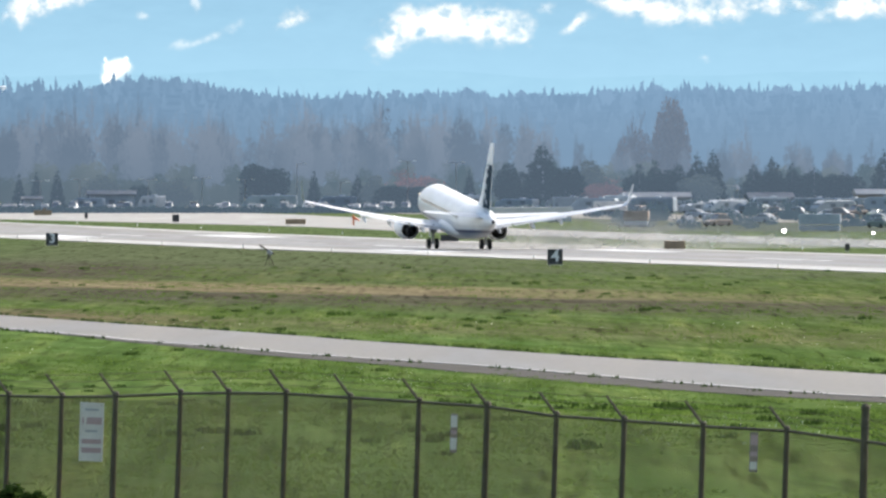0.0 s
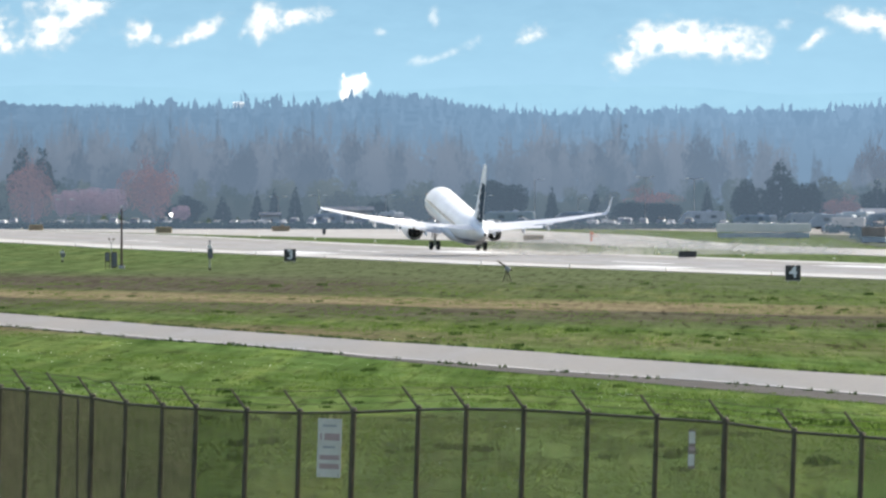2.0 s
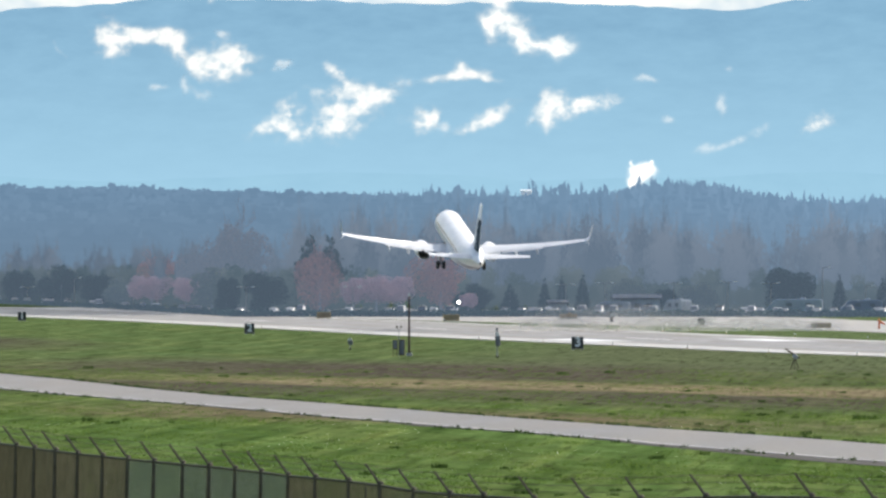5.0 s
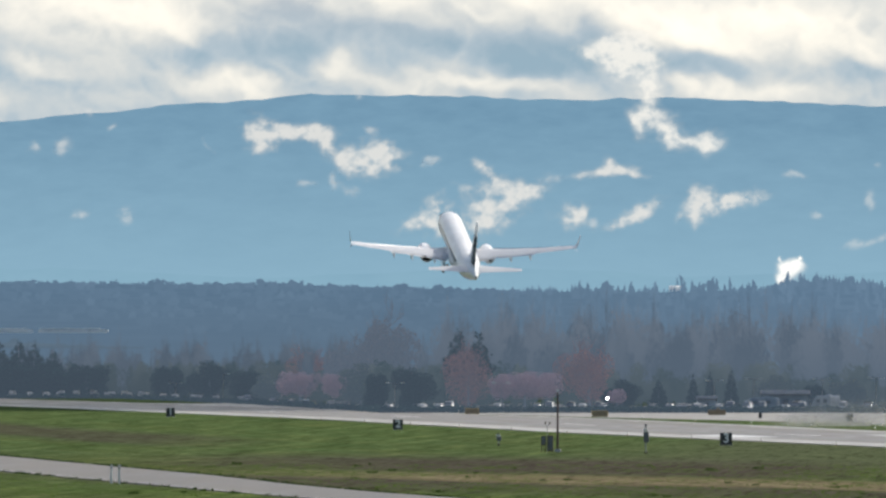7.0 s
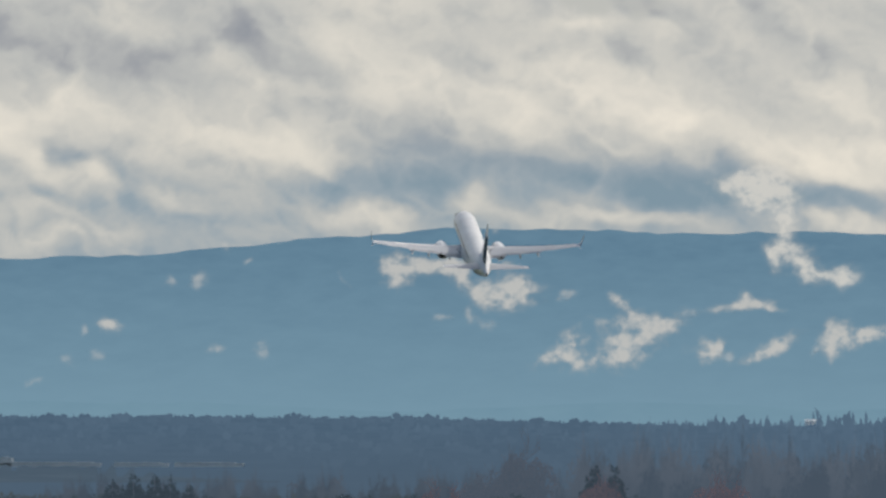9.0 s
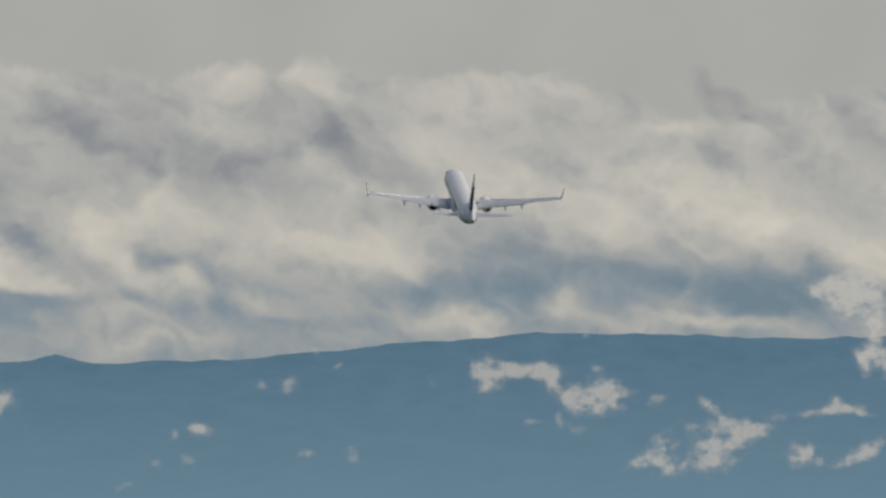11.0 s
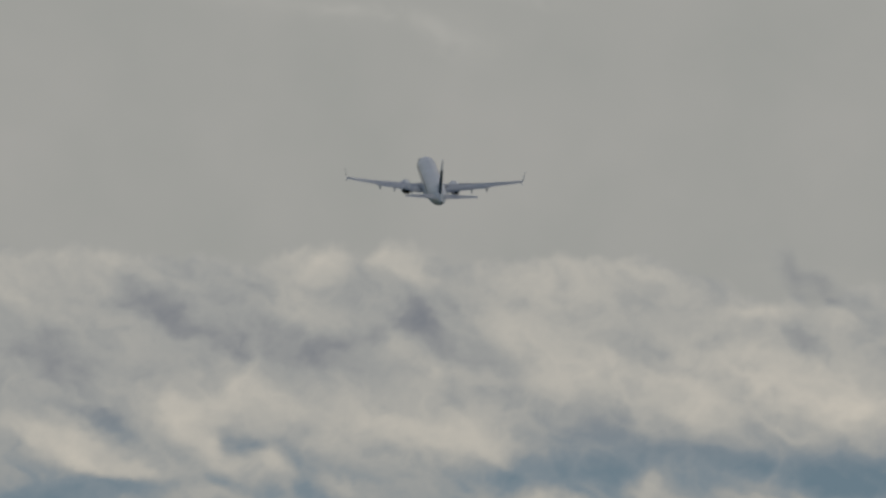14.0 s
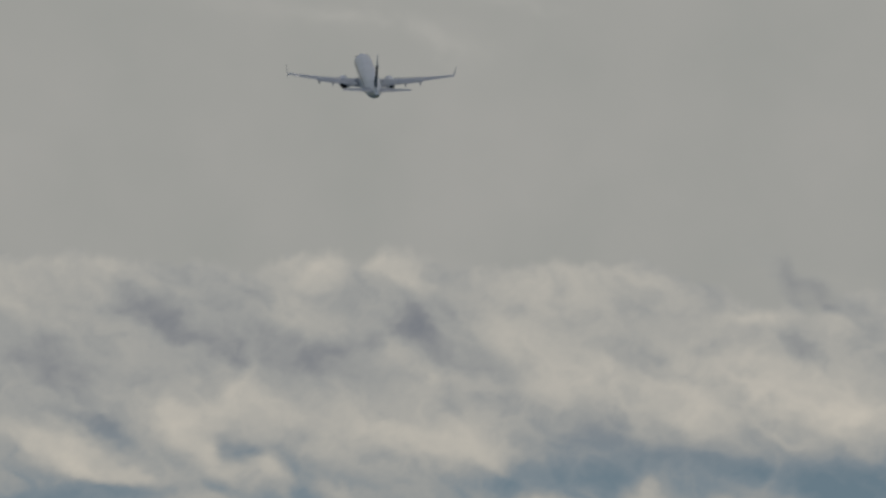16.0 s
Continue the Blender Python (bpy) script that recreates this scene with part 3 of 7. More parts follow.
def hazed_slope_material(name, low, high, foot, z0, z1, scale, stretch=0.35):
    """Far slopes seen through miles of air: faint texture, blue airlight painted in as emission, paler toward the foot.
    """
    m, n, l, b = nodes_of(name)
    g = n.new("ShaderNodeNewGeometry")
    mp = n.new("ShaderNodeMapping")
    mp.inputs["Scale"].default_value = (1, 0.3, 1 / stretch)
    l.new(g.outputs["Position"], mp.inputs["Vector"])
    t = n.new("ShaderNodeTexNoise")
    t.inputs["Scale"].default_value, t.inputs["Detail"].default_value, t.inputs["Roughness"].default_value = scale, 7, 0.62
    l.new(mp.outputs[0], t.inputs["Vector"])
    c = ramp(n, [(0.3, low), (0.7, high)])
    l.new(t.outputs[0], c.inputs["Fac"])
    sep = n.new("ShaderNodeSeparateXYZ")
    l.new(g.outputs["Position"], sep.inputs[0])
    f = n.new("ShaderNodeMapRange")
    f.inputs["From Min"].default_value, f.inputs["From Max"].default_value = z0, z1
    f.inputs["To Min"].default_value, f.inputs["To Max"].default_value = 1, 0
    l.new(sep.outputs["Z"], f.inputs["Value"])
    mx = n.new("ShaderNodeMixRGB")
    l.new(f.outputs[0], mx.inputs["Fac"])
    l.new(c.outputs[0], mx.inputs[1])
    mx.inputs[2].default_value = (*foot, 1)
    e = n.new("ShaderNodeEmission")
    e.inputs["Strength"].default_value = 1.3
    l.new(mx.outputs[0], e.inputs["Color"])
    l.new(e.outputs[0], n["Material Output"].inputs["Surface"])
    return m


def crest(knots, b):
    return float(np.interp(b, [k[0] for k in knots], [k[1] for k in knots]))


def rise(e, d):
    """Height of something at distance d that stands e thousandths above eye level."""
    return EYE + e * d / 1000


# the mountain's skyline: bearing and elevation in thousandths
RIDGE = [(-400, 9), (-260, 14), (-150, 17), (-112, 17.6), (-106.6, 18.1), (-100.5, 18.3), (-97.8, 18.95), (-95, 18.1), (-89.4, 18.45), (-84.9, 18.4), (-72, 19.7),
         (-66, 20.0), (-61.5, 20.45), (-56, 20.35), (-51.4, 20.4), (-42, 20.0), (-34, 20.2), (-27, 19.9), (-17.6, 19.5), (-13.5, 20.3), (0, 21.0), (60, 20), (160, 17), (400, 12)]


def mountain():
    v, fc = [], []
    cols, rows = 700, 10
    for i in range(cols + 1):
        b = -330 + 660 * i / cols
        e = crest(RIDGE, b) + 0.16 * noise.fractal(Vector((b * 0.45, 1.7, 0)), 0.9, 2.1, 4)
        for j in range(rows + 1):
            s = j / rows
            d = 4550 + 330 * s + 40 * math.sin(s * math.pi) * noise.noise(Vector((b * 0.12, s * 2, 4)))
            z = -4 + (rise(e, 4880) + 4) * s ** 0.85
            v.append((b * d / 1000, d, z))
        v.append((b * 4940 / 1000, 4940, -4))
    r = rows + 2
    for i in range(cols):
        for j in range(rows + 1):
            fc.append((i * r + j, (i + 1) * r + j, (i + 1) * r + j + 1, i * r + j + 1))
    mat = hazed_slope_material("far blue mountain", (0.107, 0.2, 0.283), (0.129, 0.232, 0.318), (0.187, 0.312, 0.395), 20, 100, 0.06)
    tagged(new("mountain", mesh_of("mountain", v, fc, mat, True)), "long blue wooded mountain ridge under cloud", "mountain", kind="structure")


mountain()


def foothills():
    """A fainter low range before the mountain's foot."""
    v, fc = [], []
    for i in range(301):
        b = -320 + 640 * i / 300
        e = 6.9 + 0.9 * noise.fractal(Vector((b * 0.05, 8.3, 0)), 0.9, 2.1, 5)
        for d, z in ((4440, -3), (4470, rise(e, 4470)), (4500, -3)):
            v.append((b * d / 1000, d, z))
    for i in range(300):
        for j in range(2):
            fc.append((i * 3 + j, i * 3 + 3 + j, i * 3 + 4 + j, i * 3 + 1 + j))
    mat = hazed_slope_material("faint blue foothills", (0.152, 0.266, 0.347), (0.168, 0.287, 0.366), (0.174, 0.293, 0.376), 10, 42, 0.05)
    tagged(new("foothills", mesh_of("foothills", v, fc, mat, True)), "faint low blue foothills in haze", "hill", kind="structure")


foothills()


# ---- wisps of cloud before the mountain ----
def cloud_material(name, color, strength, thick=0.9, soft=1.4):
    """Cloud that thins to nothing at its ragged rim; its heart is the brightest."""
    m, n, l, b = nodes_of(name)
    at = n.new("ShaderNodeAttribute")
    at.attribute_name = "puff"
    g = n.new("ShaderNodeNewGeometry")
    t = n.new("ShaderNodeTexNoise")
    t.inputs["Scale"].default_value, t.inputs["Detail"].default_value, t.inputs["Roughness"].default_value = 0.3, 6, 0.6
    l.new(g.outputs["Position"], t.inputs["Vector"])
    s = math_node(n, l, 'ADD', math_node(n, l, 'MULTIPLY_ADD', t.outputs[0], 0.3, -0.15), at.outputs["Fac"])
    f = n.new("ShaderNodeMapRange")
    f.interpolation_type = 'SMOOTHSTEP'
    f.inputs["From Min"].default_value, f.inputs["From Max"].default_value = -0.06, 1.1
    l.new(s, f.inputs["Value"])
    veil = math_node(n, l, 'MULTIPLY', math_node(n, l, 'POWER', f.outputs[0], soft), thick)
    c = ramp(n, [(0.1, tuple(k * 0.8 for k in color)), (0.75, color)])
    l.new(s, c.inputs["Fac"])
    e = n.new("ShaderNodeEmission")
    e.inputs["Strength"].default_value = strength
    l.new(c.outputs[0], e.inputs["Color"])
    tr = n.new("ShaderNodeBsdfTransparent")
    mx = n.new("ShaderNodeMixShader")
    l.new(veil, mx.inputs[0])
    l.new(tr.outputs[0], mx.inputs[1])
    l.new(e.outputs[0], mx.inputs[2])
    l.new(mx.outputs[0], n["Material Output"].inputs["Surface"])
    return m


WISP = cloud_material("cloud wisp", (0.63, 0.605, 0.56), 1.2, 0.77, 1.25)
THIN = cloud_material("thin cloud wisp", (0.6, 0.59, 0.56), 1.2, 0.38)
SUNLIT = cloud_material("sunlit cloud wisp", (0.69, 0.668, 0.615), 1.2, 0.86)
STEAM = cloud_material("steam", (0.86, 0.84, 0.79), 1.2, 0.98, 1.0)


def cloud(puffs, d, material, label, seed, name="cloud", category="cloud", torn=1.0, curl=0.36, swell=1.15):
    """A ragged cloud grown round leaning ovals, domed toward the viewer and cut to its own outline."""
    step = 0.13 if material is not STEAM else 0.09
    reach = max(max(p[2], p[3]) for p in puffs) * 1.6 + 0.8
    bs = np.arange(min(p[0] for p in puffs) - reach, max(p[0] for p in puffs) + reach, step)
    es = np.arange(min(p[1] for p in puffs) - reach, max(p[1] for p in puffs) + reach, step)
    b, e = np.meshgrid(bs, es, indexing="ij")
    wb, we = curl * 1.5 * billow(b * 0.55, e * 0.7, 4, seed), curl * 1.1 * billow(b * 0.55, e * 0.7, 4, seed + 40)
    bare = np.ones(b.shape)
    for p in puffs:
        bare *= 1 - 0.82 * lump(b + wb, e + we, (p[0], p[1], p[2] * swell, p[3] * swell, p[4]))
    full = 1 - bare
    dens = full * 1.22 - 0.2 + torn * billow(b * 1.15, e * 1.5, 6, seed + 80, 0.6) * (0.18 + 0.72 * full)
    dy = d - 14 * np.clip(dens, 0, 1)
    v = np.stack([b * dy / 1000, dy, EYE + e * dy / 1000], -1).reshape(-1, 3)
    faces = grid_faces(len(bs), len(es))
    flat = dens.ravel()
    faces = faces[flat[faces].max(1) > -0.18]
    used, idx = np.unique(faces, return_inverse=True)
    me = mesh_of(name, v[used].tolist(), idx.reshape(-1, 4).tolist(), material, True)
    add_field(me, "puff", flat[used])
    ob = tagged(new(name, me), label, category, kind="structure")
    ob.visible_shadow = False
    return ob


# torn clouds: bearing, elevation, half width, half height, lean of each puff
WISPS_WEST = [
    [(-65.4, 17.6, 1.2, 1.03, 0), (-63.0, 17.6, 2.15, 0.56, 5), (-60.5, 17.3, 1.2, 0.69, -15), (-60.3, 16.3, 0.94, 0.43, -40), (-64.8, 16.5, 0.86, 0.43, 0)],
    [(-57.0, 15.5, 2.06, 1.03, 0), (-55.7, 15.8, 1.07, 0.77, 0), (-58.5, 15.6, 0.86, 0.64, 0)],
    [(-56.8, 17.7, 0.77, 0.34, -25)],
    [(-61.5, 13.8, 0.73, 0.3, 0)],
    [(-59.6, 13.7, 0.34, 0.52, 0), (-58.3, 13.3, 0.94, 0.47, -20)],
    [(-69.1, 16.5, 0.69, 0.26, -50)],
    [(-80.2, 16.5, 0.77, 0.43, 30)],
    [(-76.6, 17.8, 0.6, 0.26, 30)],
    [(-78.3, 19.1, 0.39, 0.6, 40)],
    [(-75.5, 11.3, 0.6, 0.6, 0)],
    [(-78.7, 11.3, 0.52, 0.34, 20)],
    [(-57.7, 20.5, 0.39, 0.43, 0)],
]
WISPS_MIDDLE = [
    [(-51.9, 11.6, 0.86, 1.29, -15), (-53.4, 10.7, 1.37, 0.52, 20), (-50.2, 10.4, 2.15, 0.52, 0), (-47.6, 11.5, 1.93, 1.37, 20), (-45.0, 12.8, 1.72, 0.77, 20), (-47.6, 13.5, 1.8, 0.56, 0), (-48.0, 14.8, 0.77, 0.52, -40)],
    [(-41.4, 11.3, 1.07, 0.77, 0), (-40.5, 11.6, 0.43, 0.52, 0)],
    [(-42.8, 14.2, 0.52, 0.43, 0)],
    [(-38.6, 14.6, 1.93, 0.3, 8), (-38.5, 15.2, 0.47, 0.47, 0), (-37.1, 14.6, 1.07, 0.21, -10)],
    [(-52.3, 15.4, 0.52, 0.26, 0)],
    [(-39.9, 10.7, 0.6, 0.34, 0)],
]
WISPS_EAST = [
    [(-36.3, 11.5, 1.55, 0.56, 25), (-37.7, 10.7, 1.07, 0.34, 15)],
    [(-33.4, 11.2, 0.34, 0.52, 0)],
    [(-31.3, 12.4, 1.2, 1.12, 0), (-32.1, 11.3, 0.43, 0.86, 0), (-29.1, 12.4, 1.93, 0.52, 12), (-27.4, 12.7, 0.6, 0.52, 0)],
    [(-24.5, 14.3, 0.69, 0.3, 0)],
    [(-18.8, 12.2, 0.34, 0.69, 0)],
    [(-19.8, 9.0, 1.1, 0.38, 12), (-17.6, 9.7, 1.2, 0.26, 25), (-15.7, 10.4, 0.95, 0.4, 40)],
    [(-18.1, 15.0, 0.34, 0.34, 0)],
    [(-23.1, 11.1, 0.52, 0.34, 0)],
]
TALL_WISP = [
    [(-37.3, 23.1, 1.8, 1.46, 0), (-39.0, 23.8, 1.63, 0.56, 0), (-36.4, 24.4, 1.37, 1.07, 0), (-35.5, 21.2, 0.77, 1.37, -10), (-35.4, 18.8, 1.29, 0.52, 0), (-34.3, 17.8, 0.64, 1.03, 30), (-32.6, 16.9, 1.72, 0.39, -10), (-30.8, 16.9, 0.73, 0.86, -30), (-36.3, 18.0, 0.39, 0.86, 0)],
]
WISPS_FAR_EAST = [
    [(-4.3, 9.0, 1.12, 0.77, 20), (-1.9, 10.7, 2.23, 1.03, 10), (0.7, 10.7, 2.58, 1.03, 0), (4.1, 10.5, 2.06, 1.2, -5), (6.3, 10.1, 0.64, 0.86, 0)],
    [(14.9, 12.1, 3.86, 0.86, -8), (17.2, 11.3, 1.8, 0.69, 0), (20.9, 11.8, 1.63, 0.86, 0)],
    [(10.1, 10.7, 1.29, 0.36, 30)],
    [(25.2, 12.1, 2.66, 0.6, 0)],
    [(30.7, 11.9, 2.36, 0.73, 0), (33.3, 12.1, 1.72, 0.69, 0)],
]
WISPS_SMALL = [
    [(-11.5, 10.9, 1.12, 0.6, 25)],
    [(20.0, 7.9, 0.39, 0.26, 0)],
    [(7.8, 11.9, 0.6, 0.34, 0)],
    [(28.2, 11.2, 0.69, 0.34, 0)],
    [(-82.4, 16.4, 0.34, 0.56, 0)],
    [(-80.2, 16.6, 0.47, 0.73, -20)],
    [(-87.0, 13.1, 0.86, 0.56, 0)],
    [(-89.2, 12.6, 0.3, 0.34, 0)],
    [(-90.5, 10.4, 0.6, 0.47, -20)],
    [(-88.0, 10.8, 0.77, 0.39, 0)],
    [(-93.0, 8.7, 0.86, 0.3, 15)],
    [(-78.9, 11.4, 0.6, 0.3, 30)],
    [(-74.9, 11.3, 0.26, 0.34, 0)],
    [(-104.6, 16.2, 1.8, 1.55, 0), (-102.9, 15.4, 1.29, 0.86, 0)],
    [(-52.1, 15.3, 0.69, 0.21, 20)],
]
STEAM_PLUME = [
    [(-25.0, 7.0, 1.0, 0.78, 0), (-25.4, 7.3, 0.5, 0.5, 0), (-24.6, 7.4, 0.5, 0.46, 0), (-25.7, 6.2, 0.4, 0.5, -10), (-25.75, 8.0, 0.13, 0.26, 20), (-24.2, 7.95, 0.17, 0.2, -25)],
]
count = 0
for puffs in WISPS_WEST + WISPS_MIDDLE + WISPS_EAST + TALL_WISP + WISPS_FAR_EAST + WISPS_SMALL:
    count += 1
    slight = max(p[2] * p[3] for p in puffs) < 0.45
    cloud(puffs, 4520, THIN if slight else SUNLIT if puffs is TALL_WISP[0] else WISP, "thin faint wisp of cloud before the mountain" if slight else "torn white cloud wisp hanging before the mountain", 100 + 7 * count, torn=0.72 if puffs is TALL_WISP[0] else 1.0, swell=1.38 if puffs is TALL_WISP[0] else 1.2)
cloud(STEAM_PLUME[0], 4450, STEAM, "bright white steam plume rising behind the wooded hill", 900, "steam_plume", "steam", 0.6, 0.3, 0.92)


# ---- cloud overhead: the far part of the field lies in its shade ----
def overhead_cloud():
    m, n, l, b = nodes_of("cloud underside")
    tr = n.new("ShaderNodeBsdfTranslucent")
    di = n.new("ShaderNodeBsdfDiffuse")
    tr.inputs["Color"].default_value, di.inputs["Color"].default_value = (0.85, 0.86, 0.88, 1), (0.8, 0.8, 0.8, 1)
    mx = n.new("ShaderNodeMixShader")
    mx.inputs[0].default_value = 0.22
    l.new(tr.outputs[0], mx.inputs[1])
    l.new(di.outputs[0], mx.inputs[2])
    l.new(mx.outputs[0], n["Material Output"].inputs["Surface"])
    v, fc = [], []
    nx, ny = 44, 40
    for j in range(ny + 1):
        for i in range(nx + 1):
            x = -1500 + 4200 * i / nx
            y = 2815 + 2130 * j / ny + (70 * noise.noise(Vector((x * 0.004, 0, 0))) if j == 0 else 0)
            z = 600 + 55 * noise.fractal(Vector((x * 0.004, y * 0.004, 2)), 0.9, 2.0, 4) + 40 * min(1, j / 3)
            v.append((x, y, z))
    for j in range(ny):
        for i in range(nx):
            a = j * (nx + 1) + i
            fc.append((a, a + 1, a + nx + 2, a + nx + 1))
    tagged(new("cloud_deck", mesh_of("cloud_deck", v, fc, m, True)), "thick grey cloud overhead beyond the runway", "cloud", kind="structure")


overhead_cloud()


def recede(b):
    """The car park and its trees draw back where the runway runs out to the left."""
    return min(900.0, max(0.0, (-56 - b) * 45))


# ---- wooded hills ----
HILL_TOP = [(-330, 6.0), (-140, 6.4), (-93, 6.65), (-82, 6.75), (-61, 6.55), (-46, 6.1), (-33, 6.0), (-27, 6.15), (-24.5, 6.75), (-21.5, 6.95), (-18.5, 6.6), (-15, 5.75), (-10, 5.5),
            (0, 5.65), (9, 5.6), (15.7, 6.2), (22, 6.0), (33.6, 6.25), (80, 6.4), (330, 5.6)]


def hill_height(b, s):
    """Height of the hills' ground; s runs from foot to crest."""
    e = crest(HILL_TOP, b) - 0.62
    foot = 1.3 if b > -60 else 2.2
    return rise(foot + (e - foot) * s ** 0.8, 3350 + 900 * s)


def hazed_woods_material(name, low, high, z0, z1, foot, grain=0.07, spread=0.6):
    """Woods miles away: dark trees that differ one from another, blue airlight painted in as emission, its tone
    changing toward the foot.
    """
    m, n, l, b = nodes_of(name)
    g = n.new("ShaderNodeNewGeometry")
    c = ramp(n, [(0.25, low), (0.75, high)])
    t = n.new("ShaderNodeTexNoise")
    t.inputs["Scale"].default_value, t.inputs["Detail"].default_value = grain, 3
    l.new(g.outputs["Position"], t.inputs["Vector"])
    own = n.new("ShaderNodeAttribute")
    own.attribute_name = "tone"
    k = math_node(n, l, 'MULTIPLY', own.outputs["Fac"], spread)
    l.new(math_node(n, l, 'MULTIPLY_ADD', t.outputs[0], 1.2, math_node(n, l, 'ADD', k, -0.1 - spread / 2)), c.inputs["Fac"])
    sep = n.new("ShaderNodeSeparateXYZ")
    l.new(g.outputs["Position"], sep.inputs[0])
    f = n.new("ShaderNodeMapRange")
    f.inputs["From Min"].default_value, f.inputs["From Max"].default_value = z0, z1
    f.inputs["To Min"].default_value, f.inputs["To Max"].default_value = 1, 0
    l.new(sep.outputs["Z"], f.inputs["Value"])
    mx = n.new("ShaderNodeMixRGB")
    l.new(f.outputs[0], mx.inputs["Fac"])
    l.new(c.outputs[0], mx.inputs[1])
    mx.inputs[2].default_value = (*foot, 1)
    # haze glow painted in stronger toward the sun, in the east
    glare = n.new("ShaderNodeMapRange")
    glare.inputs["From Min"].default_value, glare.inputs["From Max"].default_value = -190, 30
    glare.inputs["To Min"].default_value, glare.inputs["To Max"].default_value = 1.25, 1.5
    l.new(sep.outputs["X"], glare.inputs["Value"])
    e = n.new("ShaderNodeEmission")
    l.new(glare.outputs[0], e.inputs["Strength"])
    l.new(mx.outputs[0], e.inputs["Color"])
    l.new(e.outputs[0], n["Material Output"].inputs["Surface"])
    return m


FARWOOD = hazed_woods_material("distant conifers", (0.07, 0.118, 0.176), (0.088, 0.142, 0.206), 6, 30, (0.074, 0.114, 0.163), 0.03, 0.3)
FARBARE = hazed_woods_material("distant leafless trees", (0.052, 0.075, 0.104), (0.109, 0.133, 0.168), 0, 34, (0.058, 0.08, 0.11), 0.1, 0.8)
FARGREEN = hazed_woods_material("distant olive scrub", (0.034, 0.056, 0.073), (0.078, 0.1, 0.115), 2, 14, (0.046, 0.064, 0.081))


def hills():
    v, fc = [], []
    cols, rows = 260, 8
    for i in range(cols + 1):
        b = -320 + 640 * i / cols
        for j in range(rows + 1):
            s = j / rows
            d = 3350 + 900 * s
            v.append((b * d / 1000, d, rise(-1.5 if b > -64 else 1.0, d) if j == 0 else hill_height(b, s)))
        v.append((b * 4.4, 4400, -2))
    r = rows + 2
    for i in range(cols):
        for j in range(rows + 1):
            fc.append((i * r + j, (i + 1) * r + j, (i + 1) * r + j + 1, i * r + j + 1))
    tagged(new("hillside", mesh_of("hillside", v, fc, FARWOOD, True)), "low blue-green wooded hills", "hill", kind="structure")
    rng = np.random.default_rng(5)
    tv, tf = [], []

    tones = []

    def tree(x, y, z, h, w, slim=False, calm=1.0):
        """A conifer of ragged tiers, or a rounder broad-leaved crown of a few lumps."""
        start = len(tv)
        if slim or rng.random() < (0.92 if calm == 1 else 0.3):
            tiers = 5
            lean = rng.normal(0, 0.02)
            for k in range(tiers):
                zb = z + h * (0.05 + 0.17 * k)
                zt = z + h * min(1.0, 0.36 + 0.17 * k)
                rad = w * (1 - 0.19 * k) * rng.uniform(0.7, 1.2)
                q = len(tv)
                for a in range(6):
                    rr = rad * rng.uniform(0.5, 1.25)
                    ang = a * math.pi / 3 + k
                    tv.append((x + rr * math.cos(ang), y + rr * math.sin(ang), zb + rng.uniform(-0.05, 0.06) * h))
                tv.append((x + lean * h * k, y, zt))
                for a in range(6):
                    tf.append((q + a, q + (a + 1) % 6, q + 6))
        else:
            for k in range(4):
                q = len(tv)
                cx, cz, r = x + rng.normal(0, w * 0.55), z + h * rng.uniform(0.4, 0.78), w * rng.uniform(0.5, 0.95)
                for a in range(5):
                    ang = a * 1.2566 + k
                    tv.append((cx + r * rng.uniform(0.7, 1.2) * math.cos(ang), y + r * math.sin(ang), cz + rng.uniform(-0.15, 0.15) * h))
                tv.append((cx + rng.normal(0, r * 0.3), y, cz + min(r, h * 0.3) * rng.uniform(0.7, 1.2)))
                tv.append((cx, y, z))
                for a in range(5):
                    tf.append((q + a, q + (a + 1) % 5, q + 5))
                    tf.append((q + (a + 1) % 5, q + a, q + 6))
        tones.extend([0.5 + (rng.random() - 0.5) * calm] * (len(tv) - start))

    def scatter(count, b0, b1, s0, s1, hmin, hmax, broad=1.0):
        for _ in range(count):
            b, s = rng.uniform(b0, b1), rng.uniform(s0, s1)
            if b < -74 and s < 0.16:
                continue
            d = 3350 + 900 * s
            h = rng.uniform(hmin, hmax) * (1 + 0.25 * noise.noise(Vector((b * 0.35, s * 3, 5))))
            if rng.random() < 0.3 or b < -42:
                h *= 0.72
            if b < -46:
                h *= 0.72
            tree(b * d / 1000, d, hill_height(b, s) - 0.3, h, h * rng.uniform(0.26, 0.5) * broad * (1.5 if b < -46 else 1), calm=0.4 if b < -46 else 1.0)

    scatter(3000, -130, 60, 0.0, 0.95, 3.0, 6.0)
    scatter(1500, -130, 60, 0.9, 1.0, 1.6, 3.1, 1.1)
    scatter(600, -320, -130, 0.2, 1.0, 3.5, 6.0)
    scatter(600, 60, 320, 0.2, 1.0, 3.5, 6.0)
    for b, h in ((-33, 8.0), (-32.2, 5.8), (-29.4, 6.6), (-12.5, 5.6), (16, 5.8), (24, 5.4), (-33.4, 6.6)):
        tree(b * 4.25, 4250, hill_height(b, 1) - 0.5, h * 0.85, h * 0.15, True)
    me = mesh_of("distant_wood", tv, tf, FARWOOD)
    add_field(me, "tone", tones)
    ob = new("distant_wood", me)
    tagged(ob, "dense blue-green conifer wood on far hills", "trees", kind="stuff")


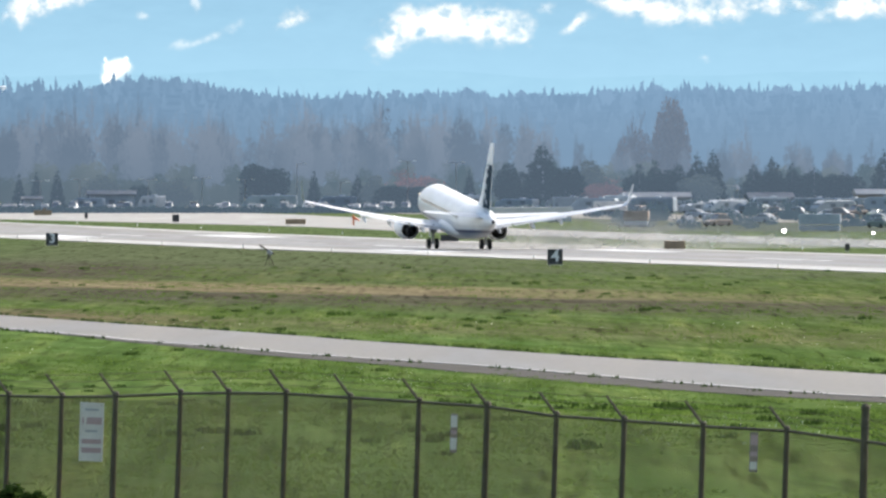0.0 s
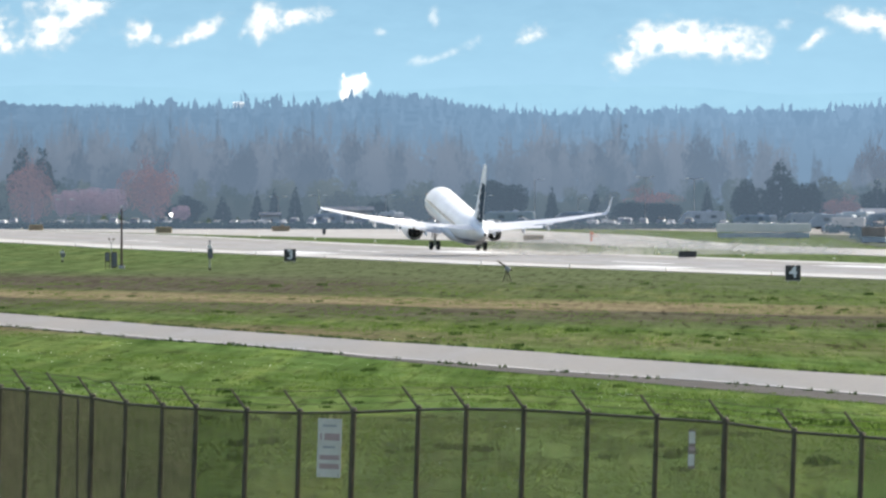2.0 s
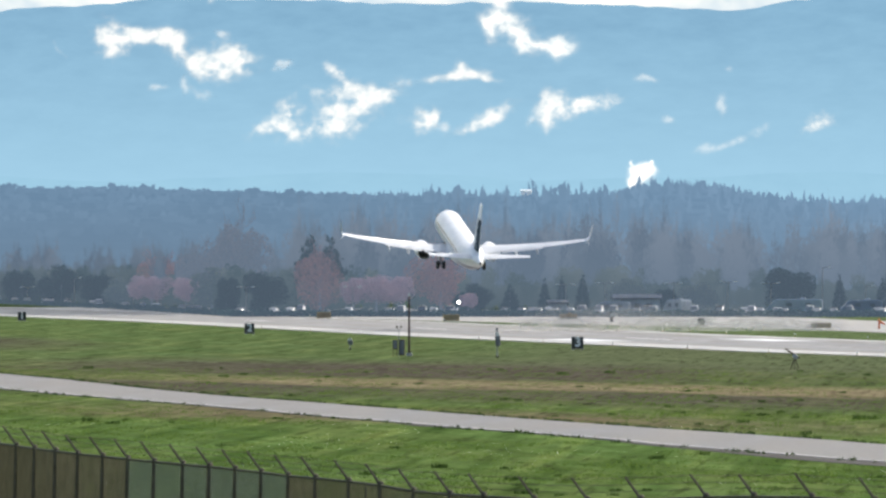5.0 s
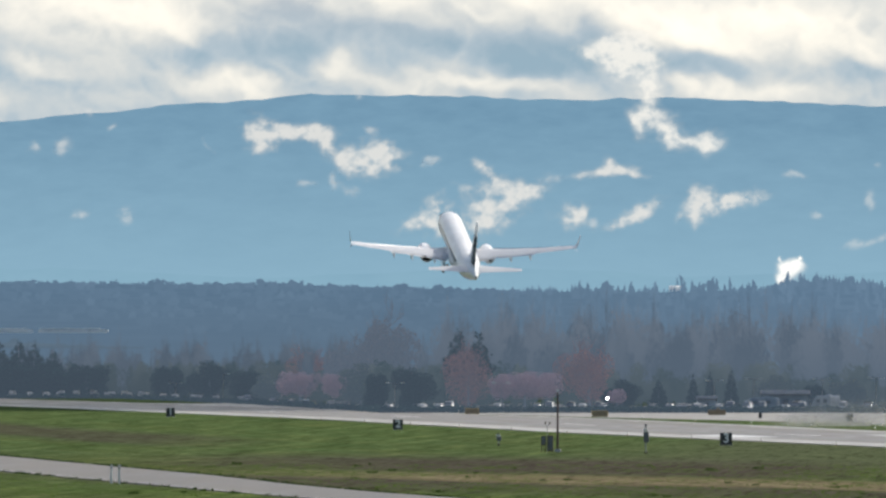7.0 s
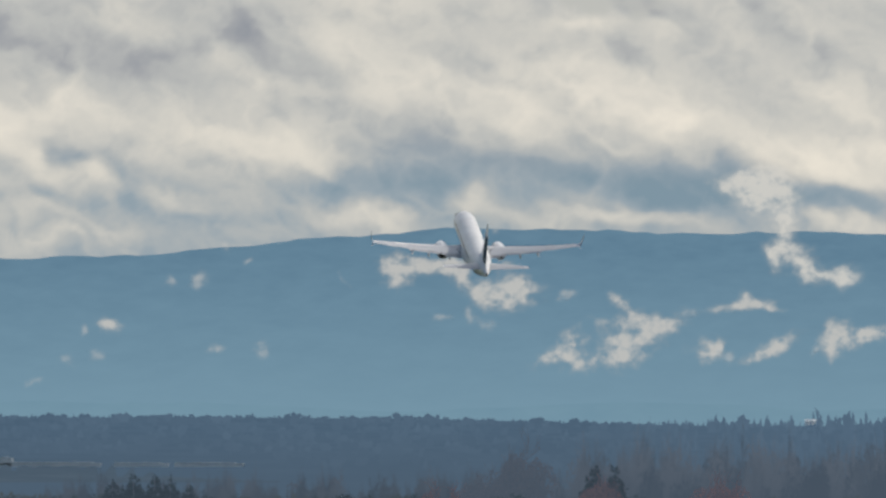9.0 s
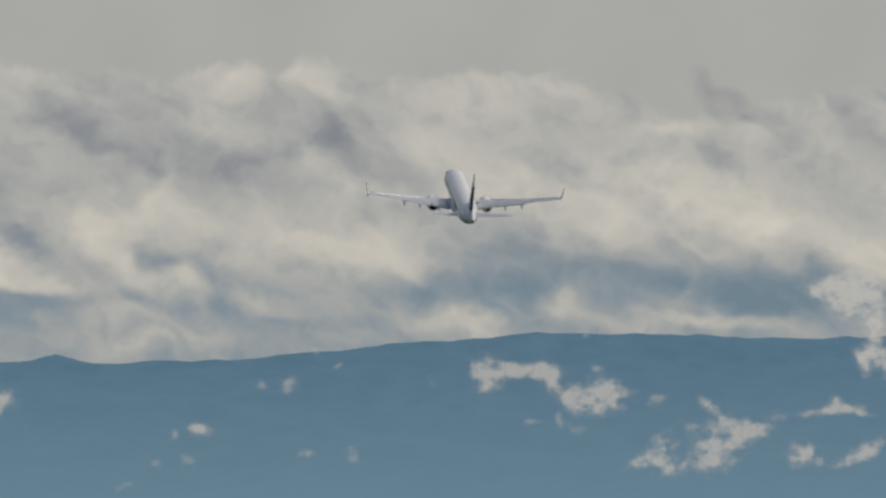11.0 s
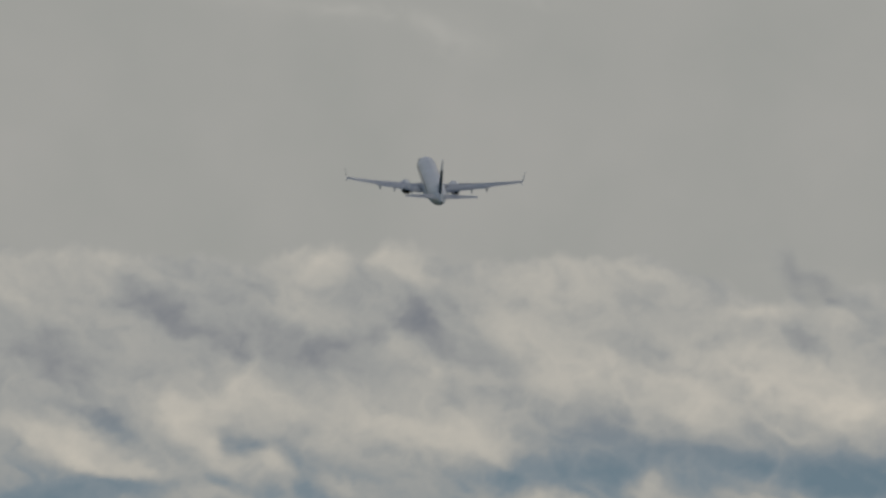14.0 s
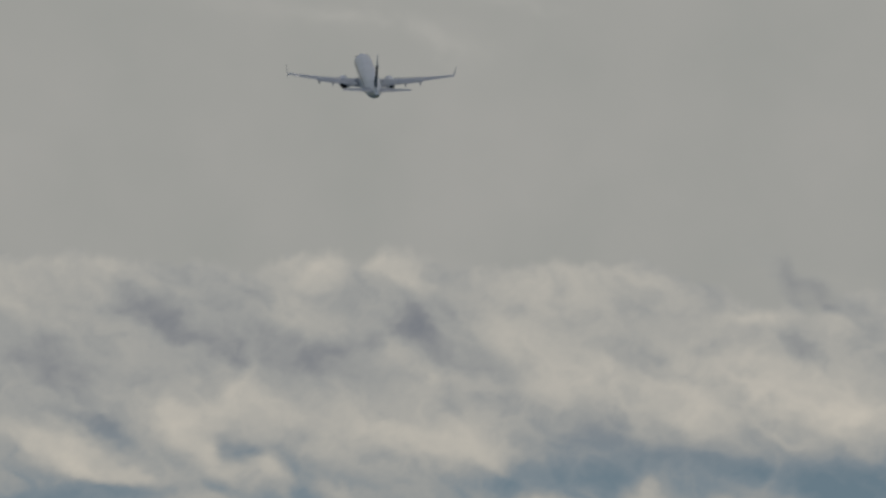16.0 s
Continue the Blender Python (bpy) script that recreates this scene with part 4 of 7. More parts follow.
hills()
FIELD = hazed_woods_material("distant pale fields", (0.07, 0.105, 0.145), (0.1, 0.14, 0.18), 4, 12, (0.075, 0.11, 0.15), 0.03)
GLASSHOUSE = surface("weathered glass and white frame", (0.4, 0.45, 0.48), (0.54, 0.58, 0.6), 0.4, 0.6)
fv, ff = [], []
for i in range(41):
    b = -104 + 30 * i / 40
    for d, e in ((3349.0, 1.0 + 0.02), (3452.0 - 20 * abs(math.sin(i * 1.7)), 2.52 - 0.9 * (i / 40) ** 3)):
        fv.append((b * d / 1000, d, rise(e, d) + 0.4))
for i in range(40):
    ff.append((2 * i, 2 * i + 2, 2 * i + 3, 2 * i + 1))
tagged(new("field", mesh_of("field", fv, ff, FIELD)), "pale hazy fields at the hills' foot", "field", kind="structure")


def greenhouse(b, wide, high):
    c = tagged(new("greenhouse"), "long pale greenhouse on the far plain", "greenhouse", "far greenhouses")
    part("wall", box(0, 0, high / 2, wide, 6, high, 0.03), GLASSHOUSE, c)
    for k in range(int(wide / 4)):
        part("roof_bay", box(-wide / 2 + 2 + 4 * k, 0, high + 0.1, 3.6, 6.2, 0.3, 0.08), GLASSHOUSE, c)
    c.matrix_basis = Matrix.Translation((b * 3.43, 3430, rise(2.3, 3430)))


for b, wide, high in ((-91.5, 26, 1.1), (-84.6, 14, 1.0), (-79.4, 18, 1.0), (-95.2, 5, 2.4)):
    greenhouse(b, wide, high)


def hill_house(b, e, d, wide):
    c = tagged(new("house"), "small white house among trees on the hill", "house")
    part("wall", box(0, 0, wide * 0.2, wide, wide * 0.6, wide * 0.4, 0.03), HILL_WHITE, c)
    r = bmesh.new()
    for k in (-1, 1):
        add_box(r, 0, k * wide * 0.17, wide * 0.48, wide * 1.08, wide * 0.4, wide * 0.04, 0.02, pose(0, 0, 0, -k * 24))
    part("roof", r, HILL_WHITE, c)
    c.matrix_basis = Matrix.Translation((b * d / 1000, d, rise(e, d)))


HILL_WHITE = surface("sunlit white paint", (0.75, 0.76, 0.76), (0.88, 0.88, 0.87), 0.6, 0.5)
hill_house(-33.6, 5.45, 4236, 3.4)


# ---- trees round the car park ----
def leafy(rng, inside, count, size, flat=0.5):
    """Small leaf clumps scattered where inside(p) gives a weight; p in a unit box round the crown."""
    v, fc = [], []
    tries = 0
    while len(fc) < count and tries < count * 30:
        tries += 1
        p = rng.uniform((-1, -1, 0), (1, 1, 1))
        if rng.random() > inside(p):
            continue
        o = len(v)
        d = rng.normal(0, 1, (3, 3))
        d[:, 2] *= flat
        s = size * rng.uniform(0.6, 1.4)
        for k in range(3):
            q = d[k] / np.linalg.norm(d[k]) * s
            v.append((p[0] * 5 + q[0], p[1] * 5 + q[1], p[2] * 10 + q[2]))
        fc.append((o, o + 1, o + 2))
    return v, fc


def lumps(rng, k, spread, low, high):
    c = []
    while len(c) < k:
        x, y, z = rng.uniform(-1, 1, 3)
        if x * x + y * y + z * z < 1:
            c.append((x * spread, y * spread, (low + high) / 2 + z * (high - low) / 2 * 0.8, rng.uniform(0.16, 0.27)))

    def inside(p):
        w = 0
        for x, y, z, r in c:
            q = ((p[0] - x) ** 2 + (p[1] - y) ** 2 + ((p[2] - z) * 1.6) ** 2) / (r * 1.5) ** 2
            if q < 1:
                w = max(w, 0.25 + 0.75 * q)
        return w
    return inside


def conifer_shape(p):
    r = math.hypot(p[0], p[1])
    z = p[2]
    edge = max(0.03, (1 - z) ** 0.8) * (0.8 + 0.2 * math.sin(z * 34 + 3 * math.atan2(p[1], p[0])))
    return (0.2 + 0.8 * (r / edge)) if r < edge and z > 0.06 else 0


def poplar_shape(p):
    r = math.hypot(p[0], p[1])
    edge = 0.95 * math.sin(math.pi * min(1, max(0.0, p[2]) * 0.86 + 0.12)) ** 0.6
    return 0.8 if r < edge and p[2] > 0.08 else 0


# blue haze colour that the far leaves emit in place of real air
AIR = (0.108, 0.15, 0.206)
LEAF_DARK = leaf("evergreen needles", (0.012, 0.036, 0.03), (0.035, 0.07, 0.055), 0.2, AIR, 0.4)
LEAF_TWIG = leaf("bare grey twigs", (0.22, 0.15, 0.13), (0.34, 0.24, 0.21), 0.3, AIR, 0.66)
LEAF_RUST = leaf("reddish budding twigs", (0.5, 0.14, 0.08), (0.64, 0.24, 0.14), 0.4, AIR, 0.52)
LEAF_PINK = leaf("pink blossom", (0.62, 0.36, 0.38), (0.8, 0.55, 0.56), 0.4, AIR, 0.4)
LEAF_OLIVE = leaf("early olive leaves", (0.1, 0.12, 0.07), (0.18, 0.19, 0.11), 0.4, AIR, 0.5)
BARK = surface("grey-brown bark", (0.07, 0.06, 0.06), (0.14, 0.125, 0.12), 1.5, 0.9)


def twigs(rng, tall, wide, count, upright=0.6):
    """Bare branches: limbs that fork from the trunk, and a haze of thin twigs."""
    v, fc = [], []

    def stick(a, b, r):
        o = len(v)
        d = (b - a).normalized()
        s = d.cross(Vector((0.3, 1, 0.1))).normalized() * r
        u = d.cross(s).normalized() * r
        for q in (a + s, a - s * 0.5 + u, a - s * 0.5 - u):
            v.append(tuple(q))
        v.append(tuple(b))
        fc.extend([(o, o + 1, o + 3), (o + 1, o + 2, o + 3), (o + 2, o, o + 3)])

    tips = []
    for k in range(9):
        z0 = rng.uniform(0.2, 0.7) * 10
        a = Vector((0, 0, z0))
        ang = rng.uniform(0, 6.28)
        reach = rng.uniform(0.5, 1.0) * (1 - z0 / 14)
        b = a + Vector((math.cos(ang) * 5 * reach, math.sin(ang) * 5 * reach, rng.uniform(1.5, 4.0) * upright + 1.0))
        stick(a, b, 0.12)
        tips += [(a, b)] * 2
        for _ in range(3):
            t = rng.uniform(0.3, 0.9)
            c = a.lerp(b, t)
            e = c + Vector((rng.normal(0, 1.0), rng.normal(0, 1.0), rng.uniform(0.6, 2.4)))
            stick(c, e, 0.06)
            tips.append((c, e))
    tips += [(Vector((0, 0, 5)), Vector((0, 0, 9.6)))] * 3
    for _ in range(count):
        a, b = tips[rng.integers(len(tips))]
        c = a.lerp(b, rng.uniform(0.3, 1.05))
        e = c + Vector((rng.normal(0, 0.6), rng.normal(0, 0.6), rng.uniform(0.0, 1.5) * (1 + upright)))
        stick(c, e, 0.035)
    return v, fc


def tree_kind(kind, seed):
    """A tree ten metres high on an Empty at its foot."""
    rng = np.random.default_rng(seed)
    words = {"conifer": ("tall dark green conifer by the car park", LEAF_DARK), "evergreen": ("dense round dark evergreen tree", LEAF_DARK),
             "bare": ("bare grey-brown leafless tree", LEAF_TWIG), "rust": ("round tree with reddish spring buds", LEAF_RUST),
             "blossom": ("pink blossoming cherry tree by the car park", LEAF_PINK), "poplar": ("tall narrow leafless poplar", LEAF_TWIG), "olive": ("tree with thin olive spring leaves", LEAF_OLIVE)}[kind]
    t = tagged(new("tree"), words[0], "tree")
    part("trunk", rod((0, 0, -0.3), (0, 0, 8.6 if kind in ("conifer", "poplar", "bare") else 5.5), 0.26, 0.06, 8), LEAF_TWIG, t)
    if kind == "conifer":
        data = leafy(rng, conifer_shape, 3600, 0.4, 0.6)
    elif kind == "poplar":
        data = leafy(rng, poplar_shape, 4200, 0.42, 1.6)
    elif kind == "bare":
        limbs, haze = twigs(rng, 10, 5, 300), leafy(rng, lumps(rng, 28, 0.64, 0.15, 0.92), 7000, 0.22, 1.6)
        data = (limbs[0] + haze[0], limbs[1] + [tuple(i + len(limbs[0]) for i in q) for q in haze[1]])
    elif kind == "blossom":
        data = leafy(rng, lumps(rng, 24, 0.7, 0.34, 0.92), 7000, 0.22)
    elif kind == "rust":
        limbs, haze = twigs(rng, 10, 5, 200), leafy(rng, lumps(rng, 30, 0.74, 0.08, 0.92), 8000, 0.17, 1.5)
        data = (limbs[0] + haze[0], limbs[1] + [tuple(i + len(limbs[0]) for i in q) for q in haze[1]])
    else:
        data = leafy(rng, lumps(rng, 24, 0.7, -0.02, 0.95), 6500, 0.36)
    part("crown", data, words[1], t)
    return t


# kind, bearing, elevation of the top, width (both in thousandths), distance
TREES_A = [("evergreen", -13.6, 0.3, 3.5, 2440), ("conifer", 7.6, 1.75, 5.2, 2470), ("evergreen", 9.3, 0.3, 2.8, 2450), ("evergreen", 5.2, 0.0, 2.4, 2460), ("evergreen", -66, -0.2, 2.5, 2440),
           ("evergreen", -56.4, -0.4, 2.0, 2440), ("evergreen", -53.5, -0.1, 2.8, 2440), ("evergreen", -72.0, 0.1, 2.8, 2430), ("evergreen", -69.0, 0.2, 3.0, 2450), ("evergreen", -78.4, 0.3, 3.2, 2430),
           ("evergreen", -3.4, -1.4, 3.2, 2420), ("evergreen", -1.2, -1.5, 2.6, 2420)]
TREES_B = [("conifer", -6.5, -0.6, 1.8, 2440), ("conifer", -9.8, -0.4, 1.5, 2450), ("conifer", -29.3, -0.3, 1.6, 2450), ("conifer", -30.9, -0.4, 1.3, 2440), ("conifer", -32.2, -0.7, 1.4, 2440),
           ("conifer", -50.1, 2.9, 4.4, 2600), ("conifer", -48.5, 2.6, 4.4, 2620), ("conifer", -83.6, 1.95, 4.0, 2450), ("conifer", -82.4, 1.85, 3.6, 2440), ("conifer", -81.0, 1.2, 3.6, 2450), ("conifer", -86.8, 1.5, 4.2, 2440), ("conifer", -85.2, 1.9, 4.8, 2450), ("evergreen", -84.4, 0.2, 4.6, 2430), ("evergreen", -81.6, 0.1, 4.0, 2430),
           ("conifer", 14.9, 0.1, 2.0, 2440), ("conifer", 16.1, 0.4, 2.2, 2450), ("conifer", 17.8, 0.2, 2.8, 2440), ("conifer", 19.3, 0.95, 2.2, 2460), ("conifer", 20.5, 1.2, 2.0, 2450)]
TREES_C = [("conifer", 23.6, 0.2, 2.2, 2450), ("conifer", 25.0, 0.65, 2.4, 2460), ("conifer", 26.5, 0.2, 2.0, 2450), ("conifer", 28.2, 0.0, 2.4, 2440), ("conifer", 33.5, 1.2, 2.4, 2450),
           ("conifer", 2.0, -0.4, 1.5, 2460), ("conifer", -34.8, -1.1, 2.0, 2440), ("poplar", 17.3, 4.95, 3.2, 2700), ("rust", -49.3, 1.3, 3.2, 2480), ("rust", -40.1, 1.6, 4.0, 2480),
           ("rust", 12.5, -1.2, 3.0, 2450), ("rust", -2.6, -0.6, 4.2, 2500), ("blossom", -45.0, -0.5, 3.0, 2425), ("blossom", -43.3, -0.7, 2.4, 2430), ("blossom", -46.7, -0.8, 2.0, 2420)]
TREES_D = [("blossom", -62.1, -0.5, 3.0, 2425), ("blossom", -59.5, -0.8, 2.0, 2430), ("blossom", -38.0, -1.95, 1.3, 2420), ("bare", -55.6, 3.65, 4.4, 2650), ("bare", 14.4, 2.9, 2.4, 2700), ("bare", -58.3, 1.6, 3.4, 2600), ("rust", -61.5, 0.9, 3.6, 2620),
           ("olive", -57.5, 0.0, 2.8, 2460), ("olive", -64.3, -0.7, 2.4, 2450), ("olive", -5.1, -0.9, 2.2, 2440), ("olive", 11.0, 0.2, 3.0, 2500), ("olive", -20.5, -1.0, 2.4, 2440), ("olive", -26.0, -0.9, 2.4, 2470),
           ("evergreen", -37.6, -1.2, 2.4, 2440), ("evergreen", -23.2, -1.4, 2.0, 2440), ("evergreen", 30.4, -0.4, 3.4, 2450), ("evergreen", 15.3, -0.7, 2.8, 2445), ("evergreen", 17.0, -0.5, 2.6, 2448), ("olive", 19.4, -0.7, 3.2, 2440), ("evergreen", 24.6, -0.6, 2.8, 2445), ("evergreen", 27.2, -0.5, 3.0, 2448)]
moulds = {}
for kind, b, e, w, d in TREES_A + TREES_B + TREES_C + TREES_D:
    seeds = moulds.setdefault(kind, [])
    d = min(3235, d + recede(b))
    top = rise(e, d) - land(d)
    wide = w * d / 1000 * (1.5 if kind == "conifer" and b > 12 else 1.0 if kind in ("conifer", "poplar") else 1.35)
    spin = 37 * len(seeds) + b * 11
    m = Matrix.Translation(spot(b, d)) @ pose(0, 0, 0, 0, 0, spin) @ Matrix.Diagonal((wide / 10, wide / 10, top / 10, 1))
    if len(seeds) < (3 if kind in ("conifer", "evergreen") else 2):
        t = tree_kind(kind, 40 + len(moulds) * 7 + len(seeds))
        t.matrix_basis = m
        seeds.append(t)
    else:
        src = random.choice(seeds)
        t = copy_thing(src, m)
        t.scale = (wide / 10, wide / 10, top / 10)
    tagged(t, group="trees round the car park")


def bare_wood():
    """A deep belt of leafless trees behind the car park, and low scrub at its left."""
    rng = np.random.default_rng(9)
    kinds = []
    for k in range(5):
        own = np.random.default_rng(70 + k)
        limbs, haze = twigs(own, 10, 5, 150, 0.8), leafy(own, lumps(own, 18, 0.66, 0.2, 0.95), 620, 0.46, 1.3)
        kinds.append((limbs[0] + haze[0], limbs[1] + [tuple(i + len(limbs[0]) for i in q) for q in haze[1]]))
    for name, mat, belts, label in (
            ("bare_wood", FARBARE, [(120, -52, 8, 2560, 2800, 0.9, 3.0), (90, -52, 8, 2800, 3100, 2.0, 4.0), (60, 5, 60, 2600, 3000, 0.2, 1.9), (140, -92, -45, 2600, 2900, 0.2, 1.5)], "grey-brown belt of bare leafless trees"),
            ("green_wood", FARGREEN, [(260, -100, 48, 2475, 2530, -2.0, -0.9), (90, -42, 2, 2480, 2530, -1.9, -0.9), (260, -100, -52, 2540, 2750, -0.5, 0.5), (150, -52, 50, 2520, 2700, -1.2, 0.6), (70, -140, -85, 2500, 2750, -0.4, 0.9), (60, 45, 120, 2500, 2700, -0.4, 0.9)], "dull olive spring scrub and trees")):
        vs, fs, tones = [], [], []
        n = 0
        for count, b0, b1, d0, d1, e0, e1 in belts:
            for _ in range(count):
                b, d, e = rng.uniform(b0, b1), rng.uniform(d0, d1), rng.uniform(e0, e1)
                if b < -56:
                    d = min(d + recede(b), 3340 - 60 * rng.random())
                if name == "bare_wood":
                    e += 0.7 * noise.noise(Vector((b * 0.3, d * 0.01, 3)))
                    v, fc = kinds[rng.integers(len(kinds))]
                else:
                    v, fc = GREENS[rng.integers(2)]
                h = rise(e, d) / 10
                w = h * (rng.uniform(0.28, 0.55) if name == "bare_wood" else rng.uniform(0.45, 0.8))
                a = rng.uniform(0, 6.28)
                p = np.array(v)
                x = (p[:, 0] * math.cos(a) - p[:, 1] * math.sin(a)) * w + b * d / 1000
                y = (p[:, 0] * math.sin(a) + p[:, 1] * math.cos(a)) * w + d
                vs.append(np.stack([x, y, p[:, 2] * h + 0.3], 1))
                fs.append(np.array(fc) + n)
                tones.append(np.full(len(p), rng.random()))
                n += len(p)
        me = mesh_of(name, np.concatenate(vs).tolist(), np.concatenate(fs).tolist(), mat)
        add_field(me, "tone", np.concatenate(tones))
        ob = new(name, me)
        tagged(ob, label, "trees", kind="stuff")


GREENS = [leafy(np.random.default_rng(90 + k), lumps(np.random.default_rng(95 + k), 14, 0.66, 0.05, 0.9), 800, 0.6) for k in range(2)]
bare_wood()


def hedge():
    rng = np.random.default_rng(3)
    v, fc = [], []
    for _ in range(26000):
        b = rng.uniform(-100, 6)
        d = 2266 + recede(b) + rng.normal(0, 0.8)
        z = land(d) + rng.random() * (1.0 + 0.45 * noise.noise(Vector((b * 1.7, 0, 4))))
        o = len(v)
        for k in range(3):
            v.append((b * d / 1000 + rng.normal(0, 0.3), d + rng.normal(0, 0.3), max(0.0, z + rng.normal(0, 0.2))))
        fc.append((o, o + 1, o + 2))
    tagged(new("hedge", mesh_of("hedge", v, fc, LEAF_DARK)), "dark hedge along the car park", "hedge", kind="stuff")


hedge()


def shrubs():
    """Dark low shrubs among the parked vehicles."""
    rng = np.random.default_rng(12)
    v, fc = [], []
    for _ in range(90):
        b, d, s = rng.uniform(4, 42), rng.uniform(1800, 2420), rng.uniform(0.5, 1.7)
        if d < 2060 and b < 13:
            continue
        for _ in range(130):
            o = len(v)
            q = rng.normal(0, 0.5, 3)
            for k in range(3):
                v.append((b * d / 1000 + (q[0] * 1.3 + rng.normal(0, 0.22)) * s, d + q[1] * s, land(d) + max(0, s * 0.5 + (q[2] * 0.8 + rng.normal(0, 0.2)) * s)))
            fc.append((o, o + 1, o + 2))
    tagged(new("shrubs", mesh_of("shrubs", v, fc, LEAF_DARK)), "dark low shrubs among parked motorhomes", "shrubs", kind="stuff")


shrubs()

# ---- car park ----
METAL_GREY = surface("grey metal", (0.25, 0.25, 0.26), (0.42, 0.42, 0.43), 2.0, 0.6, 0.4)
CAR_GLASS = surface("tinted car glass", (0.14, 0.16, 0.18), (0.22, 0.24, 0.26), 3.0, 0.4)
CAR_TYRE = surface("car tyre", (0.012, 0.012, 0.012), (0.03, 0.03, 0.03), 5.0, 0.9)
LAMP = surface("lamp glass", (0.55, 0.55, 0.52), (0.8, 0.8, 0.76), 6.0, 0.4)
CAR_PAINTS = [("white", surface("white car paint", (0.5, 0.51, 0.52), (0.64, 0.64, 0.65), 0.6, 0.42)), ("silver", surface("silver car paint", (0.32, 0.34, 0.36), (0.46, 0.47, 0.49), 0.6, 0.6, 0.1)),
              ("dark blue", surface("blue car paint", (0.03, 0.05, 0.1), (0.05, 0.08, 0.15), 0.6, 0.2)), ("black", surface("black car paint", (0.012, 0.012, 0.014), (0.03, 0.03, 0.032), 0.6, 0.18)),
              ("dark red", surface("red car paint", (0.16, 0.02, 0.02), (0.25, 0.035, 0.03), 0.6, 0.2)), ("grey", surface("grey car paint", (0.14, 0.145, 0.15), (0.24, 0.245, 0.25), 0.6, 0.4))]

# yard paints muted so that distant haze is carried in their colour
HAZED_PAINTS = [("hazed blue-grey", surface("hazed blue-grey paint", (0.26, 0.3, 0.34), (0.4, 0.44, 0.48), 0.6, 0.75, spec=0.2)), ("hazed brown", surface("hazed brown paint", (0.22, 0.18, 0.16), (0.34, 0.29, 0.26), 0.6, 0.75, spec=0.2)),
         ("hazed grey", surface("hazed grey paint", (0.34, 0.36, 0.38), (0.5, 0.52, 0.54), 0.6, 0.75, spec=0.2)), ("dull green", surface("dull green paint", (0.16, 0.2, 0.18), (0.25, 0.29, 0.26), 0.6, 0.75, spec=0.2))]


def hull_mesh(name, rows, material):
    """A vehicle shell lofted along y; each row is (y, half width, bottom, top)."""
    v, fc = [], []
    for y, w, b, t in rows:
        r = min(0.12, w * 0.2)
        v += [(-w, y, b), (w, y, b), (w, y, t - r), (w - r, y, t), (-w + r, y, t), (-w, y, t - r)]
    k = 6
    for i in range(len(rows) - 1):
        for j in range(k):
            q = (j + 1) % k
            fc.append((i * k + j, i * k + q, (i + 1) * k + q, (i + 1) * k + j))
    fc += [tuple(range(k)), tuple((len(rows) - 1) * k + j for j in reversed(range(k)))]
    return v, fc


def make_car(word, paint, tall=False):
    c = tagged(new("car"), word + (" van" if tall else " car") + " parked on the airport car park", "car", "parked cars")
    up = 0.35 if tall else 0.0
    body = part("body", hull_mesh("body", [(-2.2, 0.72, 0.35, 0.8), (-2.1, 0.86, 0.25, 0.98), (-1.2, 0.9, 0.2, 1.0), (1.0, 0.9, 0.2, 0.98), (1.9, 0.86, 0.25, 0.82), (2.2, 0.7, 0.35, 0.68)], paint), paint, c)
    part("cabin_glass", hull_mesh("cabin_glass", [(-1.95, 0.7, 0.95, 1.02), (-1.3, 0.68, 0.95, 1.4 + up), (0.1, 0.68, 0.95, 1.43 + up), (1.0, 0.7, 0.94, 1.0)], CAR_GLASS), CAR_GLASS, c)
    part("roof", hull_mesh("roof", [(-1.35, 0.66, 1.38 + up, 1.43 + up), (-0.6, 0.67, 1.4 + up, 1.5 + up), (0.2, 0.64, 1.38 + up, 1.46 + up)], paint), paint, c)
    for x in (-0.6, 0.6):
        part("headlight", box(x, 2.12, 0.66, 0.3, 0.14, 0.14, 0.03), LAMP, c)
    tyre = mesh_of("wheel", *lathe([(-0.1, 0.2, 0.2, 0, 0), (-0.1, 0.31, 0.31, 0, 0), (0.1, 0.31, 0.31, 0, 0), (0.1, 0.2, 0.2, 0, 0)], sides=14), CAR_TYRE)
    for x in (-0.8, 0.8):
        for y in (-1.35, 1.35):
            w = new("wheel", tyre)
            w.parent, w.location, w.rotation_euler = c, (x, y, 0.31), (0, 0, radians(90))
    return c


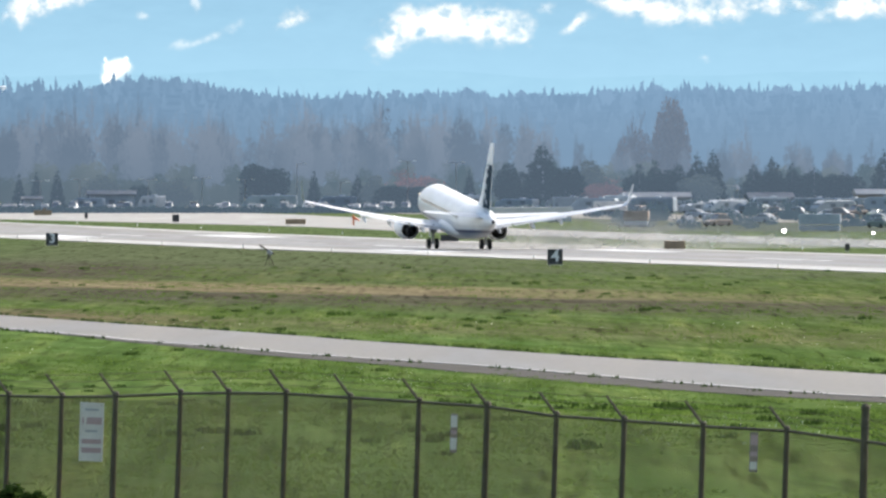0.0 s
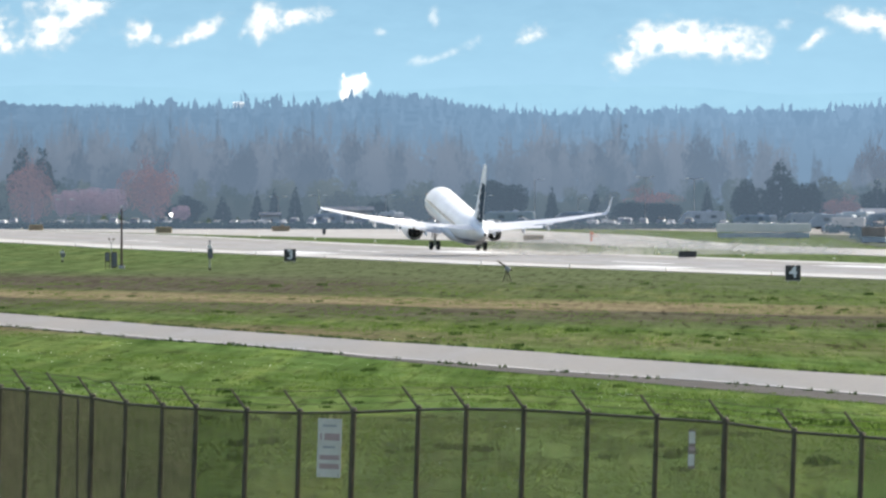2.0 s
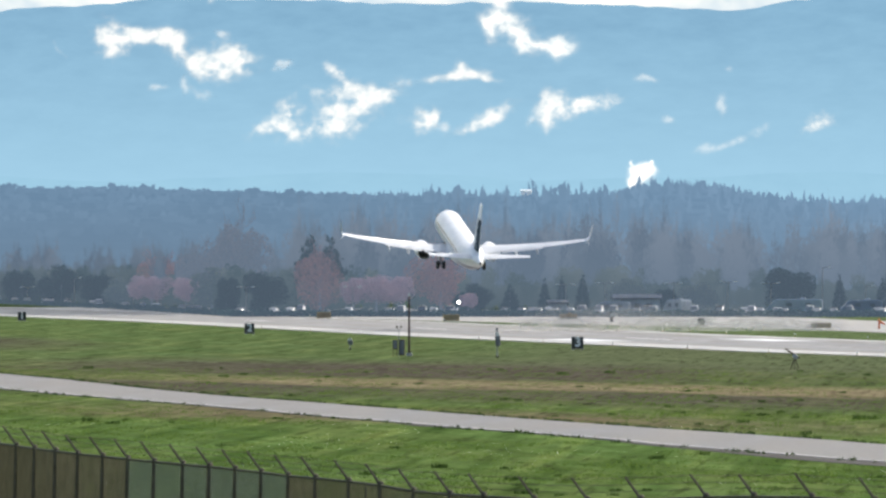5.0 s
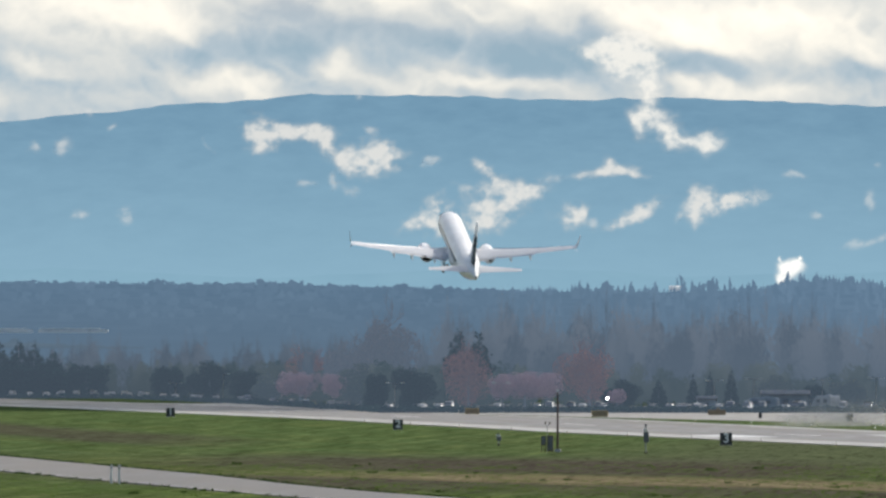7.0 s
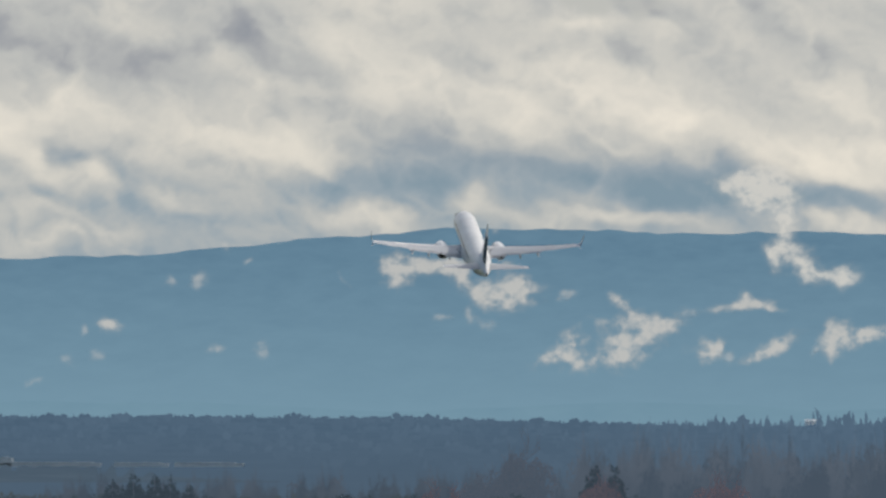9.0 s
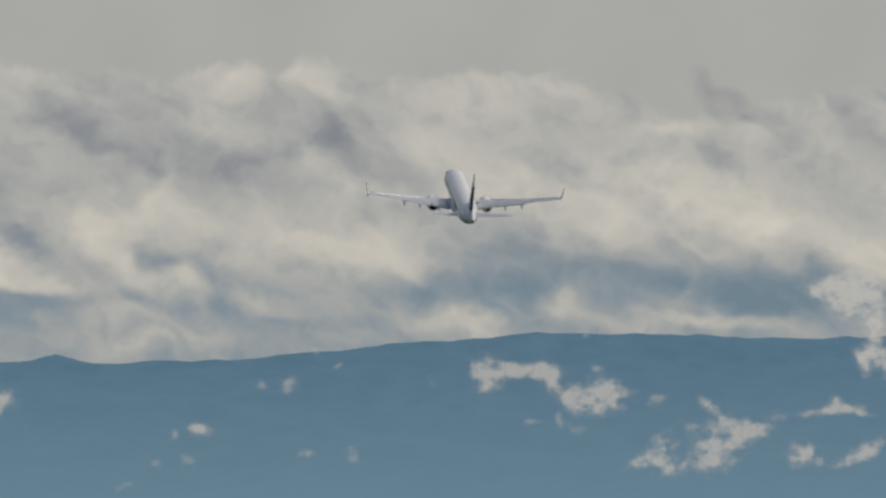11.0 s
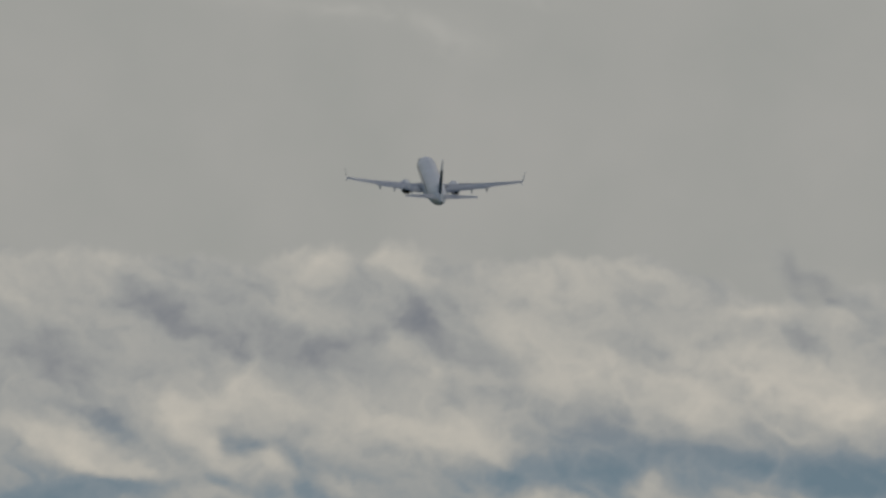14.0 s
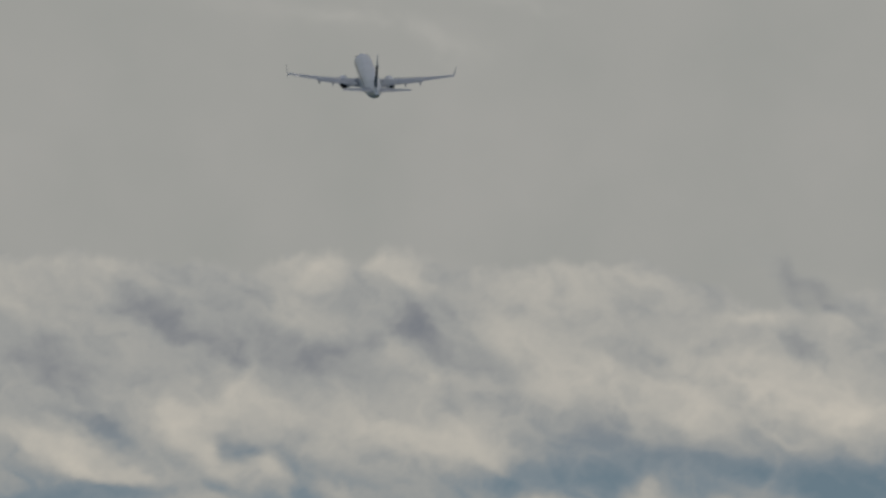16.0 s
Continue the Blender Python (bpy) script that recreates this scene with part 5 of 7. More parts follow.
def car_park():
    lot = lane("car_park", 640, 1500, 150, 190, ROAD, 0.04, "worn asphalt car park", "car park")
    yard = [(4.0, 2060, 2480), (11, 1990, 2480), (15, 1770, 2480), (45, 1735, 2480)]
    yv, yf = [], []
    for i in range(15):
        for b, d0, d1 in yard:
            yv.append(tuple(spot(b, d0 + (d1 - d0) * i / 14, 0.03)))
    for i in range(14):
        for k in range(len(yard) - 1):
            a = i * len(yard) + k
            yf.append((a, a + 1, a + 1 + len(yard), a + len(yard)))
    tagged(new("storage_yard", mesh_of("storage_yard", yv, yf, YARD)), "dull gravel storage yard", "yard", kind="structure")
    kinds = [make_car(w, p, t) for w, p, t in ((*CAR_PAINTS[0], False), (*CAR_PAINTS[0], True), (*CAR_PAINTS[1], False), (*CAR_PAINTS[2], False), (*CAR_PAINTS[3], True), (*CAR_PAINTS[4], False), (*CAR_PAINTS[5], False), (*CAR_PAINTS[1], True))]
    hazed = [make_car(w, p, t) for w, p, t in ((*HAZED_PAINTS[0], False), (*HAZED_PAINTS[1], True), (*HAZED_PAINTS[2], False), (*HAZED_PAINTS[3], False), (*HAZED_PAINTS[0], True))]
    first = set()
    rng = random.Random(4)
    for d, chance, b, end in ((2288, 0.62, -96, 4), (2304, 0.52, -96, 4), (1850, 0.3, 16, 42), (1930, 0.35, 15, 42), (2050, 0.35, 13, 42), (2130, 0.3, 5, 42), (2235, 0.4, 4, 42)):
        while b < end:
            b += rng.uniform(1.12, 1.4)
            if rng.random() > chance or -38.5 < b < -36:
                continue
            k = kinds[rng.choice((0, 1, 2, 2, 3, 4, 5, 6, 6, 7))] if b < 4 else rng.choice(hazed)
            loose = 0 if b < 4 else 1
            m = Matrix.Translation(spot(b, d + recede(b) + loose * rng.uniform(-22, 22), 0.04)) @ pose(0, 0, 0, 0, 0, rng.choice((0, 180)) + rng.uniform(-4, 4) - 3 + loose * rng.uniform(-80, 80))
            if k not in first:
                k.matrix_basis = m
                first.add(k)
            else:
                copy_thing(k, m)


car_park()
RV_WHITE = surface("weathered white panel", (0.38, 0.4, 0.42), (0.6, 0.61, 0.63), 0.7, 0.75, spec=0.2, per_object=0.4)
RV_GREY = surface("pale blue-grey panel", (0.24, 0.28, 0.32), (0.4, 0.44, 0.48), 0.5, 0.75, spec=0.2, per_object=0.4)
TAN = surface("tan stucco", (0.3, 0.25, 0.2), (0.42, 0.36, 0.3), 0.5, 0.8, per_object=0.2)
ROOF = surface("pale sheet roof", (0.26, 0.26, 0.265), (0.38, 0.38, 0.375), 0.4, 0.6, per_object=0.25)
ROOF_DULL = surface("grey felt roof", (0.2, 0.21, 0.22), (0.3, 0.31, 0.32), 0.4, 0.8, spec=0.1)


def make_rv(long, high, paint, word):
    c = tagged(new("motorhome"), word, "motorhome", "parked motorhomes")
    h = long / 2
    part("body", hull_mesh("body", [(-h, 1.1, 0.5, high - 0.25), (-h + 0.3, 1.22, 0.45, high), (h - 1.8, 1.22, 0.45, high), (h - 1.1, 1.2, 0.45, high - 0.35), (h - 0.5, 1.1, 0.5, 1.7), (h, 1.0, 0.5, 1.2)], paint), paint, c)
    for x in (-1.23, 1.23):
        for y in (-h * 0.5, h * 0.2):
            part("window", box(x, y, high * 0.66, 0.03, 1.0, 0.6, 0.008), CAR_GLASS, c)
    part("windscreen", box(0, h - 0.72, high * 0.63, 1.9, 0.06, 0.9, 0.02, pose(0, 0, 0, -28)), CAR_GLASS, c)
    part("roof_unit", box(0, -h * 0.3, high + 0.14, 0.8, 0.9, 0.26, 0.06), RV_WHITE, c)
    tyre = mesh_of("wheel", *lathe([(-0.14, 0.24, 0.24, 0, 0), (-0.14, 0.4, 0.4, 0, 0), (0.14, 0.4, 0.4, 0, 0), (0.14, 0.24, 0.24, 0, 0)], sides=14), CAR_TYRE)
    for x in (-1.05, 1.05):
        for y in (-h * 0.55, h * 0.6):
            w = new("wheel", tyre)
            w.parent, w.location, w.rotation_euler = c, (x, y, 0.4), (0, 0, radians(90))
    return c


for b, d, turn, long, high, paint, word in (
        (-13.2, 2330, 88, 9.8, 2.9, RV_GREY, "long pale blue-grey motorhome"), (-8.3, 2350, 95, 7.4, 2.7, RV_GREY, "pale grey motorhome"), (-22.4, 2335, 40, 5.6, 2.8, RV_WHITE, "small white box truck camper"),
        (1.4, 2370, 92, 8.4, 2.8, RV_WHITE, "white motorhome"), (5.9, 2390, 85, 9.0, 3.0, RV_GREY, "pale grey motorhome"), (9.6, 2350, 100, 8.0, 2.8, RV_WHITE, "white motorhome"),
        (13.2, 2330, 70, 7.0, 3.0, RV_WHITE, "bright white motorhome"), (15.6, 2260, 95, 9.0, 2.9, RV_GREY, "grey motorhome"), (18.6, 2300, 60, 7.0, 2.8, RV_WHITE, "white camper"),
        (21.4, 2250, 100, 8.6, 2.9, RV_WHITE, "white motorhome"), (24.9, 2290, 85, 8.0, 2.8, RV_GREY, "grey motorhome"), (27.8, 2240, 75, 9.0, 3.0, RV_GREY, "pale grey motorhome"),
        (30.8, 2280, 95, 8.0, 2.8, RV_WHITE, "white motorhome"), (33.6, 2240, 60, 7.6, 2.9, RV_GREY, "grey motorhome"), (-26.9, 2345, 80, 6.4, 2.4, RV_GREY, "grey camper"), (36.6, 2260, 90, 9, 2.9, RV_WHITE, "white motorhome"),
        (11.4, 2250, 98, 8.0, 2.6, RV_GREY, "grey motorhome"), (22.9, 2210, 92, 7.4, 2.5, RV_GREY, "small grey motorhome"), (19.6, 2215, 85, 6.8, 2.5, RV_WHITE, "small white motorhome"), (29.4, 2205, 92, 8, 2.6, RV_WHITE, "white motorhome")):
    off = 34 * math.sin(b * 7.1) if b > 4 else 0
    low = 0.62 + 0.36 * abs(math.sin(b * 3.7)) if b > 4 else 1
    make_rv(long * (0.8 + 0.2 * low), high * low, paint, word + " parked beyond the taxiway").matrix_basis = Matrix.Translation(spot(b + 0.3 * math.sin(b * 5), d + 26 * math.sin(b * 2.3) if b > 4 else d, 0.02)) @ pose(0, 0, 0, 0, 0, turn + off)


def make_shed(b, d, wide, deep, high, wall, roof, word, openings=3):
    c = tagged(new("building"), word, "building")
    part("wall", box(0, 0, high / 2, wide, deep, high, 0.04), wall, c)
    # a shallow gable over boxed eaves
    w2, d2, rise_ = wide / 2 + 0.35, deep / 2 + 0.35, 0.11 * deep
    v = [(x, y, z) for x in (-w2, w2) for y, z in ((-d2, high - 0.02), (d2, high - 0.02), (d2, high + 0.2), (0, high + 0.2 + rise_), (-d2, high + 0.2))]
    f = [(0, 1, 2, 3, 4), (9, 8, 7, 6, 5)] + [(k, (k + 1) % 5, (k + 1) % 5 + 5, k + 5) for k in range(5)]
    part("roof", (v, f), roof, c)
    step = wide / (openings + 1)
    for k in range(openings):
        x = -wide / 2 + step * (k + 1)
        w = part("window", box(x, -deep / 2 - 0.03, high * 0.55, step * 0.5, 0.08, high * 0.38, 0.02), CAR_GLASS, c)
        part("sill", box(x, -deep / 2 - 0.09, high * 0.34, step * 0.56, 0.14, 0.08, 0.02), roof, w)
    c.matrix_basis = Matrix.Translation(spot(b, d, -0.02)) @ pose(0, 0, 0, 0, 0, 4)
    return c


for row in ((-25.2, 2352, 8.2, 6, 2.9, RV_GREY, ROOF_DULL, "flat-roofed grey site office by the car park", 3), (21.4, 2500, 4.5, 8, 3.4, RV_WHITE, ROOF, "white storage hall beyond the field", 2), (16.2, 2425, 12, 8, 2.2, RV_WHITE, ROOF, "long white storage hall beyond the field", 4),
            (24.8, 2400, 8.0, 8, 2.2, RV_GREY, ROOF_DULL, "low grey workshop with pale roof", 2), (32.8, 2410, 7.0, 8, 2.8, TAN, ROOF, "low tan workshop beyond the airfield", 2),
            (-31.2, 2345, 3.2, 4, 2.1, RV_GREY, ROOF_DULL, "low white shed by the cars", 1), (25.3, 2560, 13, 9, 3.2, RV_GREY, ROOF_DULL, "low blue-grey warehouse behind the yard", 0)):
    make_shed(*row)


def lamp_post(b, d, high, arms=1):
    c = tagged(new("lamp_post"), "tall slim grey car park light", "lamp post", "car park lights")
    part("pole", rod((0, 0, -0.1), (0, 0, high), 0.1, 0.06, 8), METAL_GREY, c)
    for s in ((1,), (-1, 1))[arms - 1]:
        part("arm", rod((0, 0, high - 0.08), (s * 1.1, 0, high + 0.06), 0.04, 0.035, 6), METAL_GREY, c)
        part("lamp_head", box(s * 1.3, 0, high + 0.05, 0.7, 0.34, 0.16, 0.05), LAMP, c)
    c.matrix_basis = Matrix.Translation(spot(b, d))
    return c


for b, e, arms in ((-11.1, 0.0, 1), (-15.0, -1.2, 2), (-18.3, -1.1, 2), (-22.4, -1.2, 2), (-27.6, -1.2, 2), (-30.6, -1.3, 2), (-46.8, -1.5, 2), (-54.9, -1.5, 2), (-63.5, -1.5, 2), (-71.6, -1.5, 2), (-2.7, 0.2, 2), (1.0, 0.1, 2), (-7.8, -1.4, 1), (-68, -0.8, 1)):
    d = 2375 + recede(b)
    lamp_post(b, d, rise(e, d) - land(d), arms)


LIT = glow("lit guard lamp", (1.0, 0.98, 0.94), 7.0)


def guard_light(b, d, k):
    g = tagged(new("guard_light"), "lit white guard lamp on a short post by the taxiway", "light", "lit guard lamps")
    part("post", rod((0, 0, -0.1), (0, 0, 0.55), 0.06, 0.05, 8), METAL_GREY, g)
    part("housing", rod((0, 0.2, 0.75), (0, -0.16, 0.75), 0.34, 0.3, 14), CAR_PAINTS[3][1], g)
    part("lens", rod((0, -0.16, 0.75), (0, -0.22, 0.75), 0.27, 0.24, 14), LIT, g)
    g.matrix_basis = Matrix.Translation(spot(b, d)) @ Matrix.Diagonal((k, k, k, 1))


for b, d, k in ((25.9, 1660, 0.9), (32.7, 1658, 0.55), (20.9, 1750, 0.14)):
    guard_light(b, d, k)


# glint on a parked car, put in as a glowing disc on an added post
def flood_light(b, d, high):
    g = tagged(new("flood_light"), "bright white glint among the parked cars, added as a glowing disc on a post", "light")
    part("post", rod((0, 0, -0.1), (0, 0, high), 0.07, 0.05, 8), METAL_GREY, g)
    part("housing", rod((0, 0.24, high), (0, -0.14, high), 0.36, 0.32, 14), CAR_PAINTS[3][1], g)
    part("lens", rod((0, -0.14, high), (0, -0.2, high), 0.24, 0.21, 14), LIT, g)
    g.matrix_basis = Matrix.Translation(spot(b, d))


flood_light(-38.72, 2270, rise(-2.66, 2270) - land(2270))


def trailer(b, d, long, high, turn, paint, word):
    c = tagged(new("trailer"), word, "trailer")
    part("box", box(0, 0, high / 2 + 0.7, 2.5, long, high - 0.6, 0.08), paint, c)
    part("door", box(0, -long / 2 - 0.03, high / 2 + 0.7, 2.2, 0.06, high - 0.9, 0.02), paint, c)
    part("skirt", box(0, 0, 0.5, 2.35, long * 0.97, 0.7, 0.03), RV_GREY, c)
    part("chassis", box(0, 0, 0.62, 1.0, long * 0.92, 0.2, 0.03), METAL_GREY, c)
    tyre = mesh_of("wheel", *lathe([(-0.14, 0.26, 0.26, 0, 0), (-0.14, 0.45, 0.45, 0, 0), (0.14, 0.45, 0.45, 0, 0), (0.14, 0.26, 0.26, 0, 0)], sides=14), CAR_TYRE)
    for x in (-1.0, 1.0):
        for y in (-long * 0.36, -long * 0.26, long * 0.36):
            w = new("wheel", tyre)
            w.parent, w.location, w.rotation_euler = c, (x, y, 0.45), (0, 0, radians(90))
    c.matrix_basis = Matrix.Translation(spot(b, d)) @ pose(0, 0, 0, 0, 0, turn)


HAZED = surface("sun-bleached pinkish panel", (0.55, 0.52, 0.5), (0.7, 0.66, 0.64), 0.6, 0.6)
trailer(6.27, 1956, 14.0, 1.9, 90, HAZED, "long low bleached trailer parked beyond the taxiway")
trailer(12.7, 2130, 5.4, 2.1, 88, HAZED, "bright white box trailer parked beyond the taxiway")
trailer(14.7, 1851, 3.4, 1.9, 84, HAZED_PAINTS[1][1], "small hazed brown box trailer parked beyond the taxiway")
trailer(9.3, 2304, 4.0, 2.3, 92, RV_GREY, "small blue-grey trailer parked beyond the taxiway")
trailer(28.6, 1757, 5.6, 2.0, 86, RV_GREY, "pale blue-grey trailer parked beyond the taxiway")


# ---- perimeter fence ----
GALV = surface("dull dark galvanised steel", (0.062, 0.052, 0.038), (0.125, 0.108, 0.08), 3.0, 0.75, spec=0.15)
MESH = surface("rusty chain link wire", (0.2, 0.165, 0.095), (0.33, 0.28, 0.16), 2.0, 0.75)
MESH_DARK = surface("dark rusty chain link wire", (0.08, 0.066, 0.034), (0.16, 0.132, 0.07), 2.0, 0.75)
MESH_GREEN = surface("green coated chain link wire", (0.068, 0.096, 0.072), (0.116, 0.152, 0.112), 2.0, 0.6)
SIGN_WHITE = surface("faded white sign", (0.5, 0.47, 0.43), (0.68, 0.64, 0.6), 2.5, 0.5)
SIGN_PINK = surface("faded brownish pink strip", (0.2, 0.15, 0.13), (0.3, 0.23, 0.2), 2.5, 0.6)
SIGN_RED = surface("faded red print", (0.36, 0.25, 0.25), (0.46, 0.33, 0.33), 8.0, 0.6)
SIGN_GREY = surface("faded grey print", (0.26, 0.26, 0.28), (0.38, 0.38, 0.4), 8.0, 0.6)
BLACK = surface("black sign face", (0.012, 0.013, 0.016), (0.03, 0.032, 0.036), 3.0, 0.4)
NUMERAL = surface("white sign numeral", (0.62, 0.62, 0.62), (0.8, 0.8, 0.8), 3.0, 0.5)
ORANGE = surface("orange marker plastic", (0.55, 0.1, 0.03), (0.75, 0.17, 0.06), 2.0, 0.5)
BROWN = surface("weathered brown sign back", (0.2, 0.145, 0.09), (0.32, 0.24, 0.15), 1.5, 0.6)
OCHRE = surface("ochre sign face", (0.42, 0.3, 0.14), (0.55, 0.4, 0.2), 1.5, 0.5)

# bearing of each post and how far its top rail lies below eye level, in thousandths
POSTS_RIGHT = [(37.6, 21.9), (32.1, 21.1), (26.14, 20.3), (19.79, 19.96), (13.78, 19.53), (8.63, 19.18), (3.39, 18.45), (-1.8, 18.11), (-7.04, 17.77), (-11.89, 17.47), (-16.27, 17.42), (-19.91, 17.47), (-24.85, 17.68),
               (-28.93, 17.73), (-32.96, 17.64), (-36.82, 17.4), (-39.36, 17.27), (-42.15, 17.02)]
POSTS_LEFT = [(-44.68, 16.59), (-47.08, 16.29), (-49.61, 16.03), (-51.67, 15.86), (-53.73, 15.6), (-55.71, 15.39), (-57.68, 15.17), (-59.7, 15.0), (-61.89, 14.79), (-63.9, 14.6), (-65.8, 14.4),
              (-67.7, 14.2), (-69.4, 14.0), (-71.0, 13.8), (-72.4, 13.6), (-73.8, 13.4), (-75.4, 13.2), (-77.0, 13.0), (-78.5, 12.9), (-80.0, 12.75), (-81.3, 12.6), (-82.6, 12.5)]


def fence_line():
    pts, y = [], 293.0
    last = None
    for b, drop in POSTS_RIGHT + POSTS_LEFT:
        if last is not None:
            side = abs(b - last) * y / 1000
            y += math.sqrt(max(0.6, 3.05 ** 2 - side ** 2))
        pts.append(Vector((b * y / 1000, y, EYE - drop * y / 1000)))
        last = b
    return pts


def chain_link(a, b, z0, r=0.0066):
    """Two families of slanting wires between two posts."""
    run = b - a
    flat = Vector((run.x, run.y, 0))
    length = flat.length
    d = flat / length
    side = Vector((-d.y, d.x, 0))
    high = min(a.z, b.z) - z0
    pitch = 0.07
    v, fc = [], []

    def wire(s0, h0, s1, h1, off):
        o = len(v)
        along = (d * (s1 - s0) + Vector((0, 0, h1 - h0))).normalized()
        u = along.cross(side).normalized() * r
        for s, h in ((s0, h0), (s1, h1)):
            c = a + d * s + side * off
            c.z = z0 + h + (b.z - a.z) * (s / length) * (h / high) * 0.9
            for q in (u, -u * 0.5 + side * r * 0.87, -u * 0.5 - side * r * 0.87):
                v.append(tuple(c + q))
        for k in range(3):
            m = (k + 1) % 3
            fc.append((o + k, o + m, o + 3 + m, o + 3 + k))

    n = int((length + high) / pitch)
    for k in range(n):
        s = k * pitch
        s0, h0 = (s, 0) if s <= length else (length, s - length)
        s1, h1 = (0, s) if s <= high else (s - high, high)
        wire(s0, h0, s1, h1, 0.004)
        wire(length - s0, h0, length - s1, h1, -0.004)
    return v, fc


def fence():
    pts = fence_line()
    f = tagged(new("fence"), "tall dark chain-link airfield fence with barbed wire arms", "fence")
    lean = math.tan(radians(2.2))
    strands = [[], [], []]
    for i, p in enumerate(pts):
        g = land(p.y)
        foot = Vector((p.x - lean * (p.z - g), p.y, g - 0.2))
        big = 0.09 if i == 1 else (0.074 if i % 6 == 0 else 0.064)
        post = bmesh.new()
        add_rod(post, foot, p + Vector((0, 0, 0.75 if i == 1 else 0.05)), big, big, 10)
        bmesh.ops.create_uvsphere(post, u_segments=8, v_segments=5, radius=big * 1.25, matrix=Matrix.Translation(p + Vector((0, 0, 0.75 if i == 1 else 0.05))))
        post = part("post", post, GALV, f)
        # the arm leans out toward the field and to one side
        tip = p + Vector((-0.4, 0.22, 0.56)) * random.uniform(0.95, 1.05)
        if i != 1:
            part("barb_arm", rod(p + Vector((0, 0, 0.02)), tip, 0.042, 0.03, 6), GALV, post)
        for k in range(3):
            strands[k].append(p.lerp(tip, 0.38 + 0.29 * k))
        if i:
            q = pts[i - 1]
            part("top_rail", rod(q, p, 0.036, 0.036, 8), GALV, f)
            green = -64.5 < (POSTS_RIGHT + POSTS_LEFT)[i][0] < -53.6
            part("chain_link", chain_link(q, p, (land(p.y) + land(q.y)) / 2 + 0.03, 0.0046 if i < 6 else 0.0058 if green else 0.0066 if i < 16 else 0.007), MESH_GREEN if green else MESH if i < 15 else MESH_DARK, f)
    for row in strands:
        w = bmesh.new()
        rng = random.Random(2)
        for a, b in zip(row, row[1:]):
            sag = (a + b) / 2 - Vector((0, 0, 0.02))
            add_rod(w, a, sag, 0.006, 0.006, 4)
            add_rod(w, sag, b, 0.006, 0.006, 4)
            for k in range(6):
                c = a.lerp(b, (k + rng.random()) / 6)
                add_rod(w, c - Vector((0.02, 0.01, 0.03)), c + Vector((0.02, 0.01, 0.03)), 0.003, 0.003, 3)
        part("barbed_wire", w, GALV, f)
    # a doubled post where the fence bends
    e = pts[18]
    part("brace_post", rod(e + Vector((-0.42, -0.1, -3.3)), e + Vector((-0.38, -0.1, -0.02)), 0.03, 0.03, 8), GALV, f)
    return pts


fence_pts = fence()


def notice(b, top, wide, high, rows, label, ground=SIGN_WHITE):
    """A printed board wired to the fence: rows are (height, left, right, thickness, material) on its face."""
    i = min(range(len(fence_pts) - 1), key=lambda k: abs(((POSTS_RIGHT + POSTS_LEFT)[k][0] + (POSTS_RIGHT + POSTS_LEFT)[k + 1][0]) / 2 - b))
    y = (fence_pts[i].y + fence_pts[i + 1].y) / 2 - 0.9
    s = tagged(new("notice_board"), label, "sign", "fence notices")
    board = part("board", box(0, 0, 0, wide, 0.012, high, 0.004), ground, s)
    for z, x0, x1, t, mat in rows:
        part("print", box((x0 + x1) / 2 * wide, -0.009, z * high, (x1 - x0) * wide, 0.006, t * high), mat, board)
    for x in (-0.4, 0.4):
        for z in (-0.46, 0.46):
            part("tie", rod((x * wide, -0.012, z * high), (x * wide, 0.06, z * high), 0.012, 0.012, 6), GALV, board)
    s.matrix_basis = Matrix.Translation((b * y / 1000, y, EYE - top * y / 1000 - high / 2)) @ pose(0, 0, 0, 0, 2.0, -8)


notice(-26.7, 18.15, 0.6, 1.45, [(0.38, -0.3, 0.28, 0.035, SIGN_GREY), (0.19, -0.4, -0.32, 0.11, SIGN_RED), (0.19, -0.22, 0.42, 0.12, SIGN_RED), (0.015, -0.26, 0.24, 0.035, SIGN_GREY),
                                  (-0.16, -0.4, 0.42, 0.08, SIGN_RED), (-0.31, -0.4, 0.42, 0.09, SIGN_RED)], "faded white restricted area notice on the fence")
notice(0.82, 18.98, 0.17, 0.92, [(0.3, -0.42, 0.42, 0.3, SIGN_WHITE), (0.02, -0.42, 0.42, 0.1, SIGN_RED), (-0.27, -0.42, 0.42, 0.3, SIGN_WHITE)], "narrow faded pink notice strip on the fence", SIGN_PINK)
notice(23.6, 20.4, 0.19, 0.9, [(0.3, -0.42, 0.42, 0.26, SIGN_RED), (-0.05, -0.42, 0.42, 0.12, SIGN_RED), (-0.34, -0.42, 0.42, 0.2, SIGN_WHITE)], "narrow faded notice strip on the fence", SIGN_PINK)


# ---- runway signs and fittings ----
def text_mesh(char, size):
    cu = bpy.data.curves.new("numeral", 'FONT')
    cu.body, cu.size, cu.align_x, cu.align_y, cu.extrude, cu.offset = char, size, 'CENTER', 'CENTER', 0.012, size * 0.022
    ob = bpy.data.objects.new("numeral_source", cu)
    me = bpy.data.meshes.new_from_object(ob)
    bpy.data.objects.remove(ob)
    bpy.data.curves.remove(cu)
    me.materials.clear()
    me.materials.append(NUMERAL)
    return me


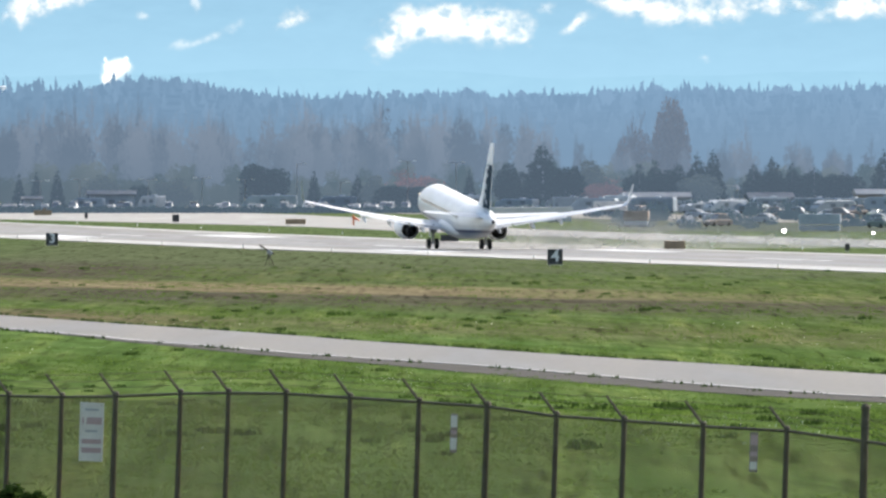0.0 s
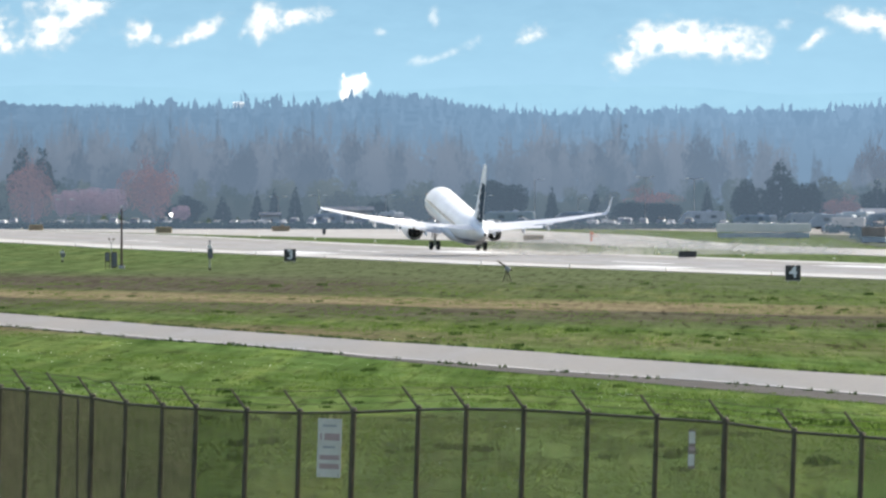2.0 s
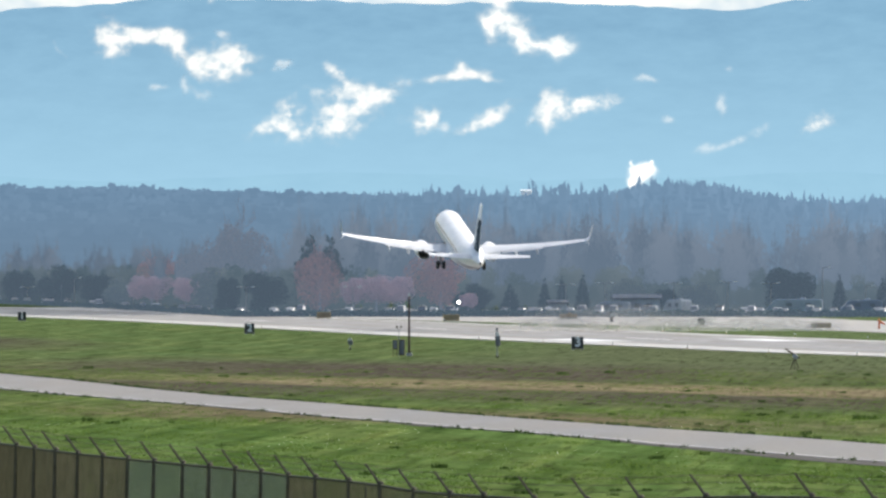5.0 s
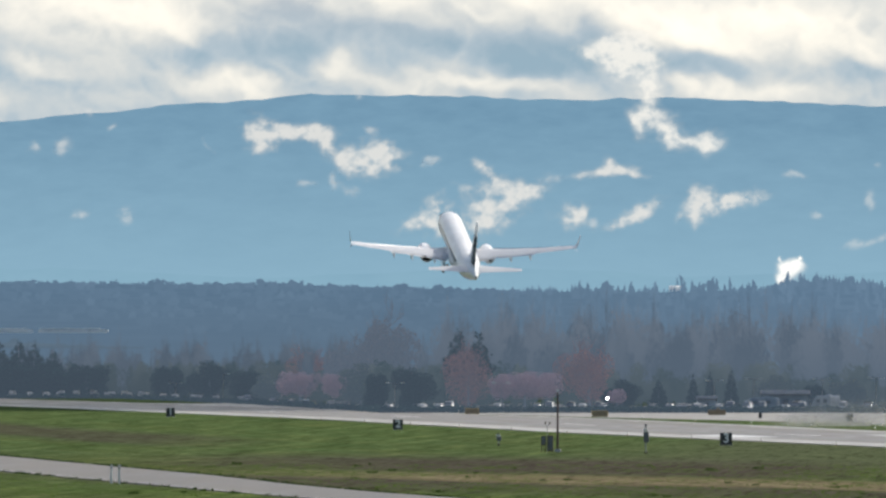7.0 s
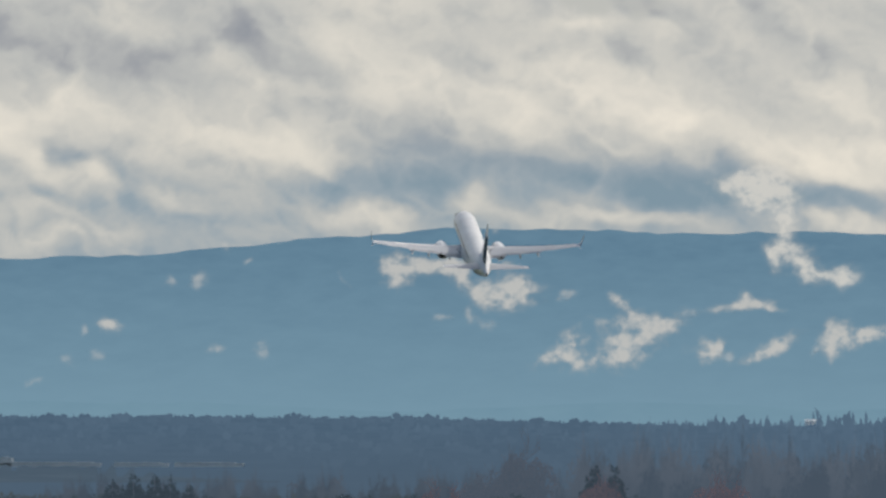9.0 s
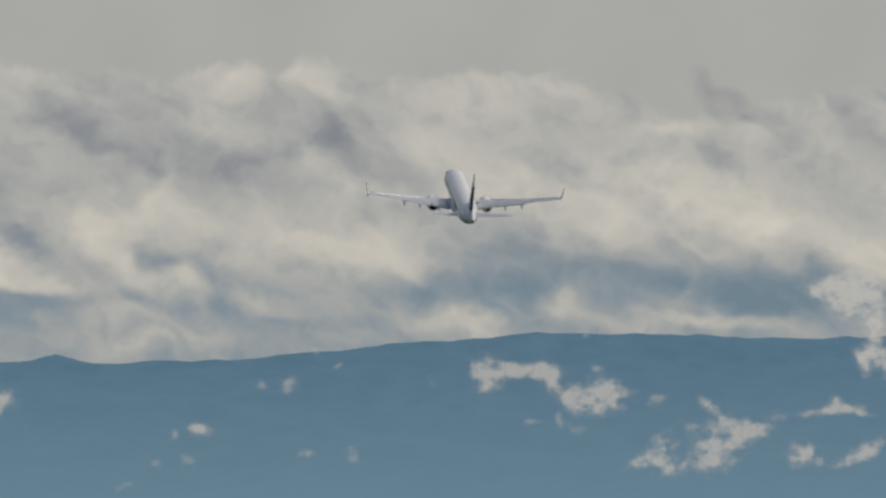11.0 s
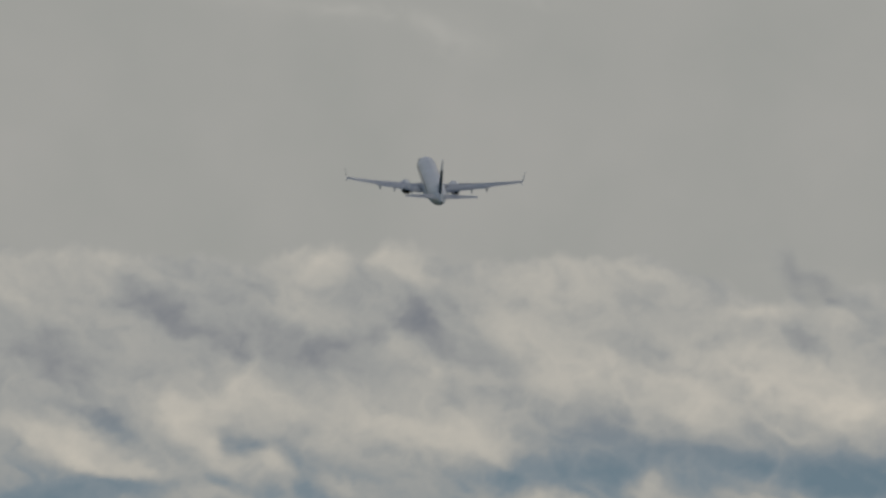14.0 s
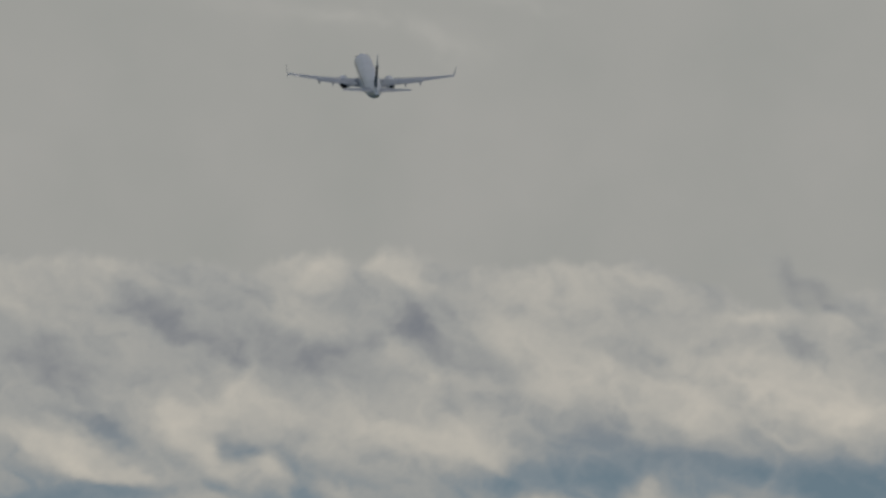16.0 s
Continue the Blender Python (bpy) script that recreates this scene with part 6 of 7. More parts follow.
def distance_sign(char, b, d):
    s = tagged(new("distance_sign"), "black runway distance sign with white numeral " + char, "sign", "runway distance signs")
    part("cabinet", box(0, 0, 0.88, 1.32, 0.34, 1.3, 0.03), BLACK, s)
    part("frame", box(0, -0.18, 0.2, 1.36, 0.06, 0.06, 0.01), METAL_GREY, s)
    n = new("numeral", text_mesh(char, 1.42))
    n.parent, n.location, n.rotation_euler = s, (0.02, -0.185, 0.9), (radians(90), 0, 0)
    tagged(n, "white numeral " + char)
    for x in (-0.45, 0.45):
        part("leg", rod((x, 0, -0.1), (x, 0, 0.3), 0.04, 0.04, 8), METAL_GREY, s)
    s.matrix_basis = Matrix.Translation(spot(b, d)) @ pose(0, 0, 0, 0, 0, 6)


for char, b, d in (("4", 8.5, 1156), ("3", -29.7, 1462), ("2", -54.66, 1767), ("1", -72.0, 2080)):
    distance_sign(char, b, d)


def guidance_sign(b, d, wide, high, face, word):
    s = tagged(new("taxiway_sign"), word, "sign", "taxiway signs")
    part("cabinet", box(0, 0, high / 2 + 0.18, wide, 0.3, high, 0.04), face, s)
    part("panel", box(0, -0.16, high / 2 + 0.18, wide * 0.9, 0.03, high * 0.78, 0.01), BLACK if face is BLACK else BROWN, s)
    for k in range(3):
        part("leg", rod(((k - 1) * wide * 0.36, 0, -0.1), ((k - 1) * wide * 0.36, 0, 0.22), 0.04, 0.04, 8), METAL_GREY, s)
    s.matrix_basis = Matrix.Translation(spot(b, d)) @ pose(0, 0, 0, 0, 0, 5)


for b, d, wide, high, face, word in ((-30.4, 2150, 2.9, 0.8, BROWN, "long brown taxiway sign seen from behind"), (-11.2, 1890, 2.9, 0.75, BROWN, "long brown taxiway sign seen from behind"), (17.6, 1395, 2.2, 0.85, BROWN, "brown taxiway sign seen from behind"),
                                     (-39.3, 2080, 2.6, 0.95, OCHRE, "ochre taxiway sign beside the paving"), (-49.0, 2180, 2.3, 0.95, OCHRE, "ochre taxiway sign beside the paving"), (0.5, 1530, 2.1, 0.75, BLACK, "dark taxiway sign seen from behind"),
                                     (-20.3, 1950, 1.0, 1.05, BLACK, "small dark runway sign box"), (-27.1, 2040, 0.5, 0.8, BLACK, "small dark marker box"), (30.7, 1370, 0.5, 0.7, BLACK, "small dark marker box"), (-30.3, 2150, 0.4, 1.1, BROWN, "short brown marker post")):
    guidance_sign(b, d, wide, high, face, word)


def mast(b, d, high):
    s = tagged(new("mast"), "slim dark red mast with obstruction light", "mast")
    part("pole", rod((0, 0, -0.2), (0, 0, high), 0.13, 0.09, 10), surface("dark red mast paint", (0.035, 0.02, 0.018), (0.07, 0.035, 0.03), 1.5, 0.7), s)
    part("crossbar", rod((-0.35, 0, high - 0.25), (0.35, 0, high - 0.25), 0.03, 0.03, 6), METAL_GREY, s)
    part("light", rod((0, 0, high), (0, 0, high + 0.3), 0.1, 0.07, 10), LAMP, s)
    part("base", box(0, 0, 0.15, 0.6, 0.6, 0.3, 0.05), METAL_GREY, s)
    s.matrix_basis = Matrix.Translation(spot(b, d))


mast(-42.5, 1362, 6.2)


def cabinet_station(b, d):
    s = tagged(new("instrument_cabinet"), "dark weather instrument cabinets with a twin-headed antenna", "cabinet")
    for x, w, z0, z1 in ((-0.5, 0.5, 0.75, 1.7), (0.22, 0.56, 0.12, 1.75)):
        c = part("cabinet", box(x, 0, (z0 + z1) / 2, w, 0.5, z1 - z0, 0.04), GALV, s)
        part("door", box(x, -0.27, (z0 + z1) / 2, w * 0.8, 0.03, (z1 - z0) * 0.85, 0.01), STEEL_DARK, c)
    for x in (-0.7, -0.32, 0.0, 0.44):
        part("leg", rod((x, 0, -0.1), (x, 0, 0.8 if x < -0.1 else 0.15), 0.045, 0.045, 6), GALV, s)
    part("antenna_pole", rod((-0.1, 0, 0), (-0.1, 0, 2.75), 0.05, 0.04, 6), METAL_GREY, s)
    for x in (-0.32, 0.12):
        part("antenna_head", rod((-0.1, 0, 2.7), (x, 0, 2.95), 0.04, 0.04, 6), METAL_GREY, s)
        part("sensor", box(x, 0, 3.05, 0.16, 0.16, 0.22, 0.04), GALV, s)
    s.matrix_basis = Matrix.Translation(spot(b, d))


STEEL_DARK = surface("dull painted steel", (0.08, 0.085, 0.1), (0.15, 0.155, 0.17), 2.0, 0.6)
cabinet_station(-43.2, 1356)


def sensor_post(b, d, high, word):
    s = tagged(new("sensor_post"), word, "instrument")
    part("pole", rod((0, 0, -0.1), (0, 0, high), 0.06, 0.05, 8), METAL_GREY, s)
    part("housing", box(0.06, 0, high * 0.55, 0.5, 0.4, high * 0.34, 0.06), STEEL_DARK, s)
    part("screen", box(-0.02, 0, high * 0.79, 0.42, 0.36, high * 0.12, 0.05), PAINT, s)
    part("cap", rod((0, 0, high * 0.92), (0, 0, high), 0.13, 0.1, 10), STEEL_DARK, s)
    part("arm", rod((-0.35, 0, high * 0.64), (0.3, 0, high * 0.74), 0.03, 0.03, 6), METAL_GREY, s)
    part("foot", box(0, 0, 0.05, 0.34, 0.3, 0.24, 0.02), GALV, s)
    s.matrix_basis = Matrix.Translation(spot(b, d))


sensor_post(-35.8, 1338, 3.0, "slim sensor post with a dark housing in the grass")
sensor_post(-47.0, 1480, 1.4, "small dark sensor post in the grass")


def tripod_light(b, d):
    s = tagged(new("approach_light"), "low grey tripod light with a slanted bar", "light")
    for x, y in ((-0.4, 0.2), (0.4, 0.2), (0, -0.4)):
        part("leg", rod((x, y, -0.05), (0, 0, 1.1), 0.05, 0.045, 6), GALV, s)
    part("bar", rod((-0.85, 0, 1.85), (0.45, 0, 1.0), 0.07, 0.07, 8), GALV, s)
    part("lamp_box", box(0.05, 0, 1.15, 0.5, 0.35, 0.36, 0.05, pose(0, 0, 0, 0, 30)), METAL_GREY, s)
    s.matrix_basis = Matrix.Translation(spot(b, d))


tripod_light(-13.2, 1166)


def wind_flag(b, d):
    s = tagged(new("wind_marker"), "small orange wind marker on a short post", "marker")
    part("post", rod((0, 0, -0.1), (0, 0, 1.5), 0.15, 0.1, 10), ORANGE, s)
    part("sock", lathe([(0, 0.22, 0.22, 0, 0), (0.5, 0.17, 0.17, 0, -0.18), (1.0, 0.1, 0.1, 0, -0.45)], sides=12), ORANGE, s).matrix_basis = pose(-0.1, 0, 1.15, 0, 0, -70)
    s.matrix_basis = Matrix.Translation(spot(b, d))


wind_flag(-6.8, 1890)


def edge_light(s_, n_):
    p = on_strip(s_, n_)
    s = tagged(new("edge_light"), "small white runway edge light", "light", "runway edge lights")
    part("stem", rod((0, 0, -0.05), (0, 0, 0.3), 0.04, 0.04, 6), OCHRE, s)
    part("lens", rod((0, 0, 0.3), (0, 0, 0.48), 0.1, 0.07, 8), LAMP, s)
    s.matrix_basis = Matrix.Translation(p)
    return s


first_light = edge_light(-240, -1.5)
for k in range(1, 24):
    copy_thing(first_light, Matrix.Translation(on_strip(-240 + 60 * k, -1.5)))
for k in range(24):
    copy_thing(first_light, Matrix.Translation(on_strip(-240 + 60 * k, 48)))


def marker_post(b, d):
    s = tagged(new("marker_post"), "slim white marker post beside the road", "post", "road marker posts")
    part("stake", box(0, 0, 0.65, 0.16, 0.06, 1.5, 0.02), PAINT, s)
    part("band", box(0, -0.035, 1.2, 0.165, 0.02, 0.18), SIGN_GREY, s)
    s.matrix_basis = Matrix.Translation(spot(b, d))


marker_post(-76.5, 985)
marker_post(-75.9, 982)

# runway paint and tyre marks
for s0 in (-520, -300, -80, 140, 360, 580, 800, 1020):
    lane("centre_line", s0, s0 + 40, 22.5, 23.4, PAINT, 0.056, "worn white runway centre line", "paint")
lane("edge_line", -880, 1700, 1.0, 1.9, PAINT, 0.056, "worn white runway edge line", "paint")
lane("edge_line", -880, 1700, 44.1, 45.0, PAINT, 0.056, "worn white runway edge line", "paint")
for s0, n0, n1 in ((60, 9, 13), (60, 32, 36), (330, 8, 14), (330, 31, 37)):
    lane("touchdown_mark", s0, s0 + 45, n0, n1, PAINT, 0.057, "white block marking on the runway", "paint")
lane("tyre_marks", -700, 1500, 14, 20, RUBBER, 0.055, "dark tyre rubber streaks", "rubber")
lane("tyre_marks", -700, 1500, 26, 32, RUBBER, 0.055, "dark tyre rubber streaks", "rubber")

# ---- rough grass: tufts over the nearer field ----
TUFT = leaf("grass tufts", (0.064, 0.108, 0.022), (0.094, 0.148, 0.032), 0.75)
WEED = leaf("dark weeds", (0.028, 0.055, 0.014), (0.055, 0.09, 0.022), 0.5)
FLOWER_SPARKLE = surface("pale flowers and sparkle specks", (0.6, 0.6, 0.5), (0.8, 0.8, 0.72), 0.5, 0.7)


def tufts(name, material, count, y0, y1, h0, h1, blades, label, clumped=0.0, seed=1, spread=0.5):
    """Blades in small clumps, scattered where a patchy noise lets them grow."""
    rng = np.random.default_rng(seed)
    y = y0 * (y1 / y0) ** rng.random(count * 4)
    x = rng.uniform(-92, 40, count * 4) * y / 1000
    lo = np.interp(y, [r[0] for r in ROAD_ROWS], [r[1] for r in ROAD_ROWS])
    hi = np.interp(y, [r[0] for r in ROAD_ROWS], [r[2] for r in ROAD_ROWS])
    keep = ((x < lo - 3.0) | (x > hi + 0.6)) & ((EDGE.y - y) * ACROSS.y - x * ACROSS.x > 1.5)
    keep &= billow(x * 0.12, y * 0.03, 3, seed) > clumped
    x, y = x[keep][:count], y[keep][:count]
    n = len(x)
    ground = 0.9 * np.exp(-((y - 415) / 55) ** 2) + np.interp(y, [1100, 1250, 1446], [0.0, -0.08, -0.25])
    s = rng.uniform(h0, h1, n) * (1 + 0.8 * billow(x * 0.3, y * 0.05, 3, seed + 9))
    s, z = np.repeat(s, blades), np.repeat(ground, blades)
    bx, by = np.repeat(x, blades) + rng.normal(0, 1, n * blades) * s * spread, np.repeat(y, blades) + rng.normal(0, 1, n * blades) * s * spread * 2
    a, w = rng.uniform(0, 6.28, n * blades), s * rng.uniform(0.15, 0.35, n * blades) * (1 + 0.2 * spread)
    one = np.stack([bx - w * np.cos(a), by - w * np.sin(a), z - 0.02], 1)
    two = np.stack([bx + w * np.cos(a), by + w * np.sin(a), z - 0.02], 1)
    tip = np.stack([bx + rng.normal(0, 1, n * blades) * s * 0.35, by, z + s * rng.uniform(0.6, 1.1, n * blades)], 1)
    v = np.stack([one, two, tip], 1).reshape(-1, 3)
    tagged(new(name, mesh_of(name, v.tolist(), np.arange(len(v)).reshape(-1, 3).tolist(), material)), label, "grass", kind="stuff")


tufts("grass_tufts", TUFT, 42000, 285, 1180, 0.03, 0.1, 8, "uneven tufts of green grass", -0.3, 1, 3.0)
tufts("weeds", WEED, 300, 330, 1180, 0.1, 0.24, 34, "scattered dark weeds in the grass", 0.05, 2, 0.9)
rng_edge = np.random.default_rng(8)
ev, ef = [], []
for edge, out in ((road_a, -1), (road_b, 1)):
    for _ in range(500 if out < 0 else 2200):
        k = rng_edge.integers(len(edge) - 1)
        p = edge[k].lerp(edge[k + 1], rng_edge.random())
        if noise.noise(Vector((p.y * 0.11, out * 5, 0))) < -0.1:
            continue
        s = rng_edge.uniform(0.06, 0.22)
        x, y = p.x + out * abs(rng_edge.normal(0.1, 0.5)), p.y
        for _ in range(5):
            o = len(ev)
            w = s * 0.3
            bx, by = x + rng_edge.normal(0, s * 0.6), y + rng_edge.normal(0, s)
            ev += [(bx - w, by, p.z - 0.02), (bx + w, by + w, p.z - 0.02), (bx + rng_edge.normal(0, w), by, p.z + s * rng_edge.uniform(0.6, 1.1))]
            ef.append((o, o + 1, o + 2))
tagged(new("verge_grass", mesh_of("verge_grass", ev, ef, WEED)), "ragged dark grass along the road's edges", "grass", kind="stuff")
# flowers, with more pale specks added as painted sparkle of dew and wire
tufts("flower_specks", FLOWER_SPARKLE, 1700, 290, 760, 0.035, 0.065, 2, "tiny pale flowers and white sparkle specks in the grass", 0.1, 3)


def bush(b, d, size):
    t = tagged(new("bush"), "small dark bush growing by the fence", "bush")
    rng = np.random.default_rng(int(d))
    part("stem", rod((0, 0, -0.3), (0, 0, 5), 0.5, 0.2, 6), BARK, t)
    part("foliage", leafy(rng, lumps(rng, 20, 0.75, 0.02, 0.8), 900, 1.1), WEED, t)
    t.matrix_basis = Matrix.Translation(spot(b, d)) @ Matrix.Diagonal((size / 10, size / 10, size / 11, 1))


bush(-32.2, 326, 1.3)
bush(-60.6, 392, 1.6)


# ---- the airliner ----
def livery():
    """White paint over a navy cheat line and a grey belly."""
    m, n, l, b = nodes_of("airliner paint")
    co = n.new("ShaderNodeTexCoord")
    sep = n.new("ShaderNodeSeparateXYZ")
    l.new(co.outputs["Object"], sep.inputs[0])
    t = n.new("ShaderNodeTexNoise")
    t.inputs["Scale"].default_value, t.inputs["Detail"].default_value = 0.5, 6
    l.new(co.outputs["Object"], t.inputs["Vector"])
    z = math_node(n, l, 'MULTIPLY_ADD', t.outputs[0], 0.03, sep.outputs["Z"])
    # the line sweeps up along the rear body
    back = n.new("ShaderNodeMapRange")
    back.inputs["From Min"].default_value, back.inputs["From Max"].default_value = -8, -21
    back.inputs["To Min"].default_value, back.inputs["To Max"].default_value = 0, -1.0
    l.new(sep.outputs["Y"], back.inputs["Value"])
    z = math_node(n, l, 'ADD', z, back.outputs[0])
    c = ramp(n, [(0.0, (0.3, 0.35, 0.43)), (0.17, (0.03, 0.05, 0.12)), (0.235, (0.62, 0.65, 0.7)), (0.27, (0.8, 0.8, 0.79))])
    c.color_ramp.interpolation = 'CONSTANT'
    l.new(math_node(n, l, 'MULTIPLY_ADD', z, 0.25, 0.5), c.inputs["Fac"])
    dirt = ramp(n, [(0.3, (0.86, 0.86, 0.85)), (0.62, (1, 1, 1))])
    l.new(t.outputs[0], dirt.inputs["Fac"])
    mu = n.new("ShaderNodeMixRGB")
    mu.blend_type = 'MULTIPLY'
    mu.inputs["Fac"].default_value = 1
    l.new(c.outputs[0], mu.inputs[1])
    l.new(dirt.outputs[0], mu.inputs[2])
    l.new(mu.outputs[0], b.inputs["Base Color"])
    b.inputs["Roughness"].default_value = 0.28
    return m


BODY = livery()
WHITE = surface("white wing paint", (0.7, 0.71, 0.72), (0.82, 0.82, 0.82), 0.4, 0.3)
WING_GREY = surface("pale grey wing paint", (0.45, 0.46, 0.475), (0.57, 0.575, 0.58), 0.4, 0.3)
WING = surface("grey wing paint", (0.56, 0.57, 0.58), (0.7, 0.7, 0.7), 0.5, 0.35, fine=10)
NAVY = surface("navy tail paint", (0.02, 0.042, 0.062), (0.035, 0.068, 0.095), 0.5, 0.7, spec=0.1)
PALE = surface("pale tail drawing", (0.3, 0.34, 0.4), (0.55, 0.58, 0.62), 1.5, 0.35)
METAL = surface("bare metal", (0.45, 0.45, 0.46), (0.7, 0.7, 0.7), 1.2, 0.25, 1.0)
DARK = surface("sooty metal", (0.015, 0.015, 0.017), (0.05, 0.048, 0.045), 2.0, 0.55, 0.6)
TYRE = surface("tyre rubber", (0.012, 0.012, 0.013), (0.03, 0.03, 0.03), 6.0, 0.85)
STRUT = surface("grey gear paint", (0.22, 0.22, 0.23), (0.4, 0.4, 0.41), 2.0, 0.45)
GLASS = surface("dark cabin glass", (0.01, 0.012, 0.016), (0.03, 0.033, 0.04), 3.0, 0.08)


def foil(sections, upright=False):
    """A lofted wing; each section is (out, leading edge, chord, height, thickness)."""
    shape = [(0, 0.02), (0.06, 0.55), (0.2, 0.95), (0.38, 1.0), (0.65, 0.62), (0.88, 0.22), (1, 0.03),
             (1, -0.03), (0.8, -0.2), (0.5, -0.42), (0.25, -0.5), (0.06, -0.35)]
    v, fc, k = [], [], len(shape)
    for out, le, ch, z, th in sections:
        for c, h in shape:
            p = (h * th * 0.5, le - c * ch, out) if upright else (out, le - c * ch, z + h * th * 0.5)
            v.append(p)
    for i in range(len(sections) - 1):
        for j in range(k):
            q = (j + 1) % k
            fc.append((i * k + j, i * k + q, (i + 1) * k + q, (i + 1) * k + j))
    fc += [tuple(range(k)), tuple((len(sections) - 1) * k + j for j in reversed(range(k)))]
    return v, fc


def mirrored(data):
    return [(-x, y, z) for x, y, z in data[0]], [tuple(reversed(q)) for q in data[1]]


def wing_z(x):
    return -1.5 + 0.115 * (x - 1.7) + 1.05 * (x / 17.0) ** 2


def wheel(parent, x, y, z, r, w):
    t = smooth(part("tyre", lathe([(-w / 2, r * 0.62, r * 0.62, 0, 0), (-w / 2, r * 0.9, r * 0.9, 0, 0), (-w * 0.35, r, r, 0, 0), (w * 0.35, r, r, 0, 0),
                                   (w / 2, r * 0.9, r * 0.9, 0, 0), (w / 2, r * 0.62, r * 0.62, 0, 0)], sides=20), TYRE, parent), 40)
    h = smooth(part("rim", lathe([(-w * 0.52, r * 0.3, r * 0.3, 0, 0), (-w * 0.4, r * 0.6, r * 0.6, 0, 0), (w * 0.4, r * 0.6, r * 0.6, 0, 0), (w * 0.52, r * 0.3, r * 0.3, 0, 0)], sides=16), STRUT, parent), 40)
    for o in (t, h):
        o.location = (x, y, z)
        o.rotation_euler = (0, 0, radians(90))


def build_jet():
    jet = tagged(new("airliner"), "white twin-engine airliner with navy tail taking off", "airplane")
    hull = lathe([(21.2, 0.05, 0.05, 0, -0.58), (21.05, 0.3, 0.28, 0, -0.55), (20.7, 0.58, 0.55, 0, -0.5), (20.0, 0.95, 0.93, 0, -0.4), (19.0, 1.3, 1.33, 0, -0.26),
                  (17.8, 1.6, 1.64, 0, -0.2), (16.4, 1.8, 1.87, 0, -0.08), (14.8, 1.88, 2.0, 0, 0), (8, 1.88, 2.0, 0, 0), (0, 1.88, 2.0, 0, 0), (-7.5, 1.88, 2.0, 0, 0),
                  (-10, 1.82, 1.92, 0, 0.05), (-12.5, 1.66, 1.74, 0, 0.18), (-15, 1.36, 1.43, 0, 0.38), (-17.2, 0.98, 1.07, 0, 0.58), (-19.2, 0.6, 0.7, 0, 0.74),
                  (-20.5, 0.34, 0.42, 0, 0.82), (-20.95, 0.2, 0.26, 0, 0.86)], sides=48)
    fus = smooth(part("fuselage", hull, BODY, jet, "white fuselage with a navy line and grey belly"), 50)
    part("exhaust_cone", lathe([(-20.9, 0.17, 0.22, 0, 0.86), (-21.15, 0.13, 0.17, 0, 0.88)], sides=16), DARK, fus)
    smooth(part("belly_fairing", lathe([(7.5, 0.3, 0.2, 0, -1.7), (5.5, 1.5, 0.75, 0, -1.5), (2, 2.05, 1.15, 0, -1.3), (-3, 2.05, 1.15, 0, -1.3), (-6, 1.4, 0.7, 0, -1.5), (-8, 0.2, 0.15, 0, -1.8)]), WING, jet), 60)
    pane = mesh_of("window", [(0, -0.13, -0.18), (0, 0.13, -0.18), (0, 0.16, 0), (0, 0.13, 0.18), (0, -0.13, 0.18), (0, -0.16, 0)], [(0, 1, 2, 3, 4, 5)], GLASS)
    for side in (-1, 1):
        for i in range(46):
            w = new("window", pane)
            w.parent = fus
            w.location = (side * 1.87, 14.0 - 0.52 * i, 0.42)
            w.rotation_euler = (0, side * radians(-12), 0)
        for k in range(3):
            w = part("cockpit_window", box(0, 0, 0, 0.5, 0.03, 0.42, 0.01), GLASS, fus)
            w.location, w.rotation_euler = (side * (0.28 + 0.46 * k), 19.35 - 0.34 * k * k * 0.6, 0.55), (radians(-42), 0, side * radians(-22 * k))
    for side, word in ((-1, "left"), (1, "right")):
        turn = (lambda d: d) if side > 0 else mirrored
        xs_ = [1.5, 3.2, 5.6, 8.5, 11.5, 14.5, 17.0]
        les = [6.6, 5.2, 3.9, 2.35, 0.8, -0.75, -2.0]
        chs = [7.8, 6.3, 4.6, 3.8, 3.05, 2.3, 1.65]
        wing = smooth(part("wing", turn(foil([(x, le, c, wing_z(x), 0.11 * c) for x, le, c in zip(xs_, les, chs)])), WING_GREY, jet, "swept pale grey wing"), 40)
        z = wing_z(17.0)
        part("leading_edge", turn(foil([(x, le + 0.06, 0.3, wing_z(x) + 0.02, 0.075 * c) for x, le, c in zip(xs_[2:], les[2:], chs[2:])])), METAL, wing, "polished metal slat")
        smooth(part("winglet", turn(foil_path([(17.0, -2.0, 1.75, z, 0.2), (17.35, -2.3, 1.6, z + 0.12, 0.17), (17.62, -2.75, 1.4, z + 0.55, 0.14), (17.78, -3.5, 1.0, z + 1.5, 0.1), (17.9, -4.3, 0.6, z + 2.4, 0.06)])), PALE, wing, "blended winglet"), 50)
        smooth(part("winglet_strake", turn(foil_path([(17.2, -2.5, 1.2, z + 0.02, 0.14), (17.42, -2.9, 0.85, z - 0.22, 0.1), (17.6, -3.3, 0.4, z - 0.5, 0.05)])), PALE, wing), 50)
        for x0, x1 in ((2.3, 5.5), (5.7, 11.2)):
            secs = []
            for x in (x0, x1):
                le, c = float(np.interp(x, xs_, les)), float(np.interp(x, xs_, chs))
                secs.append((x, le - c * 0.9, 0.16 * c + 0.1, wing_z(x) - 0.05, 0.12))
            v, fc = foil(secs)
            tilt = math.tan(radians(9))
            v = [(x, y, zz + (y - (secs[0][1] if x < (x0 + x1) / 2 else secs[1][1])) * tilt) for x, y, zz in v]
            part("flap", turn((v, fc)), WING, wing)
